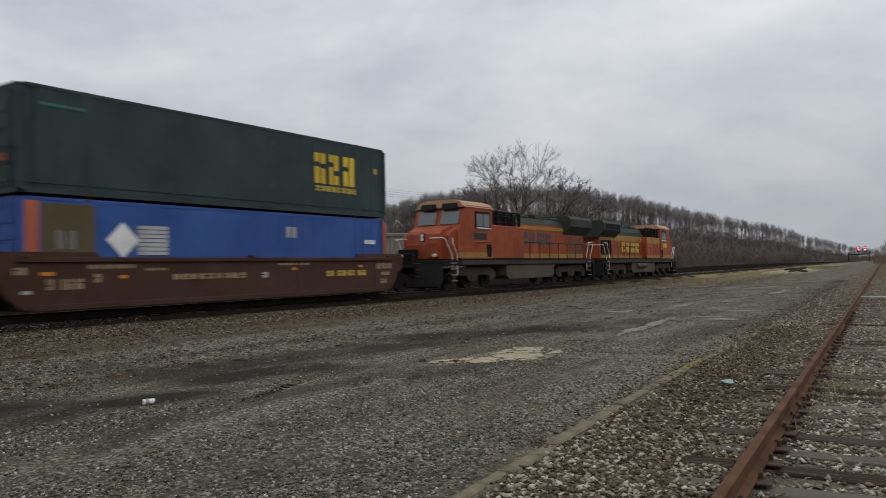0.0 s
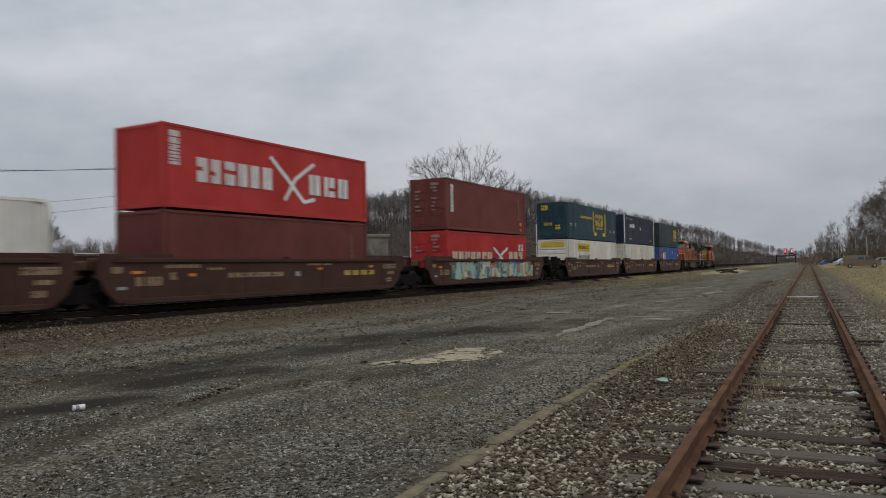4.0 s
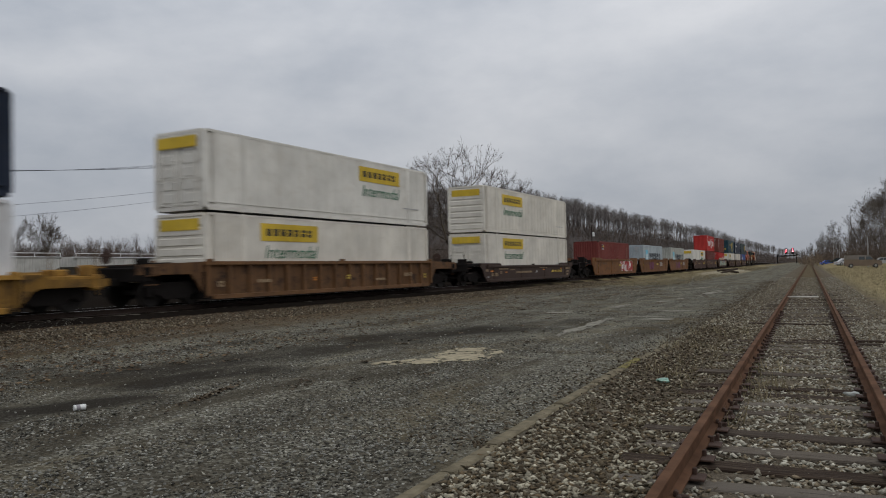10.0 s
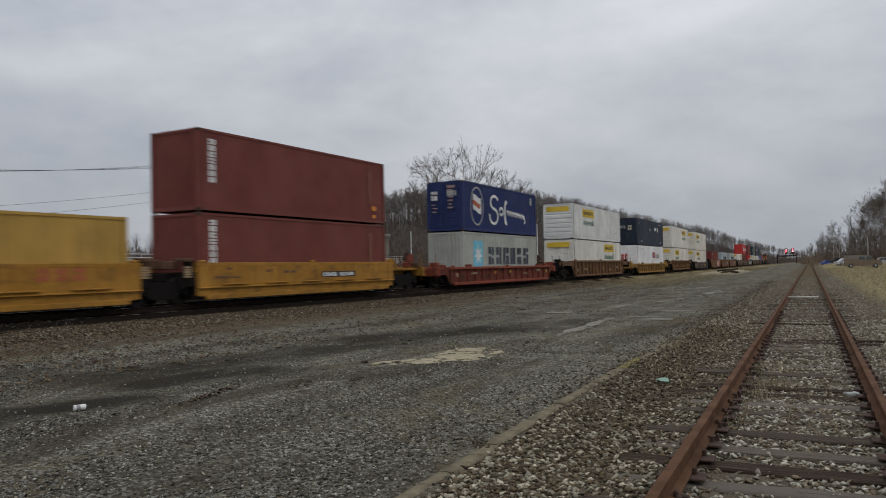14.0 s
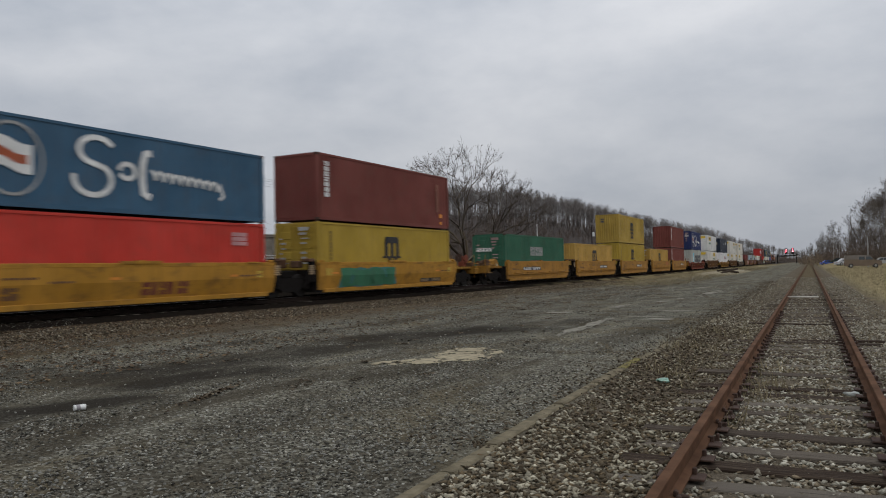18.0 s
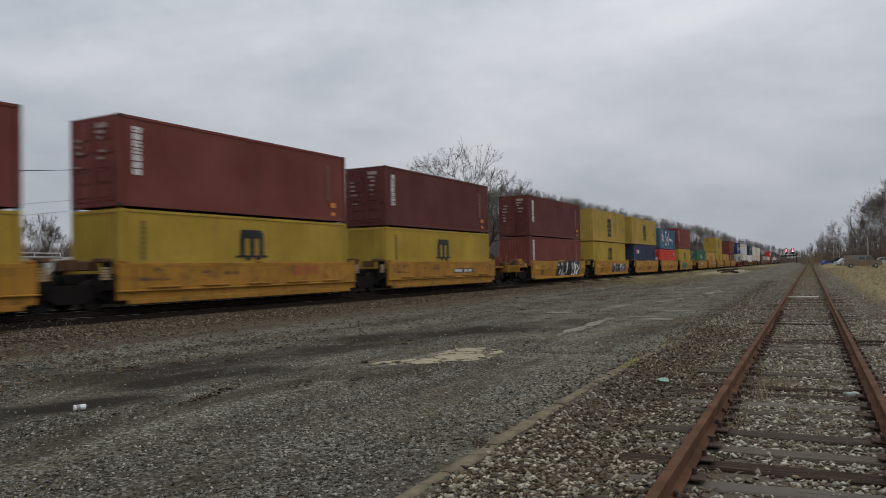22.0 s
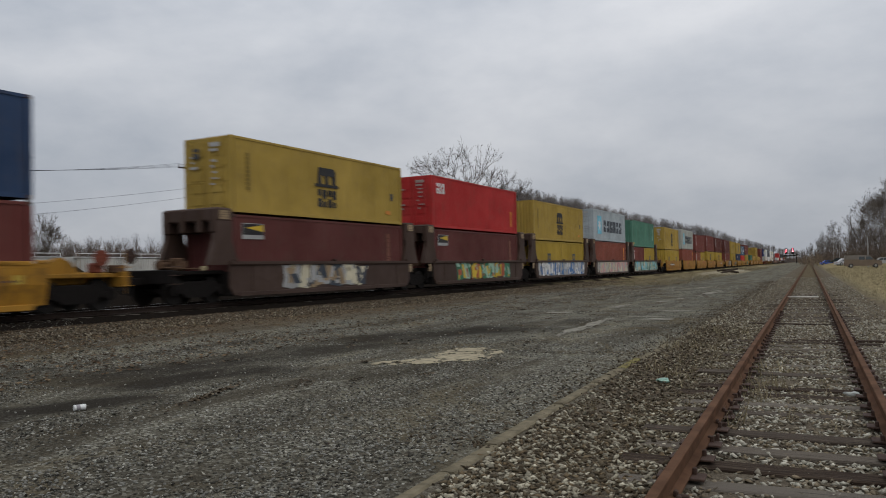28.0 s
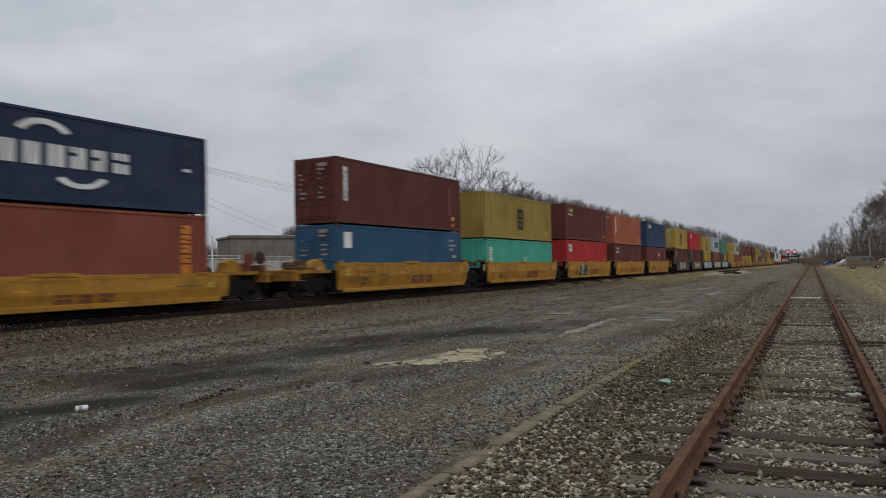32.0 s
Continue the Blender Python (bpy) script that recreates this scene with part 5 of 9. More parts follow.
vehicle("van", "dull brown van with a grey roof beside the lawn", 5.0, 137.2, -88, (0.155, 0.115, 0.080), 5.2, 1.98, True)
vehicle("car", "bright blue sedan parked beyond the lawn", 2.6, 236, -78, (0.04, 0.10, 0.42), 4.3, 1.45)
vehicle("car", "dark sedan parked beyond the lawn", 4.7, 214, -95, (0.02, 0.035, 0.034), 4.3, 1.4)
vehicle("car", "silver sedan parked behind the van", 4.6, 170, -70, (0.42, 0.43, 0.44), 4.4, 1.45)
vehicle("car", "white sedan parked beside the van", 10.9, 168, -92, (0.36, 0.36, 0.35), 4.4, 1.45)
vehicle("car", "grey sedan parked behind the van", 7.9, 176, -95, (0.22, 0.23, 0.24), 4.4, 1.45)

# ---- litter and rubble on the lot ----
t = thing("drink_can", "crushed white drink can on the gravel", "can", m=pose(-7.61, 6.0, ground_z(-7.61, 6.0) + 0.035, 0, 0, 62))
part("body", Solid().tube((-0.07, 0, 0), (-0.02, 0.004, 0.004), 0.034, 0.030, 14).tube((-0.02, 0.004, 0.004), (0.055, 0, 0), 0.030, 0.034, 14), M_WHITE, t)
part("band", Solid().tube((-0.045, 0, 0.001), (-0.005, 0.003, 0.003), 0.0345, 0.0325, 14), paint((0.30, 0.28, 0.29), 0.1), t)
part("lid", Solid().tube((0.055, 0, 0), (0.064, 0, 0), 0.033, 0.026, 14), M_ROD, t)
t = thing("green_wrapper", "crumpled pale green plastic wrapper on the stones", "litter", m=pose(-1.8, 10.37, ground_z(-1.8, 10.37) + 0.05, 0, 0, 20))
bm = bmesh.new()
bmesh.ops.create_icosphere(bm, subdivisions=2, radius=0.10)
for vert in bm.verts:
    vert.co = Vector((vert.co.x * 0.95, vert.co.y * 0.55, vert.co.z * 0.35)) * (1 + 0.55 * noise.noise(vert.co * 14))
part("foil", bm, plain("green_plastic", (0.27, 0.43, 0.35), 0.4, 0, 0.15), t)
t = thing("paper_scrap", "crumpled white paper scrap between the rails", "litter", m=pose(0.42, 10.15, ground_z(0.42, 10.15) + 0.035, 0, 0, 70))
bm = bmesh.new()
bmesh.ops.create_icosphere(bm, subdivisions=2, radius=0.085)
for vert in bm.verts:
    vert.co = Vector((vert.co.x * 0.6, vert.co.y * 1.1, vert.co.z * 0.4)) * (1 + 0.6 * noise.noise(vert.co * 17))
part("paper", bm, plain("grubby_white_paper", (0.42, 0.43, 0.40), 0.8, 0, 0.2), t)
t = thing("pale_board", "pale weathered plank lying across the side track", "plank", m=pose(-0.37, 35.5, -0.165, 0, 0, -2))
part("plank", Solid().soft(-0.62, 0.66, -0.14, 0.16, 0.0, 0.05, 0.01), plain("bleached_wood", (0.50, 0.475, 0.42), 0.85, 0, 0.2, 5.0, 0.3), t)

rng = random.Random(14)
t = thing("rubble_heap", "low heap of straw, earth and dark timbers beside the lot", "heap", m=pose(-11.5, 122, ground_z(-11.5, 122)))
bm = bmesh.new()
bmesh.ops.create_grid(bm, x_segments=30, y_segments=60, size=1.0)
for vert in bm.verts:
    x, y = vert.co.x, vert.co.y
    k = max(0.0, 1 - x * x) * max(0.0, 1 - y * y)
    vert.co = Vector((x * 3.2, y * 26, 0.55 * k * (0.6 + 0.8 * abs(noise.noise((x * 2, y * 6, 4)))) - 0.1))
part("earth", bm, plain("straw_and_earth", (0.25, 0.212, 0.135), 0.95, 0, 0.4, 1.2, 0.5), t)
for i in range(5):
    y = -14 + 1.6 * i + rng.uniform(-0.6, 0.6)
    part("timber", Solid().soft(-0.14, 0.14, -1.5, 1.5, -0.12, 0.12, 0.02), M_TIE, t, m=pose(1.4 + rng.uniform(-0.8, 0.9), y, 0.30 + rng.uniform(-0.15, 0.2), rng.uniform(-12, 12), rng.uniform(-8, 8), rng.uniform(-80, 80)))


# dry grass tufts
def tufts(count, place, size, seed):
    rg = np.random.default_rng(seed)
    x, y = place(rg, count)
    z = np.array([ground_z(a, b) for a, b in zip(x, y)])
    k = 7
    a = rg.uniform(0, 6.283, (count, k))
    hgt = rg.uniform(size[0], size[1], (count, k))
    bend = rg.uniform(0.2, 0.9, (count, k)) * hgt
    bx, by = x[:, None] + rg.normal(0, size[1] * 0.25, (count, k)), y[:, None] + rg.normal(0, size[1] * 0.25, (count, k))
    w = 0.022 * size[1] + 0.001
    p = np.empty((count, k, 3, 3))
    p[:, :, 0] = np.stack([bx - np.sin(a) * w, by + np.cos(a) * w, np.broadcast_to(z[:, None], a.shape)], -1)
    p[:, :, 1] = np.stack([bx + np.sin(a) * w, by - np.cos(a) * w, np.broadcast_to(z[:, None], a.shape)], -1)
    p[:, :, 2] = np.stack([bx + np.cos(a) * bend, by + np.sin(a) * bend, z[:, None] + hgt], -1)
    return p.reshape(-1, 3), np.arange(count * k * 3).reshape(-1, 3)


M_STRAW = island("dry_grass", ((0.0, (0.12, 0.098, 0.055)), (0.5, (0.24, 0.20, 0.12)), (1.0, (0.40, 0.345, 0.22))), 0.9, 3.0)
for n, place, size, seed, label in (
        (620, lambda g, n: (SIDE_X + g.uniform(-2.2, 2.0, n), 7 + 50 * g.random(n) ** 1.3), (0.03, 0.12), 1, "sparse dry weeds between the stones"),
        (5, lambda g, n: (SIDE_X - 0.30 + g.normal(0, 0.25, n), g.choice((10.4, 11.0, 11.8), n) + g.normal(0, 0.3, n)), (0.10, 0.32), 15, "tall dry weed stalks beside a rusty rail"),
        (1, lambda g, n: (SIDE_X - 0.56 + g.normal(0, 0.04, n), 7.75 + g.normal(0, 0.25, n)), (0.12, 0.38), 16, "thin dry stalks against a rusty rail"),
        (60, lambda g, n: (SIDE_X - 0.42 + g.normal(0, 0.2, n), g.choice((9.6, 10.2, 10.6, 12.6), n) + g.normal(0, 0.35, n)), (0.03, 0.15), 5, "tangled dry weeds beside a rusty rail"),
        (60, lambda g, n: (-2.0 + g.normal(0, 0.35, n), g.choice((11.5, 14.5, 18.0), n) + g.normal(0, 0.6, n)), (0.06, 0.2), 6, "dry brown weeds on the soil beside the edging"),
        (7000, lambda g, n: (2.2 + 11 * g.random(n), 30 + 120 * g.random(n)), (0.05, 0.16), 2, "dry yellowish winter grass"),
        (3500, lambda g, n: (-14.5 + 6 * g.random(n), 55 + 150 * g.random(n)), (0.08, 0.28), 3, "dry straw along the lot's edge"),
        (700, lambda g, n: (np.array([line_x(v) for v in np.linspace(8, 70, n)]) + g.uniform(2.6, 6.5, n), np.linspace(8, 70, n)), (0.03, 0.12), 4, "sparse dry weeds on the bank")):
    v, f = tufts(n, place, size, seed)
    tagged(part("dry_grass", cloud_mesh("dry_grass", v, f), M_STRAW), label, "grass", kind="stuff")

# ---- the train: running gear ----
def wheelset_mesh(r, n=24):
    s = Solid().tube((-0.9, 0, 0), (0.9, 0, 0), 0.085, None, 10)
    for k in (-1, 1):
        a, b = 0.70 * k, 0.83 * k
        s.tube((a, 0, 0), (a - 0.028 * k, 0, 0), r + 0.028, r + 0.02, n)
        s.tube((a, 0, 0), (b, 0, 0), r, r - 0.006, n)
        s.tube((b, 0, 0), (b + 0.02 * k, 0, 0), r * 0.32, r * 0.24, 12)
        s.tube((b + 0.02 * k, 0, 0), (b + 0.14 * k, 0, 0), 0.09, 0.08, 10)
    return s.mesh("wheelset")


WHEEL_R, ENGINE_R = 0.485, 0.533
WHEELSET, ENGINE_WHEELSET = wheelset_mesh(WHEEL_R), wheelset_mesh(ENGINE_R)
SIDEFRAME = Solid().prism([(-1.28, 0.36), (-1.28, 0.66), (-1.0, 0.72), (-0.62, 0.82), (0.62, 0.82), (1.0, 0.72), (1.28, 0.66), (1.28, 0.36), (1.02, 0.30), (0.78, 0.42),
                           (0.52, 0.24), (-0.52, 0.24), (-0.78, 0.42), (-1.02, 0.30)], -0.07, 0.07)
for y in (-0.24, -0.08, 0.08, 0.24):
    SIDEFRAME.tube((0.02, y, 0.30), (0.02, y, 0.66), 0.065, None, 8)
for y in (-0.90, 0.90):
    SIDEFRAME.tube((0.06, y, WHEEL_R), (0.14, y, WHEEL_R), 0.12, 0.10, 10)
SIDEFRAME = SIDEFRAME.mesh("sideframe")
BOLSTER = Solid().soft(-1.05, 1.05, -0.22, 0.22, 0.52, 0.80, 0.03).tube((0, 0, 0.8), (0, 0, 0.95), 0.3, None, 12).mesh("bogie")
COUPLER = Solid().soft(-0.12, 0.12, -0.9, 0.1, 0.72, 0.98, 0.02).soft(-0.2, 0.16, 0.08, 0.34, 0.68, 1.02, 0.04).mesh("coupler")
HOSE = Solid().path([(0.3, 0.0, 0.8), (0.3, 0.2, 0.6), (0.25, 0.45, 0.45)], 0.025).mesh("air_hose")
BRAKE_WHEEL = Solid().tube((0, -0.02, 0), (0, 0.02, 0), 0.28, None, 14).tube((0, 0, 0), (0, -0.2, 0), 0.03).mesh("brake_wheel")
GRAB = Solid().path([(0, 0, 0), (0.06, 0, 0), (0.06, 0.45, 0), (0, 0.45, 0)], 0.014, 5).mesh("grab_iron")
WHEELS = {"front": [], "rear": []}


def bogie(parent, y):
    b = part("bogie", BOLSTER, M_UNDER, parent, "grimy cast-steel freight bogie", pose(0, y, 0))
    for x in (-1.0, 1.0):
        part("sideframe", SIDEFRAME, M_UNDER, b, m=pose(x, 0, 0, 0, 0, 0 if x > 0 else 180))
    for key, dy in (("front", 0.89), ("rear", -0.89)):
        WHEELS[key].append(part("wheelset", WHEELSET, M_WHEEL, b, m=pose(0, dy, WHEEL_R)))


# ---- markings: plain bars and blocks in the colours seen, a few millimetres proud ----
def bars(y0, y1, z0, z1, count, x, seed=0):
    """A line (count > 0) or a column (count < 0) of blocks that stands for writing; 0: one block."""
    rng = random.Random(seed)
    s = Solid()
    if count == 0:
        return s.box(x, x + 0.006, y0, y1, z0, z1)
    n = abs(count)
    for i in range(n):
        a, b = (i + 0.06) / n, (i + 0.90) / n
        if count > 0:
            ya, yb, za, zb = y0 + (y1 - y0) * a, y0 + (y1 - y0) * b, z0, z1
        else:
            ya, yb, za, zb = y0, y1, z1 - (z1 - z0) * b, z1 - (z1 - z0) * a
        if count > 0:
            yb = ya + (yb - ya) * rng.uniform(0.72, 1.0)
        if zb - za > 0.15 and yb - ya > 0.16:
            broken(s, ya, yb, za, zb, x, rng)
        else:
            s.box(x, x + 0.006, ya, yb, za, zb)
    return s


def broken(s, ya, yb, za, zb, x, rng):
    """One block of a large mark: two leaning slabs, one of them notched."""
    w, h = yb - ya, zb - za
    lean, cut, slit = rng.uniform(-0.12, 0.12) * w, ya + w * rng.uniform(0.42, 0.58), 0.12 * w
    for k, (a0, a1, b0, b1) in enumerate(((ya, cut - slit / 2 - lean, ya, cut - slit / 2 + lean), (cut + slit / 2 - lean, yb, cut + slit / 2 + lean, yb))):
        if k == (rng.random() < 0.5):
            s.prism([(a0, za), (a1, za), (b1, zb), (b0, zb)], x, x + 0.006)
        else:
            m, g = rng.uniform(0.3, 0.6), 0.16
            p0, p1, q0, q1 = a0 + (b0 - a0) * m, a1 + (b1 - a1) * m, a0 + (b0 - a0) * (m + g), a1 + (b1 - a1) * (m + g)
            s.prism([(a0, za), (a1, za), (p1, za + h * m), (p0, za + h * m)], x, x + 0.006)
            s.prism([(q0, za + h * (m + g)), (q1, za + h * (m + g)), (b1, zb), (b0, zb)], x, x + 0.006)


def arch(y0, y1, z0, z1, x, lower=True):
    """A square three-legged arch on a foot line, over two notched blocks."""
    s = Solid()
    w, h = y1 - y0, z1 - z0
    m0 = z0 + (0.56 * h if lower else 0.0)
    leg = 0.20 * w
    s.prism([(y0, z1 - 0.16 * h), (y0 + 0.05 * w, z1), (y1 - 0.12 * w, z1), (y1, z1 - 0.1 * h), (y1, z1 - 0.2 * h), (y0, z1 - 0.2 * h)] if lower else [(y0, z1 - 0.3 * h), (y0 + 0.05 * w, z1), (y1 - 0.1 * w, z1), (y1, z1 - 0.15 * h), (y1, z1 - 0.3 * h)], x, x + 0.006)
    top = z1 - (0.19 if lower else 0.29) * h
    for k in (0.0, 0.4, 0.8):
        s.box(x, x + 0.006, y0 + k * w, y0 + k * w + leg, m0, top)
    s.box(x, x + 0.007, y0 - 0.16 * w, y1 + 0.16 * w, m0 - 0.055 * h, m0 + 0.02 * h)
    if lower:
        for k in (0.0, 0.56):
            broken(s, y0 + k * w, y0 + (k + 0.46) * w, z0, z0 + 0.44 * h, x, random.Random(3))
    return s


TEXTS = {}


def word(text, y0, y1, z0, z1, x):
    """A legible word as a thin mesh that fills a field on the near side."""
    if text not in TEXTS:
        cu = bpy.data.curves.new("word", "FONT")
        cu.body, cu.shear, cu.extrude, cu.resolution_u = text, 0.25, 0.01, 2
        ob = bpy.data.objects.new("word", cu)
        me = bpy.data.meshes.new_from_object(ob)
        TEXTS[text] = ([tuple(v.co) for v in me.vertices], [tuple(p.vertices) for p in me.polygons])
        bpy.data.objects.remove(ob)
    v, f = TEXTS[text]
    ax, bx, az, bz = min(p[0] for p in v), max(p[0] for p in v), min(p[1] for p in v), max(p[1] for p in v)
    return Solid().add([(x + 0.003 + 0.3 * p[2], y0 + (y1 - y0) * (p[0] - ax) / (bx - ax), z0 + (z1 - z0) * (p[1] - az) / (bz - az)) for p in v], f)


def star(y, z, r, x, points=7):
    outline = []
    for i in range(points * 2):
        q = math.pi * i / points + math.pi / 2
        k = r if i % 2 == 0 else r * 0.42
        outline.append((y + k * math.cos(q), z + k * math.sin(q)))
    return Solid().prism(outline, x, x + 0.006)


def ribbon(pairs, x, closed=False):
    """A flat band between two edges, given as pairs of points in (y, z)."""
    v = [(d, y, z) for p, q in pairs for d, (y, z) in ((x, p), (x, q), (x + 0.006, q), (x + 0.006, p))]
    n = len(pairs)
    f = [(4 * i + k, 4 * ((i + 1) % n) + k, 4 * ((i + 1) % n) + (k + 1) % 4, 4 * i + (k + 1) % 4) for i in range(n if closed else n - 1) for k in range(4)]
    if not closed:
        f += [(0, 1, 2, 3), (4 * n - 1, 4 * n - 2, 4 * n - 3, 4 * n - 4)]
    return Solid().add(v, f)


def ring(y, z, ry, rz, x, thick=0.18, n=28, start=0.0, end=6.2832):
    closed, k = end - start > 6.28, 1 - thick
    turns = [start + (end - start) * i / n for i in range(n if closed else n + 1)]
    return ribbon([((y + ry * math.cos(a), z + rz * math.sin(a)), (y + k * ry * math.cos(a), z + k * rz * math.sin(a))) for a in turns], x, closed)


def stroke(pts, w, x):
    pairs = []
    for i, (y, z) in enumerate(pts):
        (ya, za), (yb, zb) = pts[max(0, i - 1)], pts[min(len(pts) - 1, i + 1)]
        d = Vector((yb - ya, zb - za)).normalized() * w / 2
        pairs.append(((y - d.y, z + d.x), (y + d.y, z - d.x)))
    return ribbon(pairs, x)


INK = {"white": (0.70, 0.70, 0.68), "yellow": (0.60, 0.41, 0.035), "gold": (0.50, 0.36, 0.06), "black": (0.02, 0.02, 0.022), "green": (0.035, 0.15, 0.08), "red": (0.36, 0.032, 0.032),
       "sky": (0.16, 0.47, 0.60), "slate": (0.045, 0.055, 0.07), "grey": (0.36, 0.36, 0.35), "orange": (0.62, 0.22, 0.03), "purple": (0.13, 0.03, 0.08), "pink": (0.55, 0.28, 0.28),
       "teal": (0.045, 0.15, 0.135), "blue": (0.06, 0.16, 0.36), "brick": (0.36, 0.09, 0.04), "tan": (0.30, 0.215, 0.125), "cream": (0.55, 0.50, 0.36), "mint": (0.30, 0.46, 0.36), "brown": (0.12, 0.06, 0.035), "pale": (0.30, 0.22, 0.20), "olive": (0.095, 0.072, 0.032), "rust": (0.21, 0.085, 0.055), "ochre": (0.22, 0.15, 0.03), "oxblood": (0.16, 0.045, 0.028)}


def ink(key):
    return marking(INK[key])


# ---- containers ----
SHELLS = {}


def shell(length, height, width, style):
    """The meshes of one size of container: body, frame, doors, rods and castings."""
    key = (length, height, width, style)
    if key in SHELLS:
        return SHELLS[key]
    L, H, W = length / 2, height, width / 2
    rail = 0.16
    sheet = Solid()
    pitch, deep = (0.28, 0.034) if style == "iso" else (0.61, 0.012)
    count = int((length - 0.34) / pitch)
    start = -count * pitch / 2
    for s in (1,):
        pts = []
        for i in range(count):
            y = start + i * pitch
            cut = (0.07, 0.07, 0.07, 0.07) if style == "iso" else (0.50, 0.03, 0.05, 0.03)
            pts += [(y, 0.0), (y + cut[0], 0.0), (y + cut[0] + cut[1], 1.0), (y + cut[0] + cut[1] + cut[2], 1.0)]
        pts.append((start + count * pitch, 0.0))
        v = [(s * (W - 0.012 - deep * d), y, z) for y, d in pts for z in (rail, H - 0.10)]
        n = len(pts)
        sheet.add(v, [(2 * i, 2 * i + 2, 2 * i + 3, 2 * i + 1)[::s] for i in range(n - 1)])
    core = Solid().box(-W + 0.06, W - 0.06, -L + 0.05, L - 0.05, 0.10, H - 0.04)
    roof, ridges = Solid(), []
    for i in range(int((length - 0.2) / 0.4)):
        y = -L + 0.1 + 0.4 * i
        ridges += [(y, H - 0.036), (y + 0.05, H - 0.014), (y + 0.2, H - 0.014), (y + 0.25, H - 0.036)]
    ridges.append((L - 0.05, H - 0.036))
    roof.add([(x, y, z) for y, z in ridges for x in (-W + 0.07, W - 0.07)], [(2 * i, 2 * i + 1, 2 * i + 3, 2 * i + 2) for i in range(len(ridges) - 1)])
    end = Solid()
    step = (width - 0.32) / 9
    outline = [(-W + 0.16, L - 0.07)]
    for i in range(9):
        x = -W + 0.16 + i * step
        outline += [(x + 0.03, L - 0.05), (x + 0.07, L - 0.014), (x + step - 0.07, L - 0.014), (x + step - 0.03, L - 0.05)]
    outline.append((W - 0.16, L - 0.07))
    end.add([(x, y, z) for x, y in outline for z in (0.16, H - 0.10)], [(2 * i, 2 * i + 2, 2 * i + 3, 2 * i + 1) for i in range(len(outline) - 1)])
    if style == "dom":
        # the nose of a domestic box has level ribs
        end, step, outline = Solid(), (H - 0.30) / 7, [(0.16, L - 0.07)]
        for i in range(7):
            z = 0.17 + i * step
            outline += [(z + 0.03, L - 0.06), (z + 0.07, L - 0.006), (z + step - 0.07, L - 0.006), (z + step - 0.03, L - 0.06)]
        outline.append((H - 0.12, L - 0.07))
        end.add([(x, y, z) for z, y in outline for x in (-W + 0.16, W - 0.16)], [(2 * i, 2 * i + 2, 2 * i + 3, 2 * i + 1) for i in range(len(outline) - 1)])
    fr = Solid()
    for sx in (-1, 1):
        for sy in (-1, 1):
            x, y = sx * W, sy * L
            fr.box(min(x, x - sx * 0.16), max(x, x - sx * 0.16), min(y, y - sy * 0.17), max(y, y - sy * 0.17), 0.118, H - 0.118)
        fr.box(min(sx * W, sx * (W - 0.07)), max(sx * W, sx * (W - 0.07)), -L + 0.17, L - 0.17, 0.02, rail)
        fr.box(min(sx * W, sx * (W - 0.07)), max(sx * W, sx * (W - 0.07)), -L + 0.17, L - 0.17, H - 0.10, H - 0.01)
        if style != "iso":
            for y in (-6.09, 6.09):
                fr.box(min(sx * (W + 0.004), sx * (W - 0.05)), max(sx * (W + 0.004), sx * (W - 0.05)), y - 0.14, y + 0.14, 0.16, H - 0.1)
            fr.box(min(sx * (W + 0.01), sx * (W - 0.05)), max(sx * (W + 0.01), sx * (W - 0.05)), -L + 0.2, L - 0.2, 0.30, 0.335)
    for sy in (-1, 1):
        y0, y1 = sorted((sy * L, sy * (L - 0.10)))
        fr.box(-W + 0.16, W - 0.16, y0, y1, 0.02, 0.17).box(-W + 0.16, W - 0.16, y0, y1, H - 0.12, H - 0.01)
    door = Solid().soft(0.012, W - 0.17, -0.03, 0.02, 0.18, H - 0.13, 0.012)
    for i in range(5):
        z = 0.32 + i * (H - 0.6) / 5
        door.soft(0.14, W - 0.30, -0.055, -0.029, z, z + (H - 0.6) / 5 - 0.13, 0.012)
    for i in range(4):
        z = 0.35 + i * (H - 0.8) / 3
        door.box(W - 0.20, W - 0.10, -0.05, 0.0, z, z + 0.1)
    rod = Solid().tube((0, -0.075, 0.10), (0, -0.075, H - 0.08), 0.019, None, 6)
    for z in (0.22, H * 0.35, H * 0.62, H - 0.25):
        rod.soft(-0.05, 0.05, -0.10, -0.03, z, z + 0.05, 0.008)
    rod.soft(-0.02, 0.36, -0.11, -0.085, H * 0.40, H * 0.40 + 0.04, 0.008)
    cast = Solid().soft(-0.09, 0.09, -0.09, 0.09, -0.06, 0.06, 0.012)
    SHELLS[key] = {"side_wall": sheet.mesh("side_wall"), "roof": roof.mesh("roof"), "inner_box": core.mesh("inner_box"), "front_wall": end.mesh("front_wall"), "frame": fr.mesh("frame"), "door": door.mesh("door"), "lock_rod": rod.mesh("lock_rod"), "corner_casting": cast.mesh("corner_casting")}
    return SHELLS[key]


# name: colour, style, words for the label, marks on the long side [(kind, y0, y1, z0, z1, ink, count)] with y from the rear end and z as a share of the height
def jb(at):
    return [("b", at, at + 3.6, 0.66, 0.90, "yellow", 0), ("t", at + 0.3, at + 3.3, 0.73, 0.83, "black", 7), ("x", at + 0.25, at + 3.6, 0.42, 0.60, "green", 1),
            ("t", 13.6, 15.2, 0.28, 0.30, "grey", 6)]


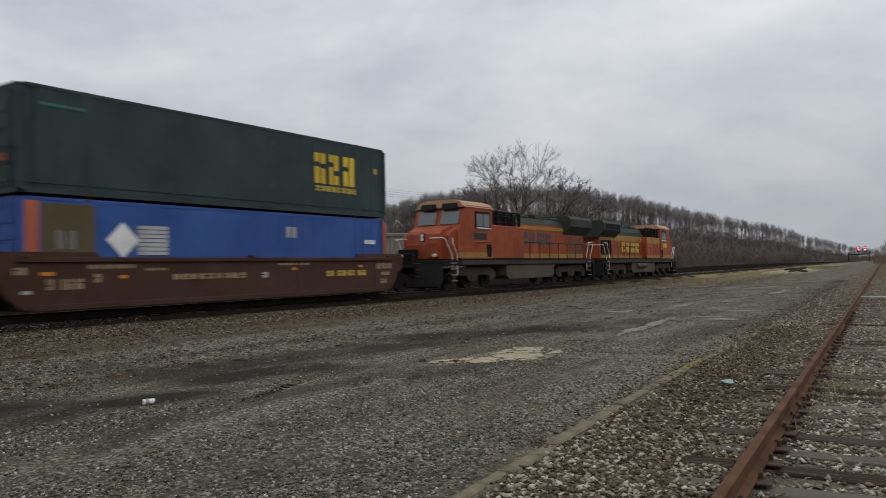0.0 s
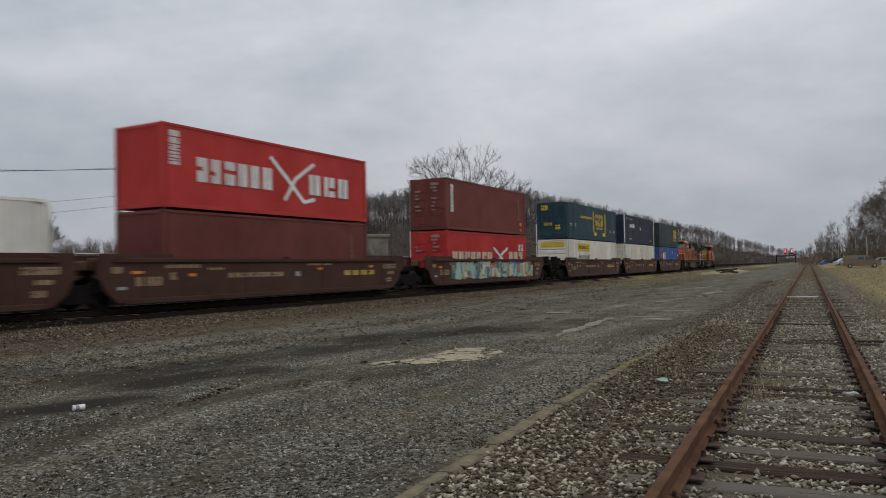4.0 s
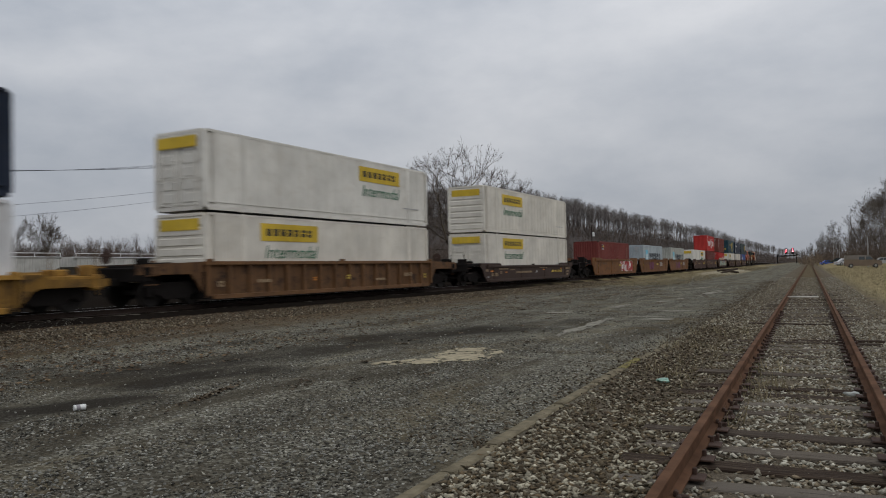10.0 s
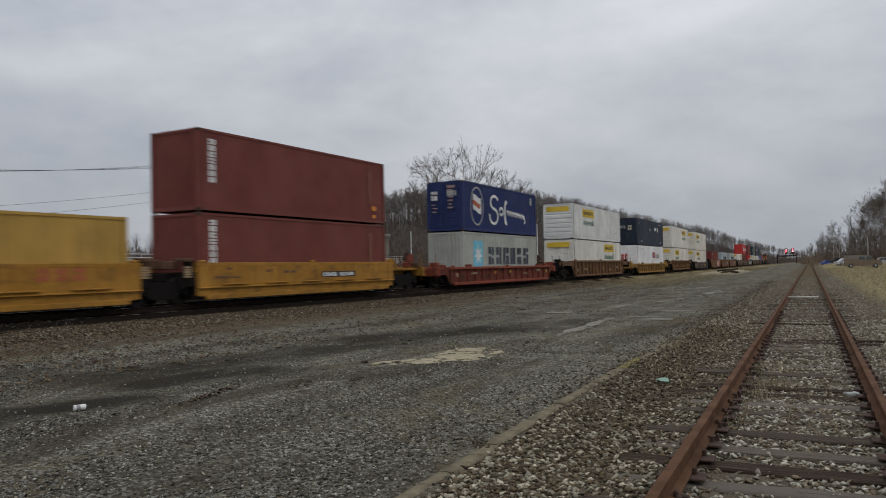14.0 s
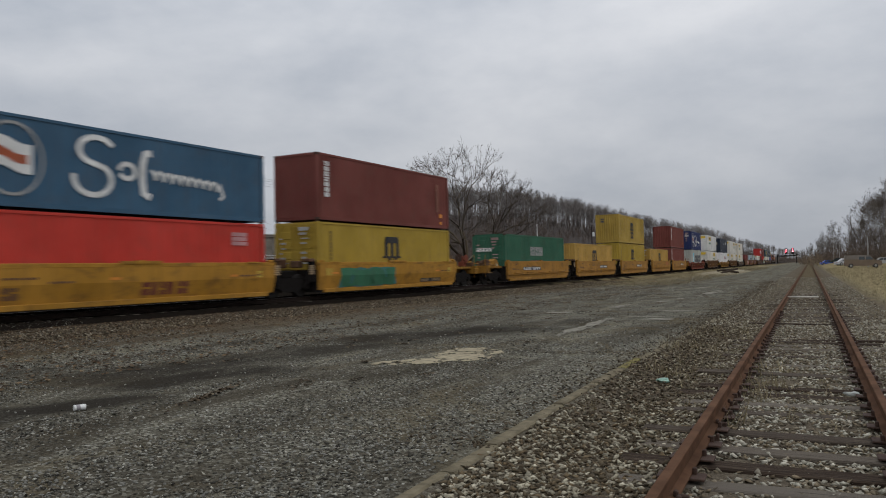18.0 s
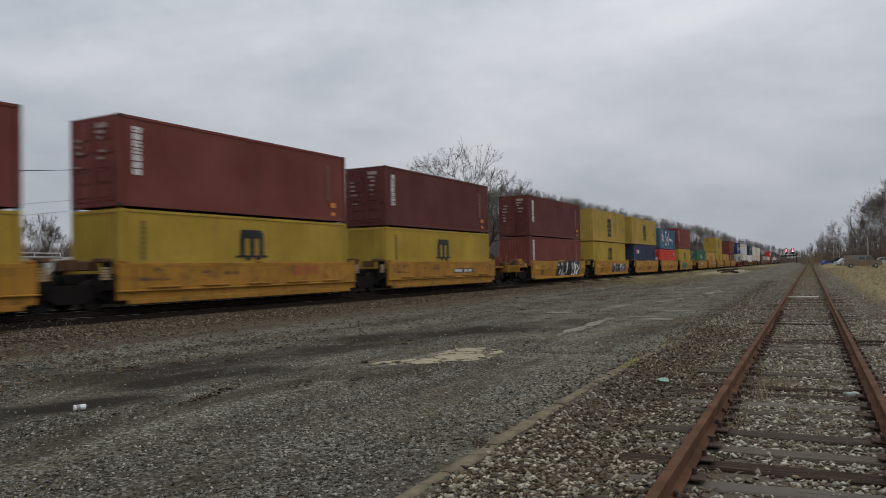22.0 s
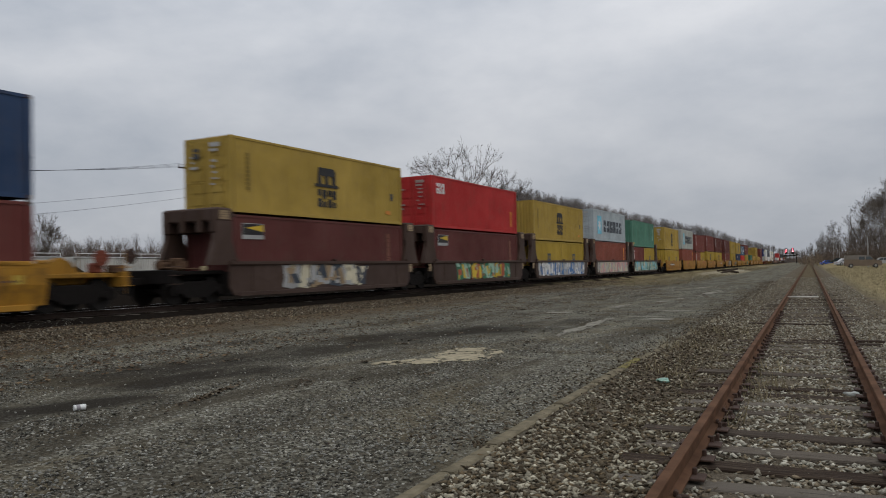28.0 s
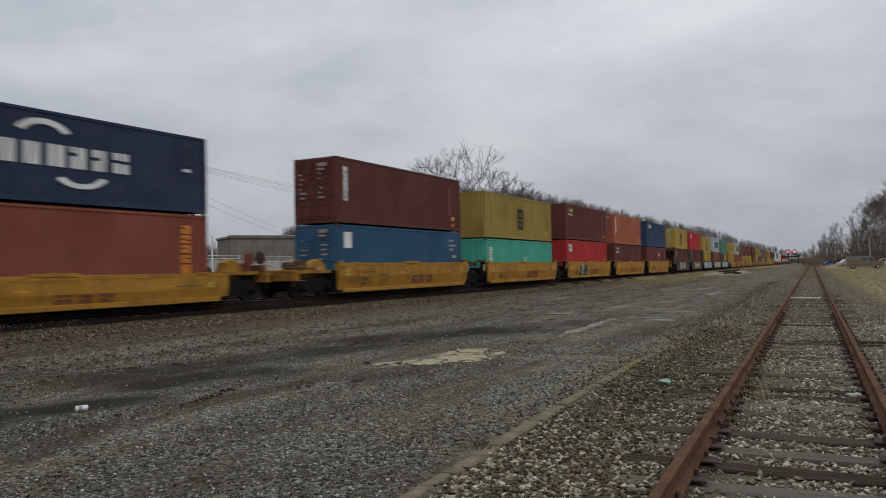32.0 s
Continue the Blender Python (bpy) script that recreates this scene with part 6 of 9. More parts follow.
MSC = [("m", 5.25, 6.55, 0.18, 0.77, "black", 0), ("t", 0.80, 1.0, 0.30, 0.80, "ochre", -9), ("t", 11.1, 11.4, 0.40, 0.52, "slate", 1), ("t", 10.7, 11.1, 0.16, 0.22, "orange", 0)]
MSC_LOW = [("n", 5.35, 6.65, 0.455, 0.80, "black", 0), ("t", 5.62, 5.90, 0.405, 0.435, "black", 0), ("t", 6.18, 6.46, 0.405, 0.435, "black", 0), ("t", 0.80, 1.0, 0.40, 0.85, "ochre", -8)]
MAERSK = [("t", 1.35, 2.75, 0.22, 0.80, "sky", 0), ("s", 2.05, 0, 0.51, 0.62, "white", 0), ("t", 3.5, 10.7, 0.30, 0.68, "slate", 6)]
COLUMN = [("t", 0.52, 0.84, 0.34, 0.88, "white", -7), ("t", 10.7, 11.0, 0.30, 0.82, "rust", -8), ("t", 11.05, 11.4, 0.20, 0.27, "orange", 0), ("t", 11.1, 11.35, 0.08, 0.13, "orange", 0)]
BRANDS = {
    "dark_green": ((0.024, 0.040, 0.042), "dom", "dark green domestic container with a yellow emblem", [("t", 11.5, 14.1, 0.40, 0.80, "yellow", 3), ("t", 11.6, 14.1, 0.30, 0.37, "gold", 8), ("t", 0.6, 2.0, 0.81, 0.84, "teal", 6), ("t", 15.3, 15.6, 0.62, 0.70, "gold", 1)]),
    "dark_teal": ((0.016, 0.050, 0.066), "dom", "dark teal domestic container with a bracketed yellow emblem", [("t", 3.9, 7.6, 0.62, 0.68, "gold", 16), ("t", 8.6, 11.2, 0.44, 0.80, "yellow", 3), ("t", 8.8, 11.0, 0.34, 0.41, "gold", 8), ("t", 7.8, 8.1, 0.24, 0.86, "yellow", 0), ("t", 11.8, 12.1, 0.24, 0.86, "yellow", 0), ("t", 8.1, 8.9, 0.14, 0.24, "yellow", 0), ("t", 11.0, 11.9, 0.14, 0.24, "yellow", 0), ("t", 0.9, 1.5, 0.35, 0.43, "grey", 1), ("t", 2.2, 2.7, 0.35, 0.43, "grey", 1), ("t", 13.6, 14.2, 0.28, 0.36, "gold", 1), ("t", 15.0, 15.5, 0.28, 0.36, "grey", 1)]),
    "bright_blue": ((0.028, 0.080, 0.27), "dom", "bright blue domestic container with orange posts", [("t", 0.15, 0.55, 0.02, 0.96, "brick", 0), ("t", 0.62, 2.2, 0.08, 0.94, "olive", 0), ("t", 1.0, 1.7, 0.50, 0.68, "grey", 2), ("t", 1.0, 1.7, 0.22, 0.42, "white", 1), ("d", 3.1, 0, 0.60, 0.55, "white", 0), ("t", 3.6, 4.7, 0.44, 0.76, "grey", -7), ("t", 6.6, 9.6, 0.14, 0.34, "red", 5), ("t", 9.7, 14.0, 0.12, 0.34, "white", 9), ("t", 9.9, 10.6, 0.68, 0.82, "grey", 1), ("t", 14.6, 15.3, 0.62, 0.68, "white", 4), ("t", 15.85, 16.1, 0.02, 0.96, "brick", 0)]),
    "streaked_white": ((0.62, 0.585, 0.50), "dom", "white domestic container with brown run-down streaks and a blue post", [("t", 0.02, 0.3, 0.04, 0.96, "blue", 0), ("t", 0.8, 1.1, 0.5, 0.58, "grey", 1), ("t", 8.0, 8.5, 0.75, 0.8, "grey", 3)]),
    "navy": ((0.014, 0.022, 0.041), "dom", "navy blue domestic container with white posts and arrow emblem", [("t", 0.0, 0.40, 0.02, 0.98, "white", 0), ("t", 15.9, 16.14, 0.02, 0.98, "white", 0), ("t", 2.75, 4.4, 0.58, 0.70, "white", 5), ("d", 4.8, 0, 0.64, 0.36, "white", 0), ("d", 8.2, 0, 0.58, 0.2, "white", 0), ("t", 1.2, 1.7, 0.86, 0.92, "grey", 2), ("t", 2.5, 4.1, 0.85, 0.89, "grey", 9), ("t", 2.4, 3.6, 0.14, 0.18, "grey", 9), ("t", 13.4, 14.6, 0.14, 0.18, "grey", 9), ("t", 14.4, 14.8, 0.86, 0.92, "grey", 1)]),
    "navy_plain": ((0.014, 0.022, 0.041), "dom", "navy blue domestic container with a small white arrow emblem", [("t", 10.3, 11.6, 0.62, 0.74, "white", 5), ("d", 12.3, 0, 0.68, 0.36, "white", 0), ("d", 7.6, 0, 0.62, 0.2, "white", 0), ("t", 1.3, 1.7, 0.80, 0.86, "grey", 1), ("t", 2.1, 3.3, 0.12, 0.16, "grey", 8), ("t", 13.5, 14.6, 0.12, 0.16, "grey", 8), ("t", 13.4, 14.6, 0.86, 0.92, "grey", 7)]),
    "white_red": ((0.70, 0.70, 0.70), "dom", "white domestic container with red and grey lettering", [("t", 8.7, 10.6, 0.50, 0.74, "red", 3), ("t", 10.8, 13.1, 0.48, 0.66, "grey", 8), ("t", 2.2, 3.4, 0.84, 0.88, "grey", 8)]),
    "cream_a": ((0.645, 0.607, 0.53), "dom", "cream-white domestic container with a yellow panel near the rear", jb(2.9)),
    "white_a": ((0.60, 0.60, 0.585), "dom", "white domestic container with a yellow panel near the rear", jb(2.9)),
    "cream_b": ((0.65, 0.628, 0.57), "dom", "cream-white domestic container with a yellow panel towards the front", jb(9.7)),
    "crimson_low": ((0.42, 0.030, 0.028), "iso", "red shipping container with white lettering", [("t", 0.6, 6.3, 0.22, 0.58, "cream", 7), ("w", 6.5, 8.8, 0.36, 0.68, "white", 0), ("t", 9.0, 11.6, 0.22, 0.60, "cream", 3), ("t", 10.7, 11.7, 0.62, 0.78, "white", 2)]),
    "crimson": ((0.44, 0.035, 0.030), "iso", "red shipping container with a large white emblem", [("t", 1.5, 5.6, 0.34, 0.64, "white", 6), ("w", 5.4, 8.2, 0.22, 0.80, "white", 0), ("t", 7.8, 10.9, 0.34, 0.64, "white", 3), ("t", 0.3, 0.7, 0.5, 0.92, "white", -5)]),
    "maroon": ((0.155, 0.039, 0.030), "iso", "maroon shipping container with a column of white lettering", COLUMN),
    "maroon_deep": ((0.100, 0.026, 0.021), "iso", "deep maroon shipping container with faded lettering", COLUMN),
    "maroon_plain": ((0.135, 0.034, 0.028), "iso", "plain dark maroon shipping container", [("t", 10.7, 11.0, 0.30, 0.80, "rust", -7), ("t", 11.1, 11.4, 0.14, 0.22, "orange", 0)]),
    "maroon_marked": ((0.135, 0.034, 0.028), "iso", "plain dark maroon shipping container", [("t", 10.7, 11.0, 0.30, 0.80, "rust", -7), ("t", 11.1, 11.4, 0.14, 0.22, "orange", 0), ("t", 6.7, 7.05, 0.63, 0.72, "white", 0), ("t", 7.2, 7.65, 0.60, 0.76, "grey", -2)]),
    "maroon_tile": ((0.1, 0.025, 0.021), "iso", "dark maroon shipping container with a yellow and white plate", [("t", 0.55, 1.75, 0.68, 0.89, "grey", 0), ("c", 0.58, 1.72, 0.735, 0.882, "black", 0), ("p", 0.75, 1.72, 0.78, 0.875, "yellow", 0), ("t", 11.1, 11.4, 0.12, 0.22, "orange", 0), ("t", 10.7, 11.0, 0.3, 0.85, "rust", -7)]),
    "oxide_tile": ((0.165, 0.034, 0.028), "iso", "oxide red shipping container with a yellow and white plate", [("t", 1.1, 1.85, 0.73, 0.89, "grey", 0), ("c", 1.13, 1.82, 0.77, 0.88, "black", 0), ("p", 1.2, 1.82, 0.80, 0.875, "yellow", 0), ("t", 11.0, 11.4, 0.30, 0.42, "orange", 0), ("t", 10.9, 11.3, 0.45, 0.85, "rust", -6)]),
    "mustard": ((0.362, 0.244, 0.046), "iso", "mustard yellow shipping container with a dark square emblem", MSC),
    "amber": ((0.43, 0.262, 0.058), "iso", "amber yellow shipping container with a dark emblem", MSC_LOW),
    "mustard_dull": ((0.300, 0.205, 0.045), "iso", "dull grimy mustard shipping container with a dark square emblem", [("m", 5.4, 6.4, 0.24, 0.72, "black", 0)] + MSC[1:]),
    "mustard_low": ((0.372, 0.252, 0.032), "iso", "mustard yellow shipping container with a dark emblem", MSC_LOW),
    "pale_grey": ((0.375, 0.385, 0.345), "iso", "pale grey shipping container with a sky-blue square and dark lettering", MAERSK),
    "cool_grey": ((0.36, 0.405, 0.425), "iso", "blue-grey shipping container with a sky-blue square and dark lettering", MAERSK),
    "indigo": ((0.012, 0.026, 0.105), "iso", "deep blue shipping container with white script and a ringed flag", [("r", 2.0, 0.95, 0.52, 0.40, "grey", 0), ("q", 1.45, 2.6, 0.40, 0.72, "white", 0), ("q", 1.40, 2.45, 0.505, 0.605, "brick", 0), ("z", 3.8, 11.0, 0.14, 0.86, "white", 0), ("t", 11.0, 11.4, 0.72, 0.9, "grey", -3)]),
    "steel_blue": ((0.042, 0.105, 0.175), "iso", "faded blue shipping container with white script and a ringed flag", [("r", 2.0, 0.95, 0.52, 0.40, "grey", 0), ("q", 1.45, 2.6, 0.40, 0.72, "white", 0), ("q", 1.40, 2.45, 0.505, 0.605, "brick", 0), ("z", 3.8, 11.0, 0.14, 0.86, "white", 0)]),
    "bottle_green": ((0.027, 0.112, 0.066), "iso", "bottle green shipping container with a white lettered panel", [("t", 4.6, 7.2, 0.50, 0.72, "grey", 7), ("t", 4.6, 7.3, 0.34, 0.38, "brick", 10)]),
    "scarlet": ((0.50, 0.040, 0.026), "iso", "scarlet shipping container, faded along its foot", [("t", 10.4, 11.2, 0.66, 0.86, "pink", -3)]),
    "slate_blue": ((0.021, 0.034, 0.074), "iso", "dark blue shipping container with a small red and white mark", [("t", 0.9, 1.5, 0.66, 0.80, "red", 0), ("t", 1.5, 2.6, 0.66, 0.80, "white", 4)]),
    "royal_blue": ((0.021, 0.047, 0.108), "iso", "blue shipping container with a red and white mark", [("t", 0.7, 1.2, 0.74, 0.86, "red", 0), ("t", 1.2, 2.8, 0.74, 0.86, "white", 5)]),
    "sea_green": ((0.072, 0.195, 0.135), "iso", "faded sea green shipping container", [("t", 11.0, 11.4, 0.3, 0.8, "mint", -5), ("t", 0.4, 0.9, 0.08, 0.16, "yellow", 0)]),
    "signal_red": ((0.385, 0.02, 0.019), "iso", "bright red shipping container with a white plate", [("t", 0.5, 1.5, 0.66, 0.86, "white", 3), ("t", 11.0, 11.3, 0.15, 0.5, "orange", -4)]),
    "terracotta": ((0.345, 0.098, 0.051), "iso", "terracotta shipping container with a column of white lettering", COLUMN),
    "turquoise": ((0.055, 0.34, 0.245), "iso", "turquoise shipping container with a white leaping mark", [("t", 0.45, 0.9, 0.3, 0.8, "white", -4), ("t", 6.5, 6.9, 0.42, 0.54, "white", 1), ("t", 6.1, 7.4, 0.28, 0.38, "white", 3)]),
    "azure": ((0.02, 0.08, 0.15), "iso", "azure blue shipping container with a white plate", [("t", 0.5, 1.1, 0.62, 0.88, "white", 0), ("t", 10.7, 11.4, 0.80, 0.84, "grey", 4), ("t", 10.7, 11.6, 0.70, 0.74, "grey", 6), ("t", 10.7, 11.3, 0.62, 0.66, "grey", 4), ("t", 11.1, 11.6, 0.47, 0.53, "grey", 3)]),
    "brick_red": ((0.215, 0.058, 0.036), "iso", "brick red shipping container", [("t", 11.0, 11.4, 0.25, 0.85, "orange", -5)]),
    "midnight": ((0.016, 0.030, 0.066), "iso", "midnight blue container with white lettering and swooshes", [("t", 4.6, 9.0, 0.40, 0.64, "white", 6), ("a", 6.0, 0.95, 0.72, 0.22, "white", 0), ("v", 7.2, 0.95, 0.34, 0.20, "white", 0), ("t", 11.1, 11.4, 0.6, 0.9, "slate", -4), ("t", 11.1, 11.45, 0.52, 0.56, "white", 0)]),
}
END_MARKS = {"dark_green": ((-0.9, 0.2, 0.55, 0.72, "gold", 3), (0.3, 0.9, 0.30, 0.36, "brick", 1)), "dark_teal": ((-0.9, -0.2, 0.78, 0.92, "yellow", 2), (-0.7, 0.1, 0.36, 0.44, "gold", 3), (0.3, 0.8, 0.25, 0.37, "yellow", 1)),
             "navy": ((-0.8, 0.5, 0.52, 0.66, "white", 4),), "navy_plain": ((-0.9, 0.1, 0.62, 0.72, "grey", 4), (0.3, 0.8, 0.55, 0.72, "cream", 1)), "white_red": ((-0.9, 0.3, 0.40, 0.66, "red", 3),),
             "indigo": ((-0.9, -0.4, 0.62, 0.80, "white", 1), (0.2, 0.9, 0.70, 0.80, "grey", 4)), "steel_blue": ((-0.9, -0.3, 0.52, 0.74, "white", 1), (0.1, 0.6, 0.52, 0.74, "white", 1)), "mustard": ((-0.7, -0.3, 0.72, 0.86, "slate", 1),),
             "bottle_green": ((-0.9, 0.3, 0.60, 0.68, "white", 5), (-0.9, 0.5, 0.25, 0.36, "grey", 4)), "scarlet": ((0.2, 0.9, 0.3, 0.6, "white", -4),)}
MARKS = {}


def container(brand, length, height, door, name="container"):
    colour, style, words, marks = BRANDS[brand]
    width = 2.59 if style == "dom" else 2.44
    parts = shell(length, height, width, style)
    coat = paint(colour, 0.32 if style == "iso" else (0.14 if brand != "streaked_white" else 0.5), 0.55, (0.10, 0.075, 0.055) if colour[0] < 0.6 else (0.30, 0.22, 0.13), 0.05)
    size = {16.15: "long", 12.19: "forty-foot", 6.06: "twenty-foot", 13.72: "forty-five-foot"}[length]
    t = thing("shipping_container", f"{size} {words}", "container", "containers on the train")
    L, W = length / 2, width / 2
    for key in ("inner_box", "roof", "frame", "side_wall"):
        part(key, parts[key], coat, t)
    part("side_wall", parts["side_wall"], coat, t, m=pose(0, 0, 0, 0, 0, 180))
    part("front_wall", parts["front_wall"], coat, t, m=pose(0, 0, 0, 0, 0, 0 if door else 180))
    s = -1 if door else 1
    for k, turn in ((1, 0), (-1, 0)):
        d = part("door", parts["door"], coat, t, m=Matrix.Translation((0, s * (L - 0.03), 0)) @ (Matrix.Identity(4) if s < 0 else Matrix.Rotation(math.pi, 4, "Z")) @ Matrix.Diagonal((k, 1, 1, 1)))
        for x in (0.2, W - 0.42):
            part("lock_rod", parts["lock_rod"], coat, d, m=pose(x, 0, 0))
    for x in (-W + 0.09, W - 0.09):
        for y in (-L + 0.09, L - 0.09) if style == "iso" else (-6.09, 6.09):
            for z in (0.06, height - 0.058):
                part("corner_casting", parts["corner_casting"], M_RUST_DARK if colour[0] < 0.3 else coat, t, m=pose(x + (0.002 if x > 0 else -0.002), y, z))
    if length > 7:
        for i, (kind, a, b, z0, z1, col, count) in enumerate(marks):
            mk = (brand, i)
            if mk not in MARKS:
                x = W + 0.003 + (0.004 if kind == "c" or (kind == "t" and i and marks[i - 1][0] == "b") else 0)
                H = height
                if kind == "m" or kind == "n":
                    sh = arch(a - L, b - L, z0 * H, z1 * H, x, kind == "m")
                elif kind == "p":
                    sh = Solid().prism([(a - L, (z0 + z1) / 2 * H), (b - L, z0 * H), (b - L, z1 * H)], x + 0.008, x + 0.014)
                elif kind == "x":
                    sh = word("Intermodal", a - L, b - L, z0 * H, z1 * H, x)
                elif kind in "btc":
                    sh = bars(a - L, b - L, z0 * H, z1 * H, count, x, i + len(brand))
                elif kind == "s":
                    sh = star(a - L, z0 * H, z1, x + 0.004)
                elif kind == "q":
                    # a waving flag or stripe
                    x += 0.004 if col == "brick" else 0.0
                    wave = [(a - L + (b - a) * k / 8, -0.10 * (k - 4) / 4 + 0.05 * math.sin(k * 0.8)) for k in range(9)]
                    sh = ribbon([((y, z0 * H + dz), (y, z1 * H + dz)) for y, dz in wave], x)
                elif kind == "d":
                    sh = Solid().prism([(a - L - z1, z0 * H), (a - L, z0 * H - z1), (a - L + z1, z0 * H), (a - L, z0 * H + z1)], x, x + 0.006)
                elif kind == "r":
                    sh = ring(a - L, z0 * H, b, z1 * H, x, 0.08)
                elif kind == "w":
                    y0, y1, za, zb = a - L, b - L, z0 * H, z1 * H
                    sh = stroke([(y0, zb), (y0 + (y1 - y0) * 0.35, za + (zb - za) * 0.55), (y0 + (y1 - y0) * 0.75, za), (y1, za + (zb - za) * 0.1)], 0.18, x)
                    sh = Solid().add(sh.v, sh.f)
                    st = stroke([(y0 + (y1 - y0) * 0.3, za), (y0 + (y1 - y0) * 0.55, za + (zb - za) * 0.55), (y1, zb)], 0.16, x + 0.001)
                    sh.add(st.v, st.f)
                elif kind in "av":
                    lo, hi = (0.5, 2.7) if kind == "a" else (3.7, 5.9)
                    sh = ring(a - L, z0 * H - (0.1 if kind == "a" else -0.1), b, z1 * H, x, 0.28, 16, lo, hi)
                else:
                    # a flowing swash: one tall double curve, then a run of slanting loops
                    y0, za = a - L, z0 * H
                    tall = [(y0 + 0.9 + 0.62 * math.cos(0.5 + k * 0.30), za + 1.55 + 0.42 * math.sin(0.5 + k * 0.30)) for k in range(13)]
                    tall += [(y0 + 0.75 - 0.66 * math.cos(2.3 + k * 0.30), za + 0.66 + 0.50 * math.sin(2.3 + k * 0.30)) for k in range(15)]
                    sh = stroke(tall, 0.17, x)
                    loop = [(y0 + 2.0 - 0.30 * math.cos(k * 0.45), za + 1.02 + 0.24 * math.sin(k * 0.45)) for k in range(14)]
                    stem = [(y0 + 2.95, za + 1.72), (y0 + 2.72, za + 1.66), (y0 + 2.60, za + 1.30), (y0 + 2.58, za + 0.80), (y0 + 2.64, za + 0.34), (y0 + 2.90, za + 0.22)]
                    run = [(y0 + 2.95 + 0.072 * k + 0.06 * math.sin(k * 1.3), za + 0.98 - 0.004 * k + 0.17 * math.cos(k * 1.3)) for k in range(44)] + [(y0 + 6.2, za + 0.5), (y0 + 6.0, za + 0.36)]
                    for n, (line, w) in enumerate(((loop, 0.16), (stem, 0.24), (run, 0.13))):
                        piece = stroke(line, w, x + 0.001 * (n + 1))
                        sh.add(piece.v, piece.f)
                MARKS[mk] = sh.mesh("lettering")
            part("lettering" if count else "emblem", MARKS[mk], coat if col == "ground" else ink(col), t)
    elif brand.startswith("mustard"):
        plate = part("emblem", Solid().box(W + 0.003, W + 0.009, 2.85 - L, 3.55 - L, 0.42 * height, 0.64 * height), ink("slate"), t, "dark square emblem")
        part("emblem_field", Solid().box(W + 0.010, W + 0.012, 3.0 - L, 3.4 - L, 0.48 * height, 0.58 * height), ink("ochre"), plate)
    else:
        part("lettering", bars(0.5 - L, 0.85 - L, 0.35 * height, 0.85 * height, -5, W + 0.003, 4), ink("white"), t)
    if style == "dom" and brand in ("cream_a", "cream_b", "white_a"):
        # a yellow plate on the door end
        part("plate", Solid().box(-1.0, 1.0, -0.009, 0.0, 0, 0.42).mesh("plate"), ink("yellow"), t, m=pose(0, -L - 0.088 if door else -L - 0.003, height * 0.78))
    for x0, x1, z0, z1, col, count in END_MARKS.get(brand, ()):
        e = bars(x0, x1, z0 * height, z1 * height, count, 0.0, 2)
        part("lettering", e, ink(col), t, m=Matrix.Translation((0, -L - (0.094 if door else 0.004), 0)) @ Matrix.Rotation(-math.pi / 2, 4, "Z"))
    if door and style == "iso":
        rows = Solid()
        rg = random.Random(int(height * 100) + len(brand))
        for x0, x1, z0, z1 in ((0.22, 0.75, 0.42, 0.58), (0.22, 0.62, 0.24, 0.34)):
            rows.box(x0, x1, -0.008, 0, z0, z1)
        for k in range(6):
            for x0 in (0.24, -0.9):
                if rg.random() < 0.75:
                    a = x0 + rg.uniform(0, 0.15)
                    rows.box(a, a + rg.uniform(0.12, 0.42), -0.008, 0, 0.05 - 0.22 * k, 0.05 - 0.22 * k + rg.uniform(0.05, 0.10))
        part("door_label", rows.mesh("door_label"), ink("grey" if sum(colour) > 0.5 else "pale"), t, m=pose(0, -L - 0.092, height * 0.72))
    return t


# ---- well cars ----
CAR_MESH = {}
M_FITTING = paint((0.115, 0.060, 0.034), 0.7, 0.8, (0.04, 0.03, 0.024), 0.15)


CREASE = 0.87                     # height of the crease along the sides of the yellow cars


def bent(s, zc=CREASE, lean=0.217):
    """Lay flat marks on a creased side: below the crease they lean inwards with it."""
    s.v = [(x - max(0.0, zc - z) * lean, y, z) for x, y, z in s.v]
    return s


def clipped(out, zc, above):
    """The part of an outline above or below a level."""
    keep = (lambda p: p[1] >= zc) if above else (lambda p: p[1] <= zc)
    res = []
    for p, q in zip(out, out[1:] + out[:1]):
        if keep(p):
            res.append(p)
        if keep(p) != keep(q):
            k = (zc - p[1]) / (q[1] - p[1])
            res.append((p[0] + (q[0] - p[0]) * k, zc))
    return res


# underside and top of the sides of each make of car, over the rail
DEPTHS = {"mid": (0.20, 1.20), "tall": (0.20, 1.62), "ribbed": (0.20, 1.52), "shallow": (0.14, 1.15), "low": (0.20, 1.47), "sunk": (0.16, 1.13), "bulkhead": (0.25, 1.52)}
LOWS = ("low", "sunk")
DECK_DROP = {"low": 0.13, "sunk": 0.13, "bulkhead": 0.10, "shallow": 0.20}


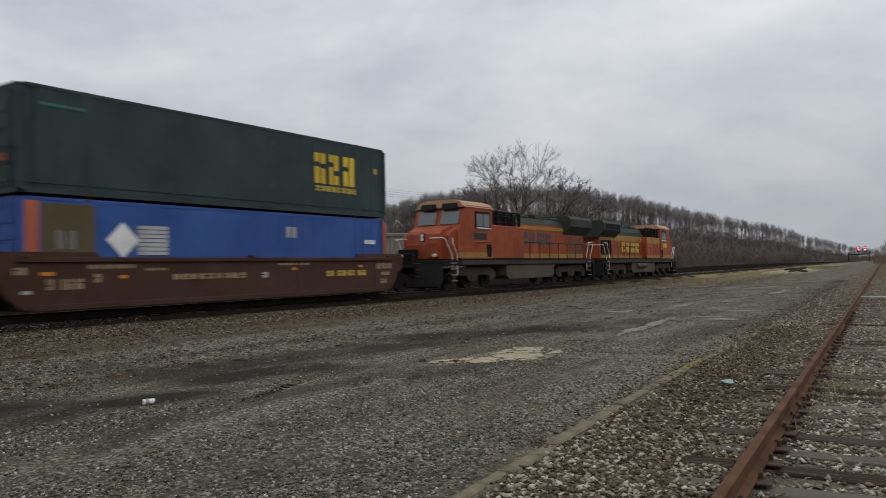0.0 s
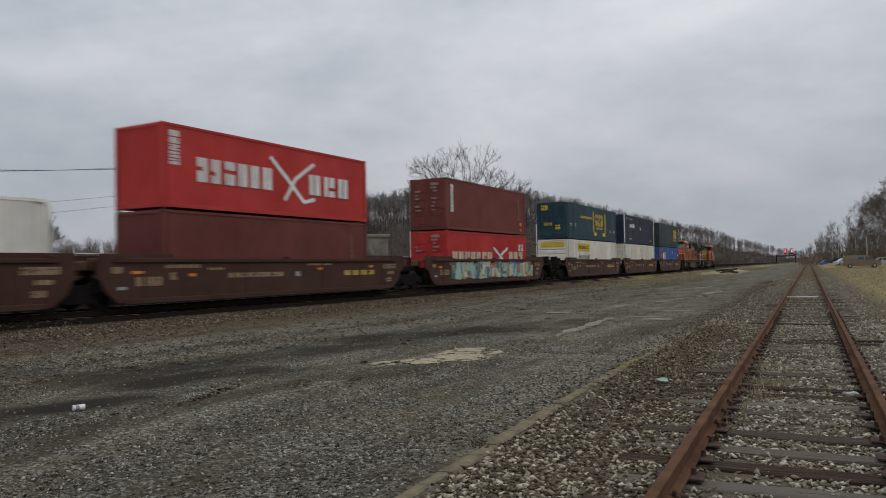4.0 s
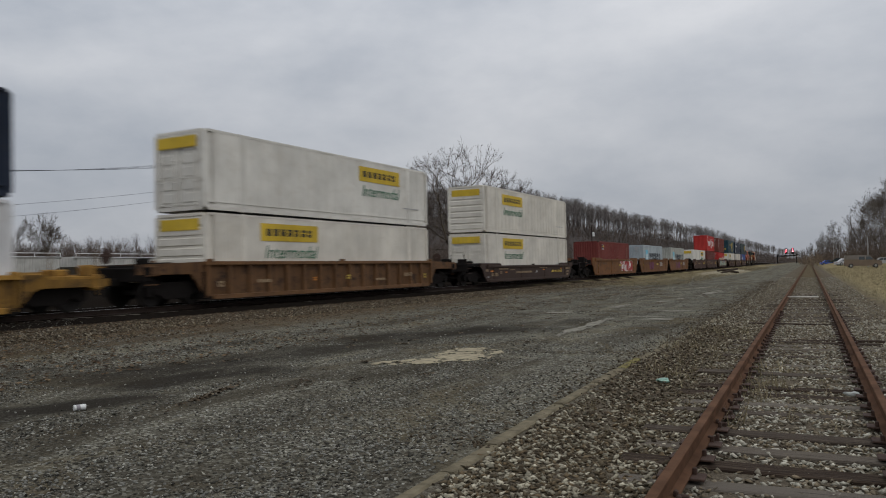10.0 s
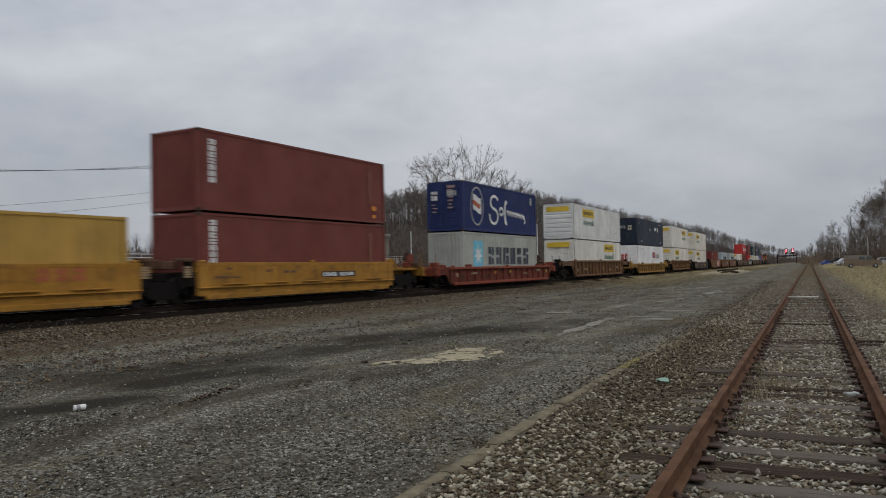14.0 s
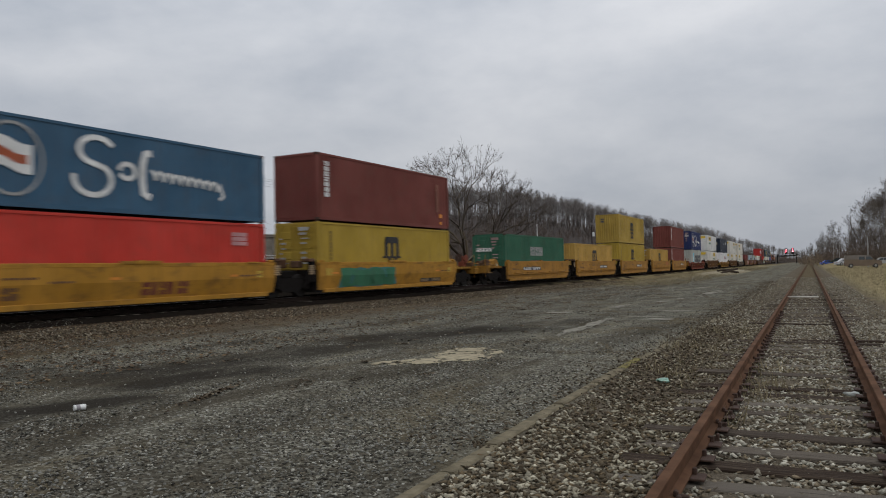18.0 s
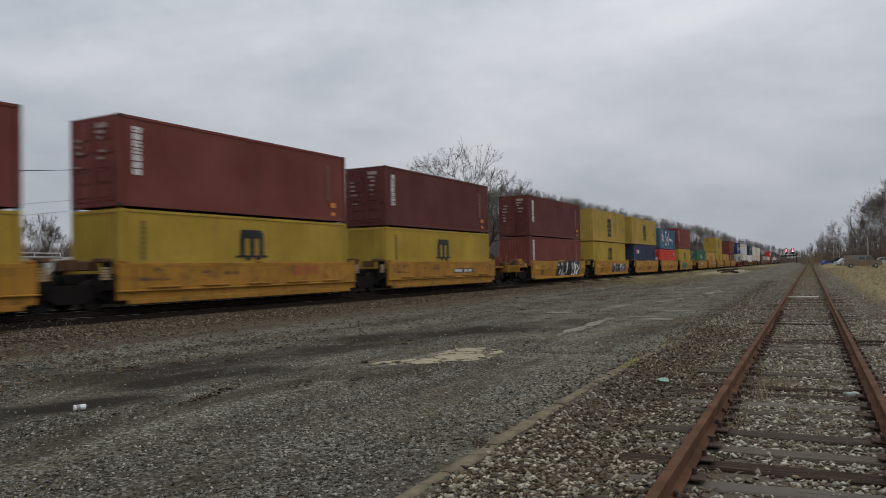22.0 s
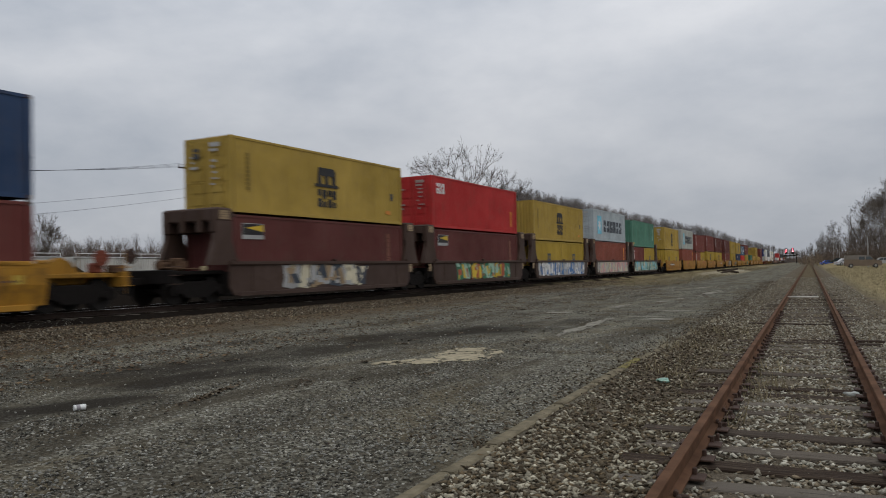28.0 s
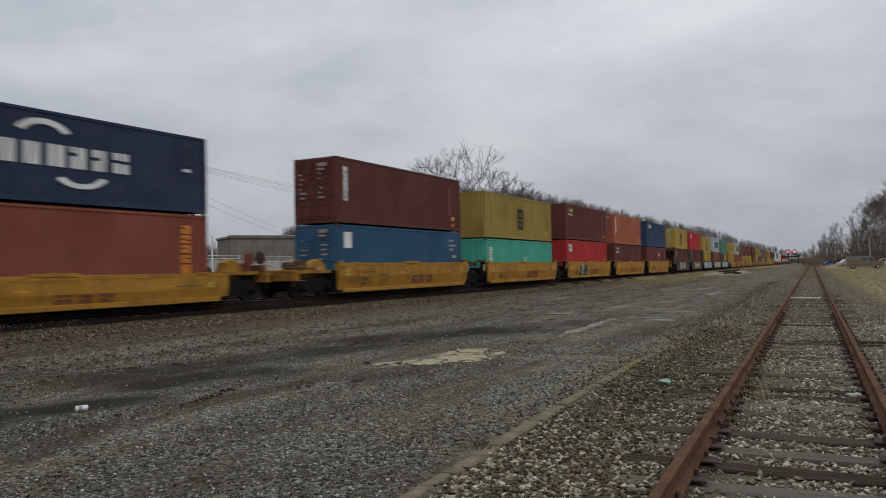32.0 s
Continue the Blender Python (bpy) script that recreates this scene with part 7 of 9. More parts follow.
def side_outline(style, lw, rear, front):
    """The side of a well car in (y, z)."""
    zb, zt = DEPTHS[style]
    if style in ("tall", "mid"):
        ze = zt + 0.16
        front, rear = min(front, lw + 1.13), min(rear, lw + 1.13)
        return [(-lw + 0.2, zb), (lw - 0.2, zb), (lw + 0.25, 0.55), (lw + 0.45, 0.95), (lw + 0.75, 1.1), (front - 0.35, 1.1), (front - 0.35, ze), (lw - 2.35, ze), (lw - 2.5, zt),
                (-lw + 2.5, zt), (-lw + 2.35, ze), (-rear + 0.35, ze), (-rear + 0.35, 1.1), (-lw - 0.75, 1.1), (-lw - 0.45, 0.95), (-lw - 0.25, 0.55)]
    if style == "shallow":
        return [(-lw + 0.1, zb), (lw - 0.1, zb), (lw + 0.3, zb + 0.5), (lw + 0.6, zt - 0.40), (front - 0.5, zt - 0.38), (front - 0.5, zt - 0.15), (lw + 0.9, zt - 0.15), (lw + 0.7, zt), (-lw - 0.7, zt), (-lw - 0.9, zt - 0.15), (-rear + 0.5, zt - 0.15), (-rear + 0.5, zt - 0.38), (-lw - 0.6, zt - 0.40), (-lw - 0.3, zb + 0.5)]
    if style == "ribbed":
        return [(-lw + 0.1, zb), (lw - 0.1, zb), (lw + 0.1, 0.55), (lw + 0.55, 1.08), (front - 0.5, 1.08), (front - 0.5, 1.42), (lw + 0.4, 1.5), (lw, zt), (-lw, zt), (-lw - 0.4, 1.5),
                (-rear + 0.5, 1.42), (-rear + 0.5, 1.08), (-lw - 0.55, 1.08), (-lw - 0.1, 0.55)]
    return [(-lw + 0.25, zb), (-0.9, zb), (-0.45, zb - 0.06), (0.45, zb - 0.06), (0.9, zb), (lw - 0.25, zb), (lw, zb + 0.3), (lw, zt), (-lw, zt), (-lw, zb + 0.3)]


# brake gear on the open decks over the outer bogies, front (1) and rear (-1)
M_ROSE = plain("red_primer_rust", (0.17, 0.052, 0.033), 0.8, 0, 0.4, 9.0, 0.2, gloss=0.1)
M_GEAR_RUST = plain("brown_rusty_gear", (0.105, 0.062, 0.038), 0.85, 0, 0.5, 7.0, 0.3, gloss=0.1)
M_TAG = plain("weathered_cream_tag", (0.36, 0.30, 0.17), 0.8, 0, 0.3)
END_GEAR = {
    1: [("handbrake_housing", Solid().soft(0.55, 0.95, -0.22, 0.16, 1.30, 1.62, 0.05).tube((0.75, 0, 1.6), (0.75, 0.02, 1.95), 0.07, 0.05, 8).mesh("handbrake_housing"), M_ROSE, "red-brown handbrake housing"),
        ("handbrake_wheel", Solid().tube((0.98, -0.02, 1.78), (1.03, -0.02, 1.78), 0.26, None, 16).mesh("handbrake_wheel"), M_ROSE, "red-brown handbrake wheel"),
        ("step_box", Solid().soft(0.7, 1.2, 0.35, 0.75, 1.30, 1.55, 0.03).mesh("step_box"), M_GEAR_RUST, "rusty step box")],
    -1: [("air_reservoir", Solid().tube((0.6, -0.55, 1.50), (0.6, 0.45, 1.50), 0.17, None, 12).mesh("air_reservoir"), M_GEAR_RUST, "rusty brown air reservoir"),
         ("brake_valve", Solid().soft(0.75, 1.05, -0.15, 0.2, 1.30, 1.75, 0.04).soft(0.8, 1.0, 0.2, 0.45, 1.4, 1.6, 0.03).mesh("brake_valve"), M_GEAR_RUST, "rusty brake valve"),
         ("brake_pipe", Solid().tube((1.1, -0.9, 1.42), (1.1, 0.9, 1.36), 0.03, None, 6).tube((0.9, -0.7, 1.66), (0.9, 0.5, 1.62), 0.025, None, 6).mesh("brake_pipe"), M_GEAR_RUST, ""),
         ("tag_plate", Solid().soft(1.30, 1.34, 0.75, 0.98, 1.30, 1.46, 0.008).mesh("tag_plate"), M_TAG, "weathered cream tag plate")]}


def well_car(style, colour, lw, rear, front, rear_joint, front_joint, label, ledges=False):
    """One well: rear and front are the distances from its middle to the joints. A coupled end has a bogie of its own; a jointed rear end carries the shared bogie."""
    t = thing("well_car", label, "well car", "well cars of the train")
    coat = paint(colour, 0.55 if style != "ribbed" else 0.85, 0.6, (0.055, 0.034, 0.022), 0.10, 0.7 if style in ("tall", "mid", "bulkhead") else 0.42)
    key = (style, round(lw, 2), round(rear, 2), round(front, 2), rear_joint, front_joint, ledges)
    if key not in CAR_MESH:
        out = side_outline(style, lw, rear, front)
        zb, zt = DEPTHS[style]
        crease = CREASE - (0.28 if style == "sunk" else 0.0)
        side = Solid().prism(out, *((1.30, 1.35) if style in ('ribbed', 'shallow', 'low', 'sunk') else (1.36, 1.42)))
        chord = Solid().soft(1.33, 1.50, -lw + 0.02, lw - 0.02, zt - 0.13, zt + 0.01, 0.015)
        sill = Solid().soft(1.30, 1.47, -lw + 0.45, lw - 0.45, zb - 0.05, zb + 0.12, 0.015)
        ribs = []
        if style in ("ribbed", "shallow"):
            n = int(2 * lw / 1.05)
            for i in range(n + 1):
                y = -lw + 0.15 + (2 * lw - 0.3) * i / n
                wide = 0.055 if style == "ribbed" or i % 4 else 0.10
                ribs.append(Solid().soft(1.33, 1.49 if style == "ribbed" else 1.45, y - wide, y + wide, zb + 0.1, zt - 0.1, 0.012).mesh('rib'))
            if style == "shallow":
                for y in (-lw + 2.4, lw - 2.4):
                    ribs.append(Solid().soft(1.30, 1.50, y - 0.3, y + 0.3, zt, zt + 0.15, 0.03).mesh('rib'))
        elif ledges:
            # short shelves above a long lip, the strip below it set back, with tabs along its foot
            for i in range(5):
                y = -lw + 0.7 + i * (2 * lw - 1.4) / 5
                ribs.append(Solid().soft(1.47, 1.58, y + 0.5, y + (2 * lw - 1.4) / 5 - 0.5, 0.66, 0.71, 0.012).mesh('ledge'))
            ribs.append(Solid().bar([(1.34, zt - 0.12), (1.495, zt - 0.12), (1.495, 0.61), (1.545, 0.59), (1.545, 0.565), (1.44, 0.55), (1.44, 0.30), (1.34, 0.30)], -lw + 0.05, lw - 0.05).mesh('ledge'))
            for i in range(9):
                y = -lw + 0.9 + i * (2 * lw - 1.8) / 8
                ribs.append(Solid().soft(1.36, 1.45, y - 0.28, y + 0.28, zb - 0.06, 0.31, 0.012).mesh('tab'))
        elif style in LOWS:
            # a creased side: upright above, leaning inwards below
            ribs.append(Solid().bar([(1.34, zt - 0.12), (1.495, zt - 0.12), (1.495, crease), (1.495 - 0.217 * (crease - 0.28), 0.28), (1.34, 0.28)], -lw + 0.05, lw - 0.05).mesh('ledge'))
            for y, wide in ((-lw + 1.2, 0.3), (0.0, 0.8), (lw - 1.3, 0.3)):
                ribs.append(Solid().soft(1.43, 1.53, y - wide, y + wide, zt - 0.03, zt + (0.075 if wide > 0.5 else 0.03), 0.01).mesh('ledge'))
        else:
            for i in range(4):
                y = -lw + 1.2 + i * (2 * lw - 2.4) / 3
                ribs.append(Solid().soft(1.415, 1.45, y - 0.04, y + 0.04, zb + 0.1, zt - 0.12, 0.01).mesh('rib'))
        floor = Solid().box(-1.36, 1.36, -lw + 0.2, lw - 0.2, zb - 0.03, zb + 0.06).box(-1.36, 1.36, -lw - 0.02, -lw + 0.1, zb, 1.15).box(-1.36, 1.36, lw - 0.1, lw + 0.02, zb, 1.15)
        ends = []
        for sgn, half, joint in ((-1, rear, rear_joint), (1, front, front_joint)):
            e = Solid()
            dz = DECK_DROP.get(style, 0.0)
            reach = half - (0.12 if joint else 0.75)
            y0, y1 = sorted((sgn * lw, sgn * reach))
            e.soft(-0.55, 0.55, y0, y1, 0.95 - dz, 1.25 - dz, 0.03)
            wide = 1.32 if style in ("tall", "mid", "ribbed", "shallow") else 1.1
            if not joint:
                e.soft(-wide, wide, y0, y1, 1.16 - dz, 1.30 - dz, 0.02)
                ya, yb = sorted((sgn * (reach - 0.28), sgn * reach))
                e.soft(-1.4, 1.4, ya, yb, 0.85 - dz, 1.34 - dz, 0.03)
                for x in (-1.2, 1.2):
                    e.tube((x, sgn * (reach - 0.05), 0.5), (x, sgn * (reach - 0.05), 1.9), 0.02, None, 5)
                if style in ("tall", "mid", "ribbed", "shallow"):
                    # brake rigging and its stand
                    for x0, x1, d0, d1, z1 in ((0.45, 1.15, 0.95, 1.45, 1.72), (-0.3, 0.3, 1.2, 2.0, 1.62), (0.7, 1.25, 0.15, 0.4, 1.85), (-1.2, -0.6, 0.5, 1.3, 1.66), (0.85, 1.3, 1.75, 2.3, 1.58)):
                        z1 -= 0.0 if style == "tall" else 0.22
                        ya, yb = sorted((sgn * (reach - d0), sgn * (reach - d1)))
                        e.soft(x0, x1, ya, yb, 1.28 - dz, z1 - dz, 0.04)
                if style in LOWS:
                    ya, yb = sorted((sgn * (lw + 0.2), sgn * (lw + 1.25)))
                    e.prism([(ya, 1.3 - dz), (yb, 1.3 - dz), (yb - 0.2, 1.5), ((ya + yb) / 2, 1.66), (ya + 0.15, 1.52)], 0.55, 0.95)
            else:
                ya, yb = sorted((sgn * (lw + 0.02), sgn * (lw + 0.5)))
                tip = 1.60 if style != "bulkhead" else 1.4
                yc, yd = sorted((sgn * (lw + 0.02), sgn * (lw + 0.26)))
                for x in (-1.35, 1.05):
                    e.soft(x, x + 0.3, yc, yd, 0.62, tip, 0.03)
                    e.prism([(ya, 0.55), (yb, 0.75), (yb, 0.95), (ya, 1.15)], x + 0.05, x + 0.22)
                e.soft(-1.0, 1.0, yc, yd, 0.9, 1.15, 0.03)
                for k in range(3):
                    e.tube((1.30, yc, 0.72 + 0.24 * k), (1.30, yd + 0.1, 0.72 + 0.24 * k), 0.018, None, 5)
            ends.append(e.mesh("end_platform"))
        sup = [Solid().soft(1.34, 1.52, y, y + 0.22, zt, zt + 0.10, 0.02).mesh("guide") for y in (-lw + 0.15, -0.1, lw - 0.35)]
        CAR_MESH[key] = [side.mesh("side_panel"), chord.mesh("top_chord"), sill.mesh("side_sill"), ribs, floor.mesh("well_floor"), ends, sup]
    side, chord, sill, ribs, floor, ends, sup = CAR_MESH[key]
    for k, turn in ((1, 1), (-1, -1)):
        m = Matrix.Diagonal((k, 1, 1, 1))
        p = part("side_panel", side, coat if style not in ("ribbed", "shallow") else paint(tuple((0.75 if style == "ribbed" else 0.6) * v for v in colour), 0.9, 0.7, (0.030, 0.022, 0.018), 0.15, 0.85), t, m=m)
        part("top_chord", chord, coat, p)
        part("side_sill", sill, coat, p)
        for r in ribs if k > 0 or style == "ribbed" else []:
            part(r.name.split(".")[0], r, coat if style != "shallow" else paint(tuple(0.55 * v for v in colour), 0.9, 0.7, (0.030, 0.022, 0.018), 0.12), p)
        for r in sup:
            part("guide", r, coat, p)
    part("well_floor", floor, M_UNDER, t)
    for e, sgn, half, joint in ((ends[0], -1, rear, rear_joint), (ends[1], 1, front, front_joint)):
        pl = part("end_platform", e, paint(tuple(0.82 * v for v in colour), 1.2, 0.7, (0.030, 0.023, 0.018), 0.2) if (not joint and style in ("low", "sunk", "shallow")) else M_UNDER, t)
        if not joint:
            bogie(t, sgn * (half - 2.35))
            part("coupler", COUPLER, M_UNDER, t, m=pose(0, sgn * (half - 0.34), 0, 0, 0, 0 if sgn > 0 else 180))
            part("air_hose", HOSE, M_BLACK, t, m=pose(0, sgn * (half - 0.55), 0, 0, 0, 0 if sgn > 0 else 180))
            for z in (0.75, 1.05, 1.35):
                part("grab_iron", GRAB, coat, pl, m=pose(1.41, sgn * (half - 1.0) - 0.22, z))
            if style in ("low", "sunk", "bulkhead"):
                for name, mesh, mat, words in END_GEAR[sgn]:
                    part(name, mesh, mat, pl, words, pose(0, sgn * (half - 1.5), -DECK_DROP[style]))
            if sgn < 0:
                part("brake_wheel", BRAKE_WHEEL, M_RUST_DARK, t, m=pose(-0.7, -(half - 0.9), 1.75))
        else:
            # rusty fittings on top of the joint's post, stencilled bars on its side
            y = sgn * (lw + 0.28)
            for x0, x1, ya, yb, z0, z1 in ((0.86, 1.36, -0.2, 0.22, 1.50, 1.64), (0.3, 0.75, -0.25, 0.15, 1.25, 1.55), (-0.9, -0.2, -0.2, 0.2, 1.25, 1.62)):
                part("end_fitting", Solid().soft(x0, x1, y + ya, y + yb, z0, z1, 0.03), M_FITTING, pl, "rusty brown end fitting")
            part("stencil", bars(y - 0.2, y + 0.12, 0.95, 1.36, -5, 1.354, 2), ink("tan"), pl)
            if sgn < 0:
                bogie(t, -half)
        if style == "bulkhead":
            y = sgn * (lw + 0.22)
            bk = part("bulkhead", Solid().soft(-1.4, 1.4, y - 0.42, y + 0.42, 3.0, 3.52, 0.06), coat, t, "rusty dark brown bulkhead")
            for x in (-1.38, 1.14):
                part("post", Solid().prism([(y - 0.75, 1.4), (y + 0.75, 1.4), (y + 0.42, 2.3), (y + 0.36, 3.1), (y - 0.36, 3.1), (y - 0.42, 2.3)], x, x + 0.24), coat, bk)
            for x in (-1.36, -0.5, 0.4, 1.1):
                part("pad", Solid().soft(x, x + 0.26, y - 0.47, y + 0.47, 2.6, 3.47, 0.03), coat, bk)
            part("bulkhead_plate", bars(y - 0.24, y + 0.24, 3.08, 3.42, -4, 1.405, 3), ink("tan"), bk)
    return t


# where the large mark begins along the side of a car, by its number in the train
LOGO_AT = {16: 2.8, 20: 2.2, 21: 0.0, 22: 0.0, 26: 2.1, 27: 1.5, 28: -3.0, 36: -0.2, 38: 0.2}


def car_marks(t, style, lw, kind, seed):
    """Reporting marks and stencils as plain bars on the near side."""
    rng = random.Random(seed)
    x = 1.424 if style not in LOWS else 1.498
    zc = CREASE - (0.28 if style == "sunk" else 0.0)
    if kind == "brown":
        for y0, y1, z0, z1, n, col in ((-7.4, -6.3, 0.72, 1.02, 4, "tan"), (-8.3, -7.9, 1.15, 1.35, 2, "tan"), (-6.2, -4.6, 1.30, 1.42, 7, "tan"), (-3.3, -0.2, 0.92, 1.10, 9, "tan"), (0.5, 0.9, 0.9, 1.1, 1, "grey"),
                                       (1.3, 3.0, 1.34, 1.42, 6, "tan"), (3.9, 6.5, 0.88, 1.10, 4, "gold"), (7.0, 8.3, 1.15, 1.38, 5, "tan"), (-5.2, -4.8, 1.0, 1.1, 1, "orange"), (2.0, 2.4, 1.15, 1.25, 1, "orange"), (7.4, 7.9, 0.5, 0.7, 2, "tan"),
                                       (-7.6, -7.0, 1.12, 1.22, 1, "orange"), (-6.0, -5.7, 0.9, 1.15, 1, "tan"), (-4.3, -3.5, 1.22, 1.30, 5, "tan"), (5.9, 6.3, 1.22, 1.32, 1, "orange"), (7.5, 8.1, 0.86, 1.0, 3, "tan"), (-8.1, -7.7, 0.62, 0.72, 1, "grey")):
            if style == "mid":
                z0, z1 = z0 * 0.72, z1 * 0.72
            part("stencil", bars(y0, y1, z0, z1, n, x, seed + n), ink(col), t)
    elif kind == "yellow":
        w = lw - 0.4
        marked = seed not in (19, 34)
        if seed == 34:
            part("data_plate", bent(bars(-4.8, -2.3, 0.72, 0.94, 0, x), zc), ink("black"), t, "black data plate")
            for ya, yb in ((-4.7, -3.8), (-3.5, -2.4)):
                part("stencil", bent(bars(ya, yb, 0.76, 0.90, 4, x + 0.005, 3), zc), ink("tan"), t)
            for y in (-5.9, -2.9, 2.9, 5.2):
                part("guide", Solid().soft(1.42, 1.53, y - 0.7, y + 0.7, 1.43, 1.545, 0.012), paint(YELLOW, 0.3, 0.5), t)
        elif not marked:
            part("data_plate", bent(bars(2.35, 4.6, 0.40, 0.60, 0, x), zc), ink("black"), t, "black data plate")
            for ya, yb in ((2.45, 3.25), (3.6, 4.5)):
                part("stencil", bent(bars(ya, yb, 0.435, 0.565, 4, x + 0.005, 3), zc), ink("tan"), t)
        for y0, y1, z0, z1, n, col in ((LOGO_AT.get(seed + 1, 0.0), LOGO_AT.get(seed + 1, 0.0) + 2.2, 0.42 if style == "low" else 0.3, 0.84 if style == "low" else 0.58, 3, "oxblood"), (-w + 0.1, -w + 0.6, 0.9, 1.2, 1, "gold"), (-4.6, -3.5, 1.02, 1.08, 7, "brown"), (-3.2, -2.4, 0.89, 0.95, 5, "brown"), (4.4, 5.6, 0.95, 1.01, 7, "brown"), (w - 0.7, w - 0.3, 0.9, 1.15, 1, "gold"), (-1.2, -0.6, 0.95, 1.03, 1, "orange"), (-5.6, -4.9, 0.95, 1.03, 1, "orange"), (3.9, 4.5, 0.95, 1.03, 1, "orange"), (-4.6, -3.9, 0.45, 0.8, 1, "brown")):
            if col == "oxblood" and not marked:
                continue
            if style == "sunk" and z1 > 0.8:
                z0, z1 = z0 * 0.72, z1 * 0.72
            part("stencil", bent(bars(y0, y1, z0, z1, n, x, seed + n), zc), ink(col), t)
    elif kind == "plate":
        if seed + 1 in LOGO_AT:
            p = LOGO_AT[seed + 1]
            part("stencil", bars(p, p + 1.7, 0.95, 1.34, 3, x, 7), ink("brick"), t)
        else:
            p, w = (-3.6, 3.5) if seed in (18, 28) else (0.6, 2.5)
            part("data_plate", bars(p, p + w, 0.83, 1.07, 0, x), ink("black"), t, "black data plate")
            part("stencil", bars(p + 0.1, p + 0.44 * w, 0.87, 1.03, 4, x + 0.005, 3), ink("white"), t)
            part("stencil", bars(p + 0.52 * w, p + w - 0.1, 0.87, 1.03, 4, x + 0.005, 5), ink("white"), t)
        for q, w, z in ((-5.6, 0.5, 0.9), (-2.9, 0.4, 1.1), (-1.9, 0.9, 1.05), (-5.0, 0.3, 1.2)):
            part("stencil", bars(q, q + w, z, z + 0.1, 2, x, 9), ink("brown"), t)
        part("stencil", bars(-5.4, -4.3, 0.9, 0.96, 7, x, 9), ink("brown"), t)
    elif kind == "orange":
        for y0, y1, z0, z1, n, col in ((-7.2, -6.9, 0.95, 1.1, 1, "gold"), (-5.6, -3.9, 1.15, 1.25, 9, "brown"), (0.6, 2.2, 0.90, 1.20, 0, "brown"), (3.0, 4.8, 0.80, 1.30, 4, "grey"), (4.4, 5.8, 1.2, 1.27, 8, "brown"), (7.2, 7.5, 0.9, 1.05, 1, "gold")):
            part("stencil", bars(y0, y1, z0, z1, n, x, seed + n), ink(col), t)
        part("stencil", bars(0.75, 2.05, 0.95, 1.15, 3, x + 0.008, 2), ink("gold"), t)
    else:
        for y0, y1, z0, z1, n, col in ((5.2, 6.0, 0.75, 0.92, 3, "tan"), (-5.6, -4.8, 0.7, 0.82, 4, "tan"), (0.2, 0.6, 0.72, 0.9, 1, "gold"), (-7.7, -7.3, 0.6, 0.8, 1, "tan"), (2.6, 3.4, 0.6, 0.7, 5, "tan"), (-2.2, -1.9, 0.7, 0.85, 1, "orange"), (7.2, 7.5, 0.62, 0.85, 1, "gold")):
            part("stencil", bars(y0, y1, z0, z1, n, 1.50 if style in ("ribbed", "shallow") else x, seed + n), ink(col), t)


def graffiti(t, y0, y1, z0, z1, palette, seed, edge=None, low=False):
    """Sprayed letters: overlapping wobbly patches of colour, each colour one part."""
    rng = random.Random(seed)
    n = max(4, int((y1 - y0) / 0.85))
    shapes = {c: Solid() for c in (*palette, edge) if c}
    layer = 0

    def blob(col, y, z, ry, rz, x):
        """A slab with broken, uneven corners."""
        lean = rng.uniform(-0.25, 0.25) * ry
        out = []
        for cy, cz in ((-1, -1), (0.1, -1), (1, -1), (1, 0.05), (1, 1), (-0.15, 1), (-1, 1), (-1, -0.1)):
            out.append((y + ry * cy * rng.uniform(0.78, 1.12) + lean * cz, min(z1 + 0.04, max(z0 - 0.03, z + rz * cz * rng.uniform(0.72, 1.08)))))
        patch(col, out, x)

    def patch(col, out, x):
        if not low:
            shapes[col].prism(out, x, x + 0.004)
            return
        for above in (True, False):
            piece = clipped(out, CREASE, above)
            if len(piece) > 2:
                s = bent(Solid().prism(piece, x + 0.074, x + 0.078))
                shapes[col].add(s.v, s.f)

    for i in range(n):
        y = y0 + (y1 - y0) * (i + 0.5) / n
        w = (y1 - y0) / n
        x = 1.426 + 0.0007 * i
        if edge:
            blob(edge, y, (z0 + z1) / 2, w * 0.72, (z1 - z0) * 0.58, x)
        blob(palette[i % len(palette)] if palette[i % len(palette)] != edge else palette[0], y + rng.uniform(-0.1, 0.1), (z0 + z1) / 2, w * 0.55, (z1 - z0) * 0.50, x + 0.006)
        # strokes of the letters, leaning this way and that
        for _ in range(7):
            a, lean, h = y + rng.uniform(-0.55, 0.35) * w, rng.uniform(-0.3, 0.3), rng.uniform(0.15, 0.8)
            b, wide = z0 + (z1 - z0) * rng.uniform(0.0, 1 - h), w * rng.uniform(0.12, 0.5)
            patch(rng.choice(palette), [(a, b), (a + wide, b), (a + wide * rng.uniform(0.6, 1.3) + lean, b + (z1 - z0) * h), (a + lean, b + (z1 - z0) * h * rng.uniform(0.85, 1.0))], x + 0.012 + 0.001 * layer)
            layer = (layer + 1) % 5
    for col, s in shapes.items():
        if s.v:
            tagged(part("graffiti", s, ink(col), t, "sprayed graffiti"), kind="stuff")


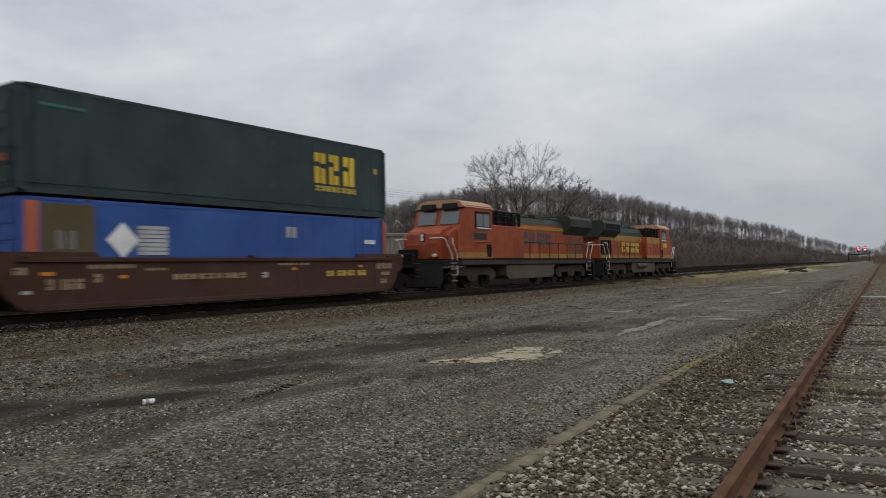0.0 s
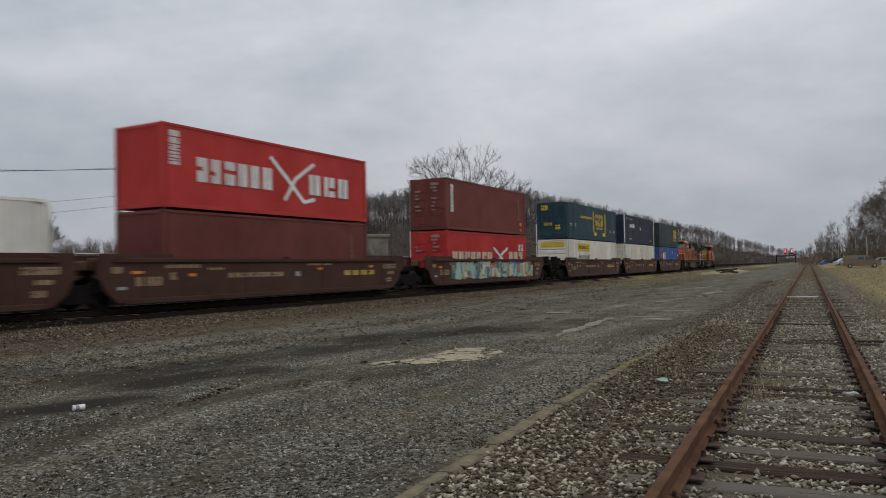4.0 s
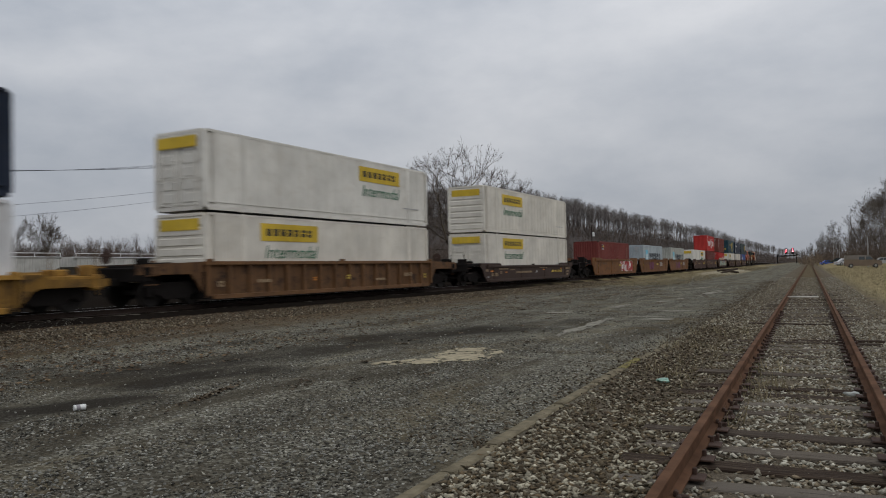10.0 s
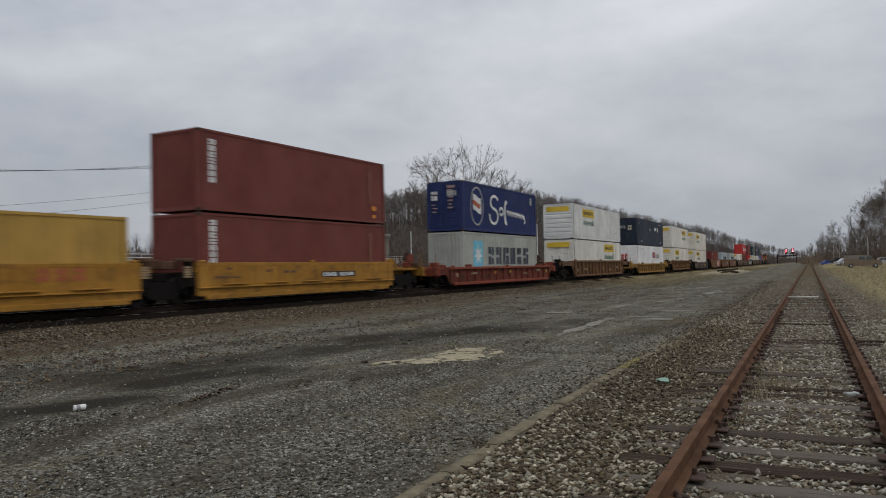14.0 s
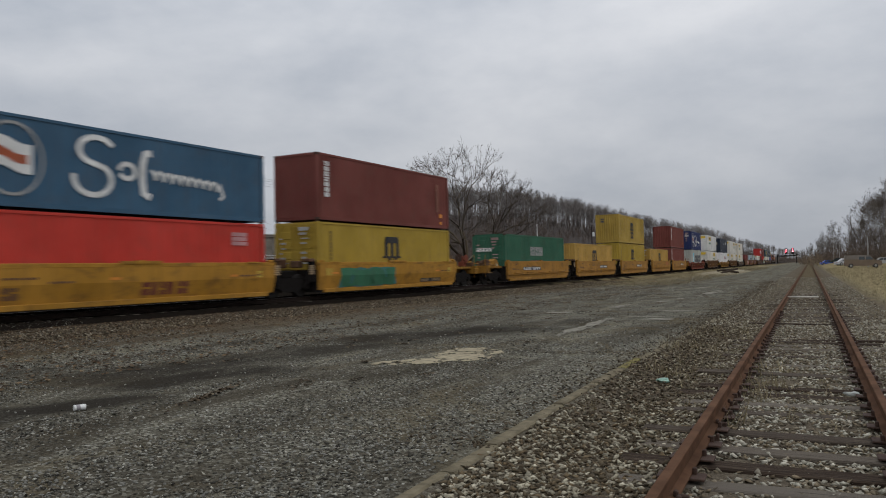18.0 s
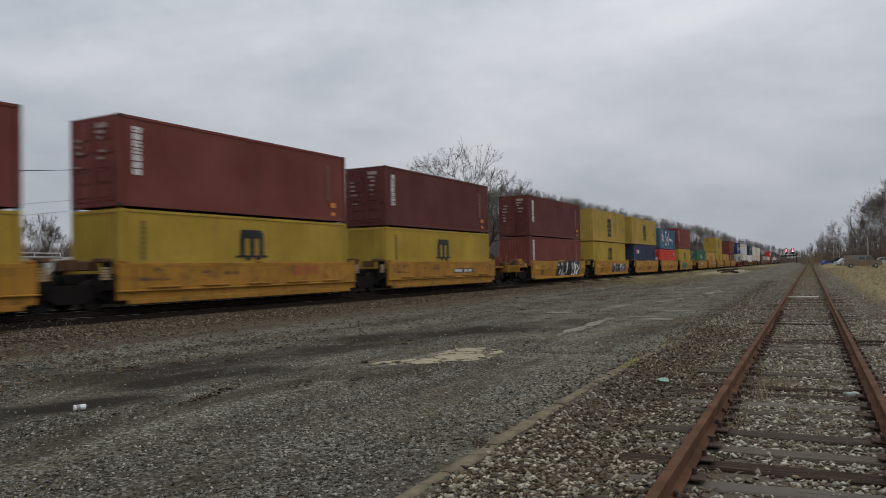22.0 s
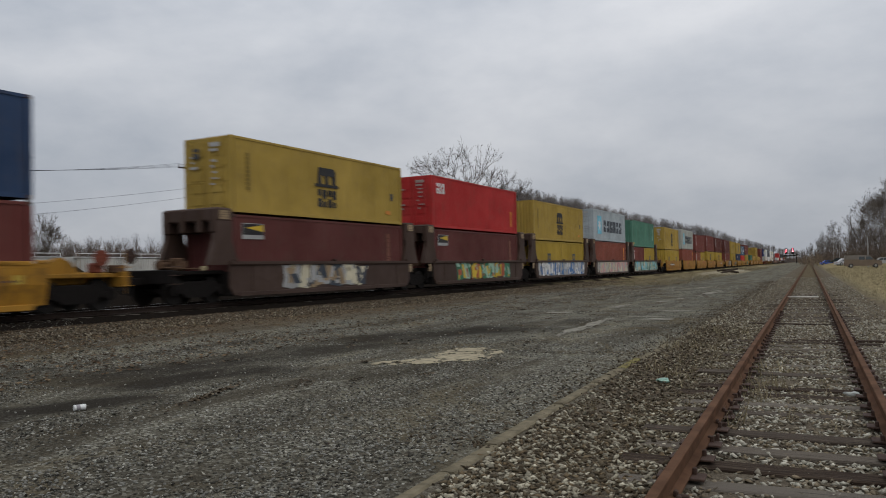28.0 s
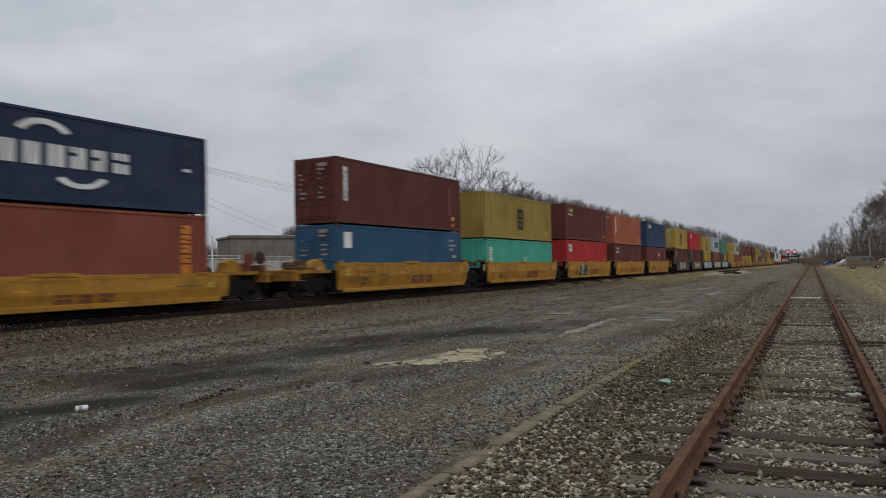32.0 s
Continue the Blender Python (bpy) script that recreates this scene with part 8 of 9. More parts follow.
BROWN, ORANGE, DARK = (0.054, 0.021, 0.0135), (0.165, 0.067, 0.018), (0.044, 0.025, 0.019)
YELLOW, YELLOW2 = (0.385, 0.190, 0.021), (0.352, 0.169, 0.022)
TINT = {"brown": (BROWN, "brown"), "orange": (ORANGE, "orange"), "dark": (DARK, "brown"), "rib_brown": ((0.165, 0.082, 0.034), "dark"), "rib_yellow": ((0.36, 0.19, 0.035), "dark"), "rib_red": ((0.25, 0.055, 0.028), "dark"),
        "plate": (YELLOW2, "plate"), "yellow": (YELLOW, "yellow"), "bulk": ((0.055, 0.032, 0.024), "")}
L53, L40, L20, L45, HC, STD = 16.15, 12.19, 6.06, 13.72, 2.95, 2.64
# the rear end of the load at the clip's start, car style, tint, joint behind it (True: shared bogie), lower load, upper load; a load is brand, length, height, doors to the rear
UNITS = [
    (11.75, "tall", "brown", True, [("bright_blue", L53, HC, True)], ("dark_green", L53, 3.05, True)),
    (-7.90, "tall", "brown", True, [("streaked_white", L53, HC, False)], ("navy", L53, 3.05, True)),
    (-27.45, "tall", "brown", False, [("cream_a", L53, HC, False)], ("dark_teal", L53, 3.04, True)),
    (-48.77, "tall", "brown", True, [("crimson_low", L40, 2.92, True)], ("maroon", L40, 3.02, True)),
    (-69.15, "tall", "brown", True, [("maroon_plain", L40, HC, False)], ("crimson", L40, HC, False)),
    (-89.40, "tall", "brown", False, [("cream_b", L53, HC, True)], None),
    (-111.42, "tall", "orange", True, [("pale_grey", L40, HC, False)], None),
    (-130.86, "tall", "orange", True, [("cool_grey", L40, HC, True)], None),
    (-150.35, "tall", "orange", False, [("oxide_tile", L40, HC, False)], None),
    (-176.28, "mid", "dark", False, [("cream_a", L53, 2.92, True)], ("cream_a", L53, 3.0, False)),
    (-199.75, "ribbed", "rib_brown", False, [("cream_a", L53, HC, False)], ("cream_b", L53, 2.99, True)),
    (-222.87, "shallow", "rib_yellow", False, [("white_red", L53, 2.89, True)], ("navy_plain", L53, 3.04, True)),
    (-246.78, "ribbed", "rib_brown", False, [("cream_b", L53, HC, True)], ("white_a", L53, 3.0, False)),
    (-267.49, "shallow", "rib_red", False, [("pale_grey", L40, 2.92, False)], ("indigo", L40, 3.04, True)),
    (-288.32, "low", "plate", True, [("maroon", L40, 2.93, False)], ("maroon", L40, 3.0, False)),
    (-303.47, "low", "plate", True, [("amber", L40, 2.56, True)], None),
    (-319.23, "low", "plate", True, [("mustard_low", L40, HC, False)], ("mustard", L40, HC, False)),
    (-334.56, "low", "plate", True, [("amber", L40, 2.60, False)], None),
    (-349.65, "low", "plate", False, [("bottle_green", L40, HC, True)], None),
    (-369.97, "low", "yellow", True, [("mustard_low", L40, 2.90, True)], ("maroon", L40, 3.0, False)),
    (-385.53, "low", "yellow", True, [("scarlet", L40, 2.62, True)], ("steel_blue", L40, 2.66, True)),
    (-401.85, "low", "yellow", True, [("slate_blue", L40, HC, False)], ("mustard", L45, 2.99, False)),
    (-417.50, "low", "yellow", True, [("mustard_low", L40, 2.91, False)], ("mustard", L40, 2.98, False)),
    (-433.58, "low", "yellow", False, [("maroon", L40, 2.92, False)], ("maroon_deep", L40, 2.98, True)),
    (-453.04, "low", "plate", True, [("mustard_low", L40, 2.88, False)], ("maroon_deep", L40, 3.02, True)),
    (-468.61, "low", "plate", True, [("mustard_low", L40, 2.88, False)], ("maroon", L40, 3.0, True)),
    (-483.98, "low", "plate", True, [("brick_red", L20, 2.60, False), ("mustard_low", L20, 2.60, False)], ("maroon", L40, HC, True)),
    (-499.52, "low", "plate", True, [("brick_red", L40, 2.90, True)], ("pale_grey", L40, 2.98, True)),
    (-515.09, "low", "plate", False, [("mustard_low", L20, 2.60, False), ("mustard_low", L20, 2.60, False)], ("mustard", L40, 2.98, True)),
    (-534.82, "bulkhead", "bulk", True, [("maroon", L20, STD, False), ("mustard_low", L20, STD, False)], ("sea_green", L40, HC, False)),
    (-550.30, "bulkhead", "bulk", True, [("brick_red", L40, HC, False)], ("cool_grey", L40, HC, True)),
    (-565.80, "bulkhead", "bulk", True, [("mustard_low", L20, STD, False), ("mustard_low", L20, STD, False)], ("mustard", L40, HC, False)),
    (-581.30, "bulkhead", "bulk", True, [("maroon_tile", L40, HC, False)], ("signal_red", L40, HC, True)),
    (-596.76, "bulkhead", "bulk", False, [("maroon_tile", L40, HC, False)], ("mustard", L40, HC, True)),
    (-616.70, "low", "yellow", True, [("maroon_marked", L40, 2.88, False)], ("royal_blue", L40, 3.0, False)),
    (-632.34, "low", "yellow", True, [("maroon_tile", L40, 2.88, False)], ("terracotta", L40, 3.0, True)),
    (-647.55, "low", "yellow", True, [("signal_red", L40, HC, False)], ("maroon_tile", L40, HC, False)),
    (-663.39, "low", "yellow", True, [("turquoise", L40, 2.64, False)], ("mustard_dull", L40, 2.97, False)),
    (-679.12, "low", "yellow", False, [("azure", L40, 2.88, True)], ("maroon_deep", L40, 3.04, True)),
    (-699.05, "sunk", "yellow", False, [("brick_red", L40, 2.84, False)], ("midnight", L40, 2.72, False)),
]
SPRAY = {4: (-6.0, 6.6, 0.42, 1.5, ("teal", "mint", "tan", "blue", "mint", "cream", "brick"), None), 7: (-3.8, 0.2, 0.4, 1.3, ("purple", "brown", "purple"), None), 8: (-3.6, -1.0, 0.42, 1.35, ("purple", "purple"), None),
         9: (1.6, 6.4, 0.42, 1.50, ("red", "white", "red"), "white"), 20: (-4.6, -0.4, 0.34, 1.20, ("green", "green", "teal"), "teal"), 23: (-0.5, 4.6, 0.35, 1.2, ("slate", "grey", "black"), None),
         24: (-0.9, 4.7, 0.30, 1.46, ("black", "grey", "black", "black", "white", "slate"), "black"), 30: (-6.0, 6.4, 0.36, 1.48, ("mint", "sky", "cream", "teal", "mint"), "cream"), 31: (-5.6, 5.6, 0.36, 1.45, ("cream", "grey", "pink"), "grey"),
         32: (-5.6, 5.4, 0.36, 1.45, ("grey", "white", "blue"), "grey"), 33: (-3.6, 4.2, 0.40, 1.45, ("green", "mint", "yellow", "brick"), None), 34: (-3.4, 2.4, 0.40, 1.40, ("grey", "cream", "tan", "slate"), None),
         37: (-3.4, -1.3, 0.32, 1.25, ("slate", "cream", "slate", "black", "grey"), None)}
LOCK = Solid().soft(-0.06, 0.06, -0.06, 0.06, -0.072, 0.01, 0.01).mesh("corner_lock")
MOVERS = []                       # thing, its middle along the train at the start


def load_length(unit):
    return unit[5][1] if unit[5] else unit[4][0][1]


def middle(unit):
    return unit[0] + load_length(unit) / 2


def build_train():
    nose = middle(UNITS[0]) + 11.2
    for i, unit in enumerate(UNITS):
        u, style, tint, joint, lower, upper = unit
        c = middle(unit)
        ahead = (middle(UNITS[i - 1]) + c) / 2 if i else nose
        behind = (middle(UNITS[i + 1]) + c) / 2 if i + 1 < len(UNITS) else c - 10.0
        if i and not UNITS[i - 1][3]:
            ahead = (middle(UNITS[i - 1]) + c) / 2
            if lower[0][1] == L40 and UNITS[i - 1][4][0][1] == L53 and style not in ("tall", "mid"):
                ahead -= 1.0
        if not joint and i + 1 < len(UNITS) and UNITS[i + 1][4][0][1] == L40 and lower[0][1] == L53 and UNITS[i + 1][1] != "tall":
            behind -= 1.0
        front, rear = ahead - c, c - behind
        lw = 8.25 if style in ("tall", "mid", "ribbed", "shallow") else 6.9 if style == "sunk" else 6.42
        colour, kind = TINT[tint]
        words = {"mid": "dark brown rust-stained well car", "tall": "brown smooth-sided well car", "ribbed": "ribbed well car", "shallow": "ribbed well car", "sunk": "shallow yellow well car with rust and grime", "low": "yellow well car with rust and grime", "bulkhead": "dark brown well car with tall bulkheads"}[style]
        if tint == "orange":
            words = "faded orange smooth-sided well car"
        if tint.startswith("rib"):
            words = {"rib_brown": "brown", "rib_yellow": "dull yellow", "rib_red": "rusty red"}[tint] + " ribbed well car"
        if i + 1 in SPRAY:
            words += " with graffiti"
        car = well_car(style, colour, lw, rear, front, joint, bool(i and UNITS[i - 1][3]), words + " carrying containers", tint == "plate")
        if kind:
            car_marks(car, style, lw, kind, i)
        if i + 1 in SPRAY:
            graffiti(car, *SPRAY[i + 1][:5], i, SPRAY[i + 1][5], style in LOWS)
        MOVERS.append((car, c, 0.0))
        z = 0.41
        low_mid = c
        if lower[0][1] == L20:
            for k, load in ((-1, lower[0]), (1, lower[1])):
                MOVERS.append((container(load[0], load[1], load[2] - 0.035, load[3]), c + k * 3.06, z))
        else:
            brand, length, height, door = lower[0]
            MOVERS.append((container(brand, length, height - (0.035 if upper else 0.0), door), low_mid, z))
        if upper:
            # the upper load stands on its corner locks, a hand's width over the lower
            box = container(*upper)
            for x in (-1.13, 1.13):
                for y in (-6.0, 6.0):
                    part("corner_lock", LOCK, M_RUST_DARK, box, m=pose(x, y, 0))
            MOVERS.append((box, c, z + lower[0][2] + 0.035))
    return nose


# ---- locomotives ----
M_ORANGE = paint((0.275, 0.052, 0.015), 0.40, 0.5, (0.05, 0.035, 0.025), 0.05, 0.4)
M_HOODTOP = paint((0.022, 0.030, 0.026), 0.3, 0.6)
M_STRIPE = paint((0.30, 0.165, 0.024), 0.5, 0.5, mottle=0.4)
M_TANK = paint((0.082, 0.062, 0.046), 0.7, 0.85)
M_GEAR = paint((0.036, 0.030, 0.025), 0.6, 0.9)
M_PALE = paint((0.62, 0.60, 0.55), 0.3, 0.5)


def locomotive(label, old):
    """A six-axle road engine, cab towards +y, its middle at 0."""
    t = thing("locomotive", label, "locomotive", "locomotives")
    part("underframe", Solid().soft(-1.5, 1.5, -10.2, 10.0, 1.22, 1.52, 0.03).box(-1.52, 1.52, -9.3, 8.2, 1.52, 1.58), M_BLACK, t)
    part("sill_stripe", Solid().box(1.502, 1.508, -9.3, 8.2, 1.26, 1.50).box(-1.508, -1.502, -9.3, 8.2, 1.26, 1.50), M_GEAR, t)
    part("fuel_tank", Solid().prism([(-3.3, 1.22), (-3.3, 0.62), (-3.0, 0.42), (2.9, 0.42), (3.2, 0.62), (3.2, 1.22)], -1.42, 1.42), M_TANK, t)
    for y in (-2.2, -0.9):
        part("air_reservoir", Solid().tube((1.46, y, 0.98), (1.46, y + 1.15, 0.98), 0.2, None, 12), M_TANK, t)
    hood = part("hood", Solid().soft(-0.95, 0.95, -9.6, 4.9, 1.58, 3.75, 0.04), M_ORANGE, t)
    part("hood_top", Solid().bar([(-0.95, 3.75), (0.95, 3.75), (0.72, 4.12), (-0.72, 4.12)], -6.2, 4.9), M_HOODTOP, t)
    for i in range(7):
        y = -5.6 + i * 0.92
        for x in (0.952, -0.966):
            part("hood_door", Solid().soft(x, x + 0.014, y, y + 0.84, 1.95, 3.35, 0.004), M_ORANGE, hood)
    part("radiator", Solid().bar([(-0.95, 3.2), (-1.5, 3.75), (-1.5, 4.25), (-1.3, 4.45), (1.3, 4.45), (1.5, 4.25), (1.5, 3.75), (0.95, 3.2)], -9.9, -6.0), M_HOODTOP, t)
    part("radiator_grille", Solid().box(1.502, 1.51, -9.6, -6.3, 3.82, 4.2), M_BLACK, t)
    flank = part("equipment_cab", Solid().soft(-1.42, 1.42, 0.9, 4.9, 1.58, 3.45, 0.05), M_ORANGE, t)
    for i in range(4):
        y = 1.0 + i * 0.96
        part("equipment_door", Solid().soft(1.418, 1.432, y, y + 0.9, 1.98, 3.1, 0.006), M_ORANGE, flank)
    cage = part("brake_grille", Solid().soft(-0.95, 0.95, 1.0, 4.85, 3.4, 4.22, 0.03), M_BLACK, t)
    for s in (-1, 1):
        for i in range(5):
            y = 1.05 + i * 0.93
            part("grille_frame", Solid().soft(min(s * 1.12, s * 1.3), max(s * 1.12, s * 1.3), y, y + 0.11, 3.2, 4.25, 0.015), M_BLACK, cage)
        for z in (3.62, 3.95, 4.2):
            part("grille_frame", Solid().soft(min(s * 1.16, s * 1.27), max(s * 1.16, s * 1.27), 1.05, 4.88, z, z + 0.07, 0.012), M_BLACK, cage)
    slats = part("louvre_panel", Solid().box(0.967, 0.972, -9.4, -7.0, 1.85, 3.05).box(-0.972, -0.967, -9.4, -7.0, 1.85, 3.05), paint((0.16, 0.05, 0.02), 0.6), t)
    for i in range(6):
        part("louvre", Solid().soft(0.968, 1.03, -9.3 + i * 0.4, -9.12 + i * 0.4, 1.9, 3.0, 0.01), M_BLACK, slats)
    part("exhaust_stack", Solid().soft(-0.3, 0.3, -3.2, -2.2, 4.1, 4.42, 0.05), M_BLACK, t)
    for y in (-0.6, -5.2):
        part("roof_box", Solid().soft(-0.7, 0.7, y - 0.7, y + 0.7, 4.1, 4.3, 0.05), M_HOODTOP, t)
    if not old:
        part("hood_stripe", Solid().box(0.967, 0.973, -9.5, 1.0, 3.40, 3.62).box(-0.973, -0.967, -9.5, 1.0, 3.40, 3.62), M_STRIPE, t)
        part("skirt_stripe", Solid().box(0.967, 0.973, -9.5, 0.9, 1.62, 1.9).box(-0.973, -0.967, -9.5, 0.9, 1.62, 1.9).box(1.421, 1.427, 0.95, 4.9, 1.62, 1.9).box(1.434, 1.438, 0.95, 4.88, 3.14, 3.36), M_STRIPE, t)
        part("lettering", bars(-4.2, 0.4, 2.45, 3.2, 4, 0.982, 3), ink("slate"), t)
        part("lettering", bars(-0.4, 4.2, 2.45, 3.2, 4, 0.982, 3), ink("slate"), t, m=pose(0, 0, 0, 0, 0, 180))
    else:
        part("hood_stripe", Solid().box(0.982, 0.988, -9.5, 0.88, 3.0, 3.72).box(-0.988, -0.982, -9.5, 0.88, 3.0, 3.72).box(1.434, 1.439, 0.95, 4.88, 2.9, 3.4), M_STRIPE, t)
        part("skirt_stripe", Solid().box(0.982, 0.988, -9.5, 0.88, 1.62, 1.86).box(1.434, 1.439, 0.95, 4.88, 1.62, 1.86), M_STRIPE, t)
        part("hood_band", Solid().box(0.992, 0.996, -9.5, 0.88, 3.45, 3.72).box(-0.996, -0.992, -9.5, 0.88, 3.45, 3.72), paint((0.02, 0.05, 0.03), 0.3), t)
        part("lettering", bars(-4.6, 0.2, 2.1, 2.9, 4, 0.992, 3), ink("gold"), t)
    # cab with its nose
    cab = part("cab", Solid().prism([(4.9, 1.58), (8.55, 1.58), (8.55, 3.0), (8.15, 3.35), (7.85, 4.2), (7.6, 4.38), (4.9, 4.38)], -1.5, 1.5), M_ORANGE, t)
    # the roof bevel's tan highlight is put into the roof's paint
    part("cab_roof", Solid().bar([(-1.56, 4.28), (1.56, 4.28), (1.25, 4.58), (0.8, 4.70), (-0.8, 4.70), (-1.25, 4.58)], 4.8, 7.95), paint((0.42, 0.24, 0.14), 0.4, 0.5), t)
    for x in (-1.12, 0.2):
        part("number_board", Solid().prism([(7.9, 4.22), (8.1, 4.2), (7.98, 4.5), (7.85, 4.52)], x, x + 0.92), M_BLACK, cab)
    for x in (-1.28, 0.14):
        part("windshield", Solid().prism([(8.15, 3.40), (8.185, 3.40), (7.925, 4.14), (7.89, 4.14)], x, x + 1.12), M_GLASS, cab)
    for s in (-1, 1):
        for y in (5.25, 6.0):
            part("side_window", Solid().box(min(s * 1.503, s * 1.515), max(s * 1.503, s * 1.515), y, y + 0.66, 3.3, 3.98), M_GLASS, cab)
        part("window_surround", Solid().box(min(s * 1.501, s * 1.508), max(s * 1.501, s * 1.508), 5.15, 6.85, 3.2, 4.1), M_BLACK, cab)
        part("armrest", Solid().soft(min(s * 1.5, s * 1.58), max(s * 1.5, s * 1.58), 5.2, 6.7, 3.16, 3.24, 0.02), M_PALE, cab)
        part("cab_door", Solid().soft(min(s * 1.498, s * 1.512), max(s * 1.498, s * 1.512), 5.05, 5.6, 1.66, 2.35, 0.01), M_BLACK, cab)
        part("drip_rail", Solid().soft(min(s * 1.498, s * 1.54), max(s * 1.498, s * 1.54), 5.0, 7.0, 2.46, 2.50, 0.01), paint((0.30, 0.09, 0.03), 0.5), cab)
        part("cab_stripe", Solid().box(min(s * 1.502, s * 1.508), max(s * 1.502, s * 1.508), 4.95, 8.5, 1.62, 1.9), M_STRIPE, cab)
        part("number_panel", Solid().box(min(s * 1.503, s * 1.509), max(s * 1.503, s * 1.509), 5.6, 6.9, 2.6, 2.95), ink("black") if not old else ink("yellow"), cab)
    nose = part("nose", Solid().prism([(8.5, 1.58), (9.62, 1.58), (9.66, 2.3), (9.55, 2.85), (9.35, 3.02), (8.45, 3.30)], -1.02, 1.02).prism([(8.5, 1.58), (9.3, 1.58), (9.3, 2.75), (9.05, 2.95), (8.45, 3.12)], -1.38, 1.38), M_ORANGE, t)
    part("nose_door", Solid().soft(-1.0, -0.42, 9.655, 9.70, 1.66, 2.4, 0.008), M_ORANGE, nose)
    for z in (2.58, 2.76):
        part("headlight", Solid().tube((0, 9.55, z), (0, 9.66, z), 0.09, None, 10), M_PALE, nose)
    part("headlight_panel", Solid().soft(-0.14, 0.14, 9.5, 9.63, 2.44, 2.9, 0.02), M_BLACK, nose)
    part("platform_box", Solid().soft(0.2, 1.3, 9.68, 9.98, 1.54, 2.1, 0.03), M_UNDER, t)
    for x in (-1.0, 1.0):
        part("ditch_light", Solid().tube((x, 10.0, 1.75), (x, 10.1, 1.75), 0.09, None, 10), M_PALE, t)
    # walkway rails, stairs and pilots
    for s in (-1, 1):
        x = s * 1.46
        rail = part("handrail", Solid().path([(x, -9.9, 2.55), (x, 0.8, 2.55)], 0.022, 6), M_BLACK, t)
        for i in range(8):
            y = -9.6 + 1.4 * i
            part("stanchion", Solid().tube((x, y, 1.55), (x, y, 2.55), 0.02, None, 5), M_BLACK, rail)
        for route in ([(s * 0.7, 10.0, 2.62), (x, 9.95, 2.62), (x, 9.72, 2.55), (x, 9.1, 1.72), (x, 9.1, 1.2)],
                      [(x, 9.02, 2.62), (x, 9.0, 2.3), (x, 8.62, 1.78), (x, 8.62, 0.75)],
                      [(s * 0.7, -10.1, 2.62), (x, -10.1, 2.6), (x, -9.5, 1.75), (x, -9.45, 1.0)],
                      [(x, -9.95, 2.75), (x, -9.2, 2.72), (x, -9.15, 2.4), (x, -8.85, 1.9), (x, -8.85, 0.75)]):
            part("stair_rail", Solid().path(route, 0.028, 6), M_PALE, t)
        for k in range(4):
            z = 0.42 + 0.3 * k
            for y in (8.72, -9.5):
                st = part("step", Solid().soft(min(s * 0.95, s * 1.52), max(s * 0.95, s * 1.52), y, y + 0.62, z, z + 0.04, 0.008), M_BLACK, t)
                part("step_edge", Solid().soft(min(s * 1.52, s * 1.535), max(s * 1.52, s * 1.535), y, y + 0.62, z + 0.01, z + 0.05, 0.004), M_ROD, st)
    part("pilot", Solid().prism([(10.0, 1.3), (10.15, 1.3), (10.5, 0.2), (10.3, 0.12), (9.95, 0.5)], -1.45, 1.45), M_BLACK, t)
    part("pilot", Solid().prism([(-10.0, 1.3), (-10.25, 1.3), (-10.4, 0.3), (-10.2, 0.2)], -1.45, 1.45), M_BLACK, t)
    for y, turn in ((10.5, 0), (-10.5, 180)):
        part("coupler", COUPLER, M_UNDER, t, m=pose(0, y + (0.3 if y > 0 else -0.3), 0.02, 0, 0, turn))
    sides = Solid().prism([(-2.5, 0.55), (-2.5, 0.85), (-1.9, 1.12), (1.9, 1.12), (2.5, 0.85), (2.5, 0.55), (2.15, 0.45), (1.5, 0.7), (0.6, 0.7), (0.4, 0.42), (-0.4, 0.42), (-0.6, 0.7), (-1.5, 0.7), (-2.15, 0.45)], -0.08, 0.08)
    for y in (-1.98, 0.0, 1.98):
        sides.soft(-0.14, 0.14, y - 0.22, y + 0.22, 0.36, 0.74, 0.03)
    sides = sides.mesh("sideframe")
    frame_mesh = Solid().soft(-1.0, 1.0, -2.2, 2.2, 0.75, 1.1, 0.04).mesh("bogie")
    for y in (-6.65, 6.65):
        b = part("bogie", frame_mesh, M_UNDER, t, "three-axle bogie", pose(0, y, 0))
        for x in (-1.12, 1.12):
            part("sideframe", sides, M_GEAR, b, m=pose(x, 0, 0, 0, 0, 0 if x > 0 else 180))
        for dy in (-1.98, 0.0, 1.98):
            WHEELS.setdefault(("engine", dy, old), []).append(part("wheelset", ENGINE_WHEELSET, M_WHEEL, b, m=pose(0, dy, ENGINE_R)))
    return t


nose_u = build_train()
ENGINES = [(locomotive("orange locomotive with a dark radiator, cab to the train", False), nose_u + 11.15, 180), (locomotive("orange, yellow and dark green locomotive leading the train", True), nose_u + 33.45, 0)]


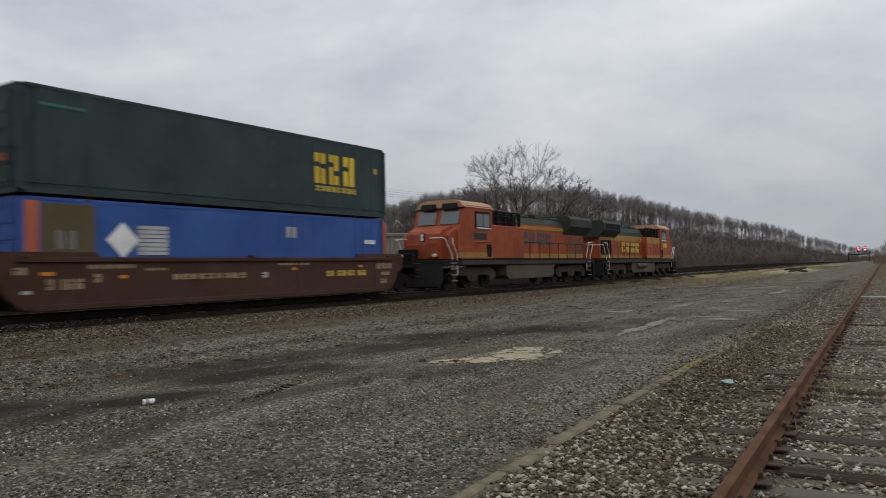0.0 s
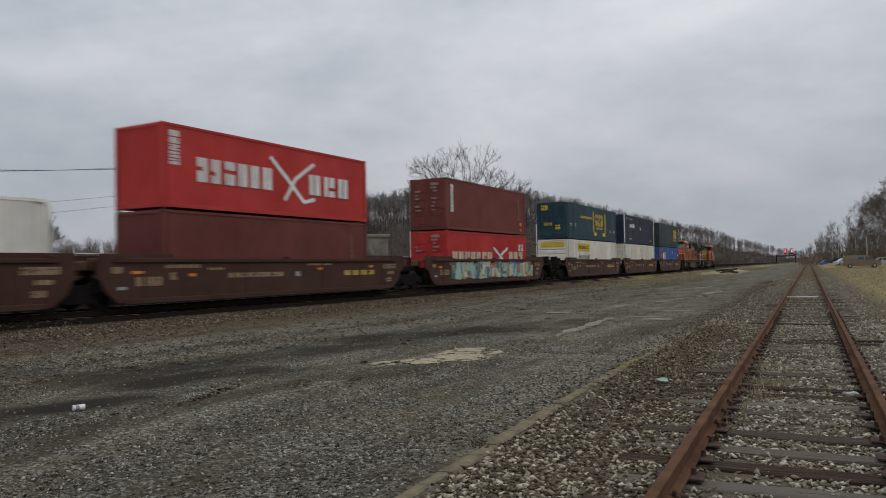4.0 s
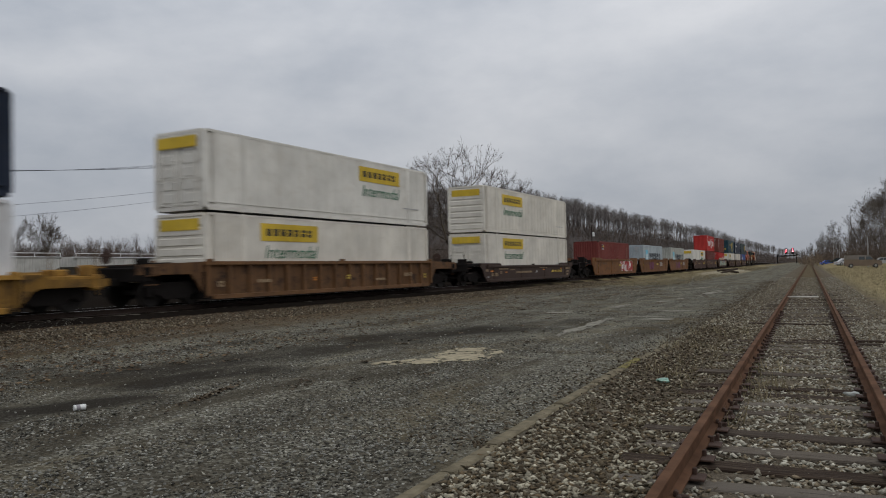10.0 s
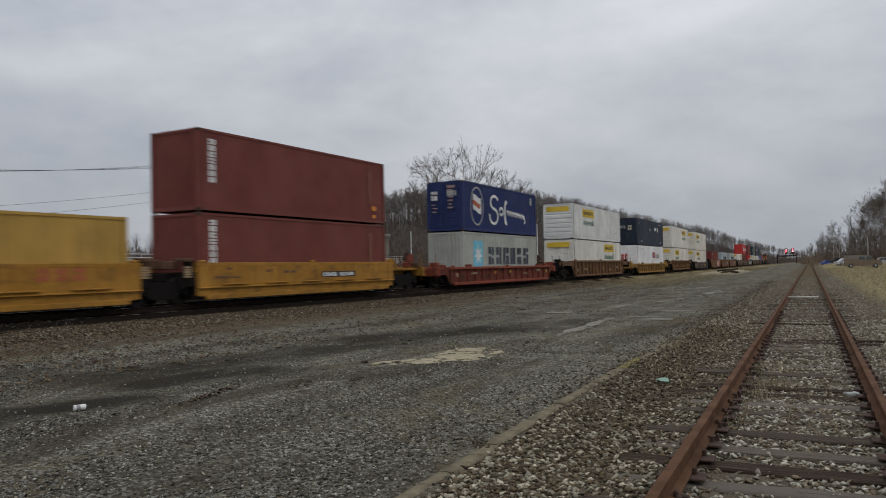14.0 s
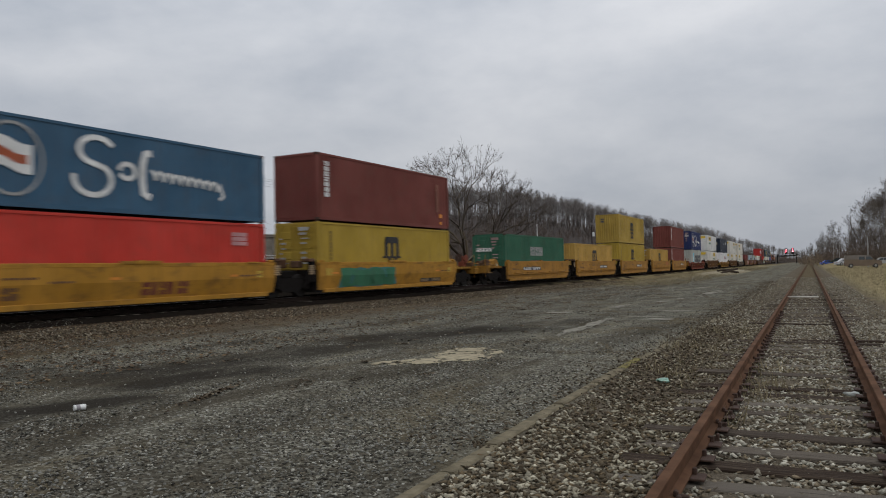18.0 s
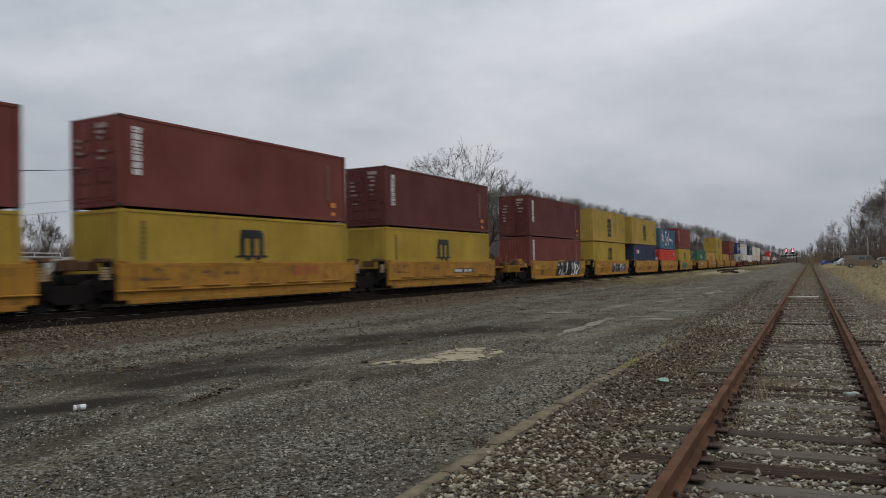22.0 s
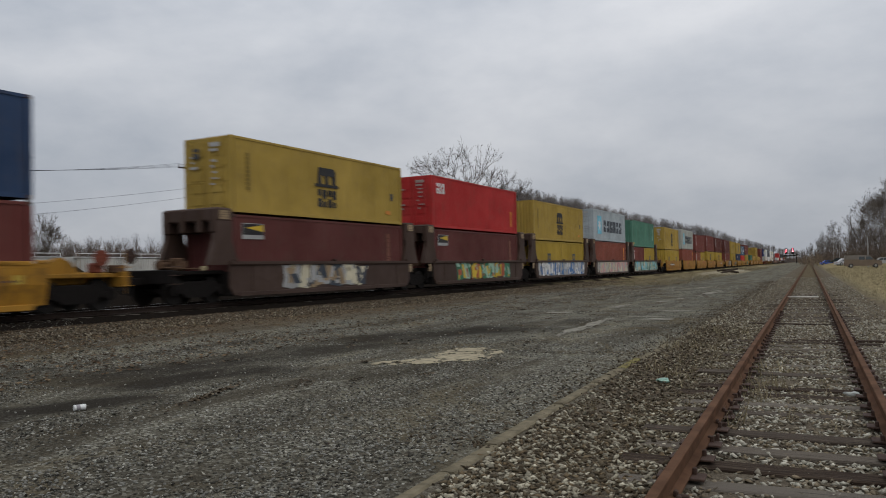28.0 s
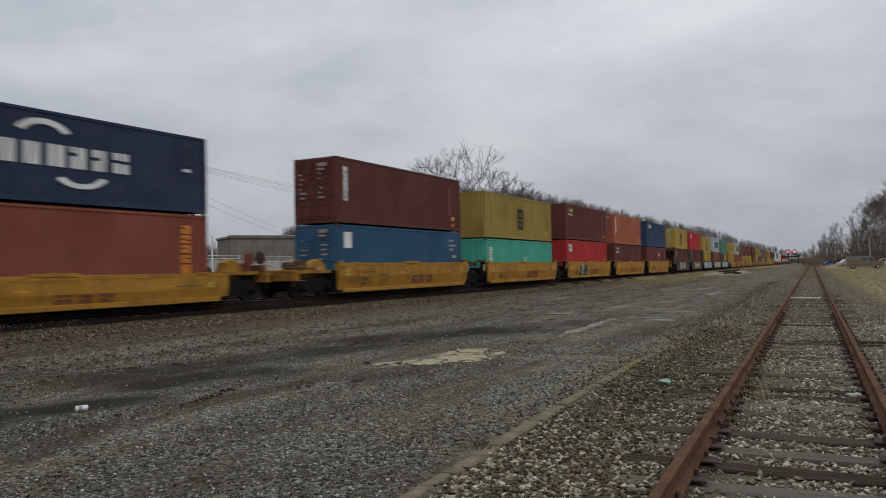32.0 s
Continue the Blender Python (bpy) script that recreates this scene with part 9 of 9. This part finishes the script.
# ---- everything that moves ----
def motions():
    times = [2.0 * i for i in range(17)]
    for ob, at, z in MOVERS:
        walk(ob, [(s, line_pose(at + travelled(s)) @ Matrix.Translation((0, 0, z))) for s in times])
    for ob, at, turn in ENGINES:
        walk(ob, [(s, line_pose(at + travelled(s)) @ Matrix.Rotation(radians(turn), 4, "Z")) for s in times])
    # wheels roll without slipping; alike wheelsets share one set of keys
    for key, alike in WHEELS.items():
        first = alike[0]
        radius = WHEEL_R if key in ("front", "rear") else ENGINE_R if key[2] else -ENGINE_R
        place = first.location.copy()
        walk(first, [(i / FPS, Matrix.Translation(place) @ Matrix.Rotation(-travelled(i / FPS) / radius, 4, "X")) for i in range(0, 961)])
        for ob in alike[1:]:
            ob.rotation_mode = "QUATERNION"
            ob.animation_data_create()
            ob.animation_data.action = first.animation_data.action
            ob.animation_data.action_slot = first.animation_data.action_slot


motions()
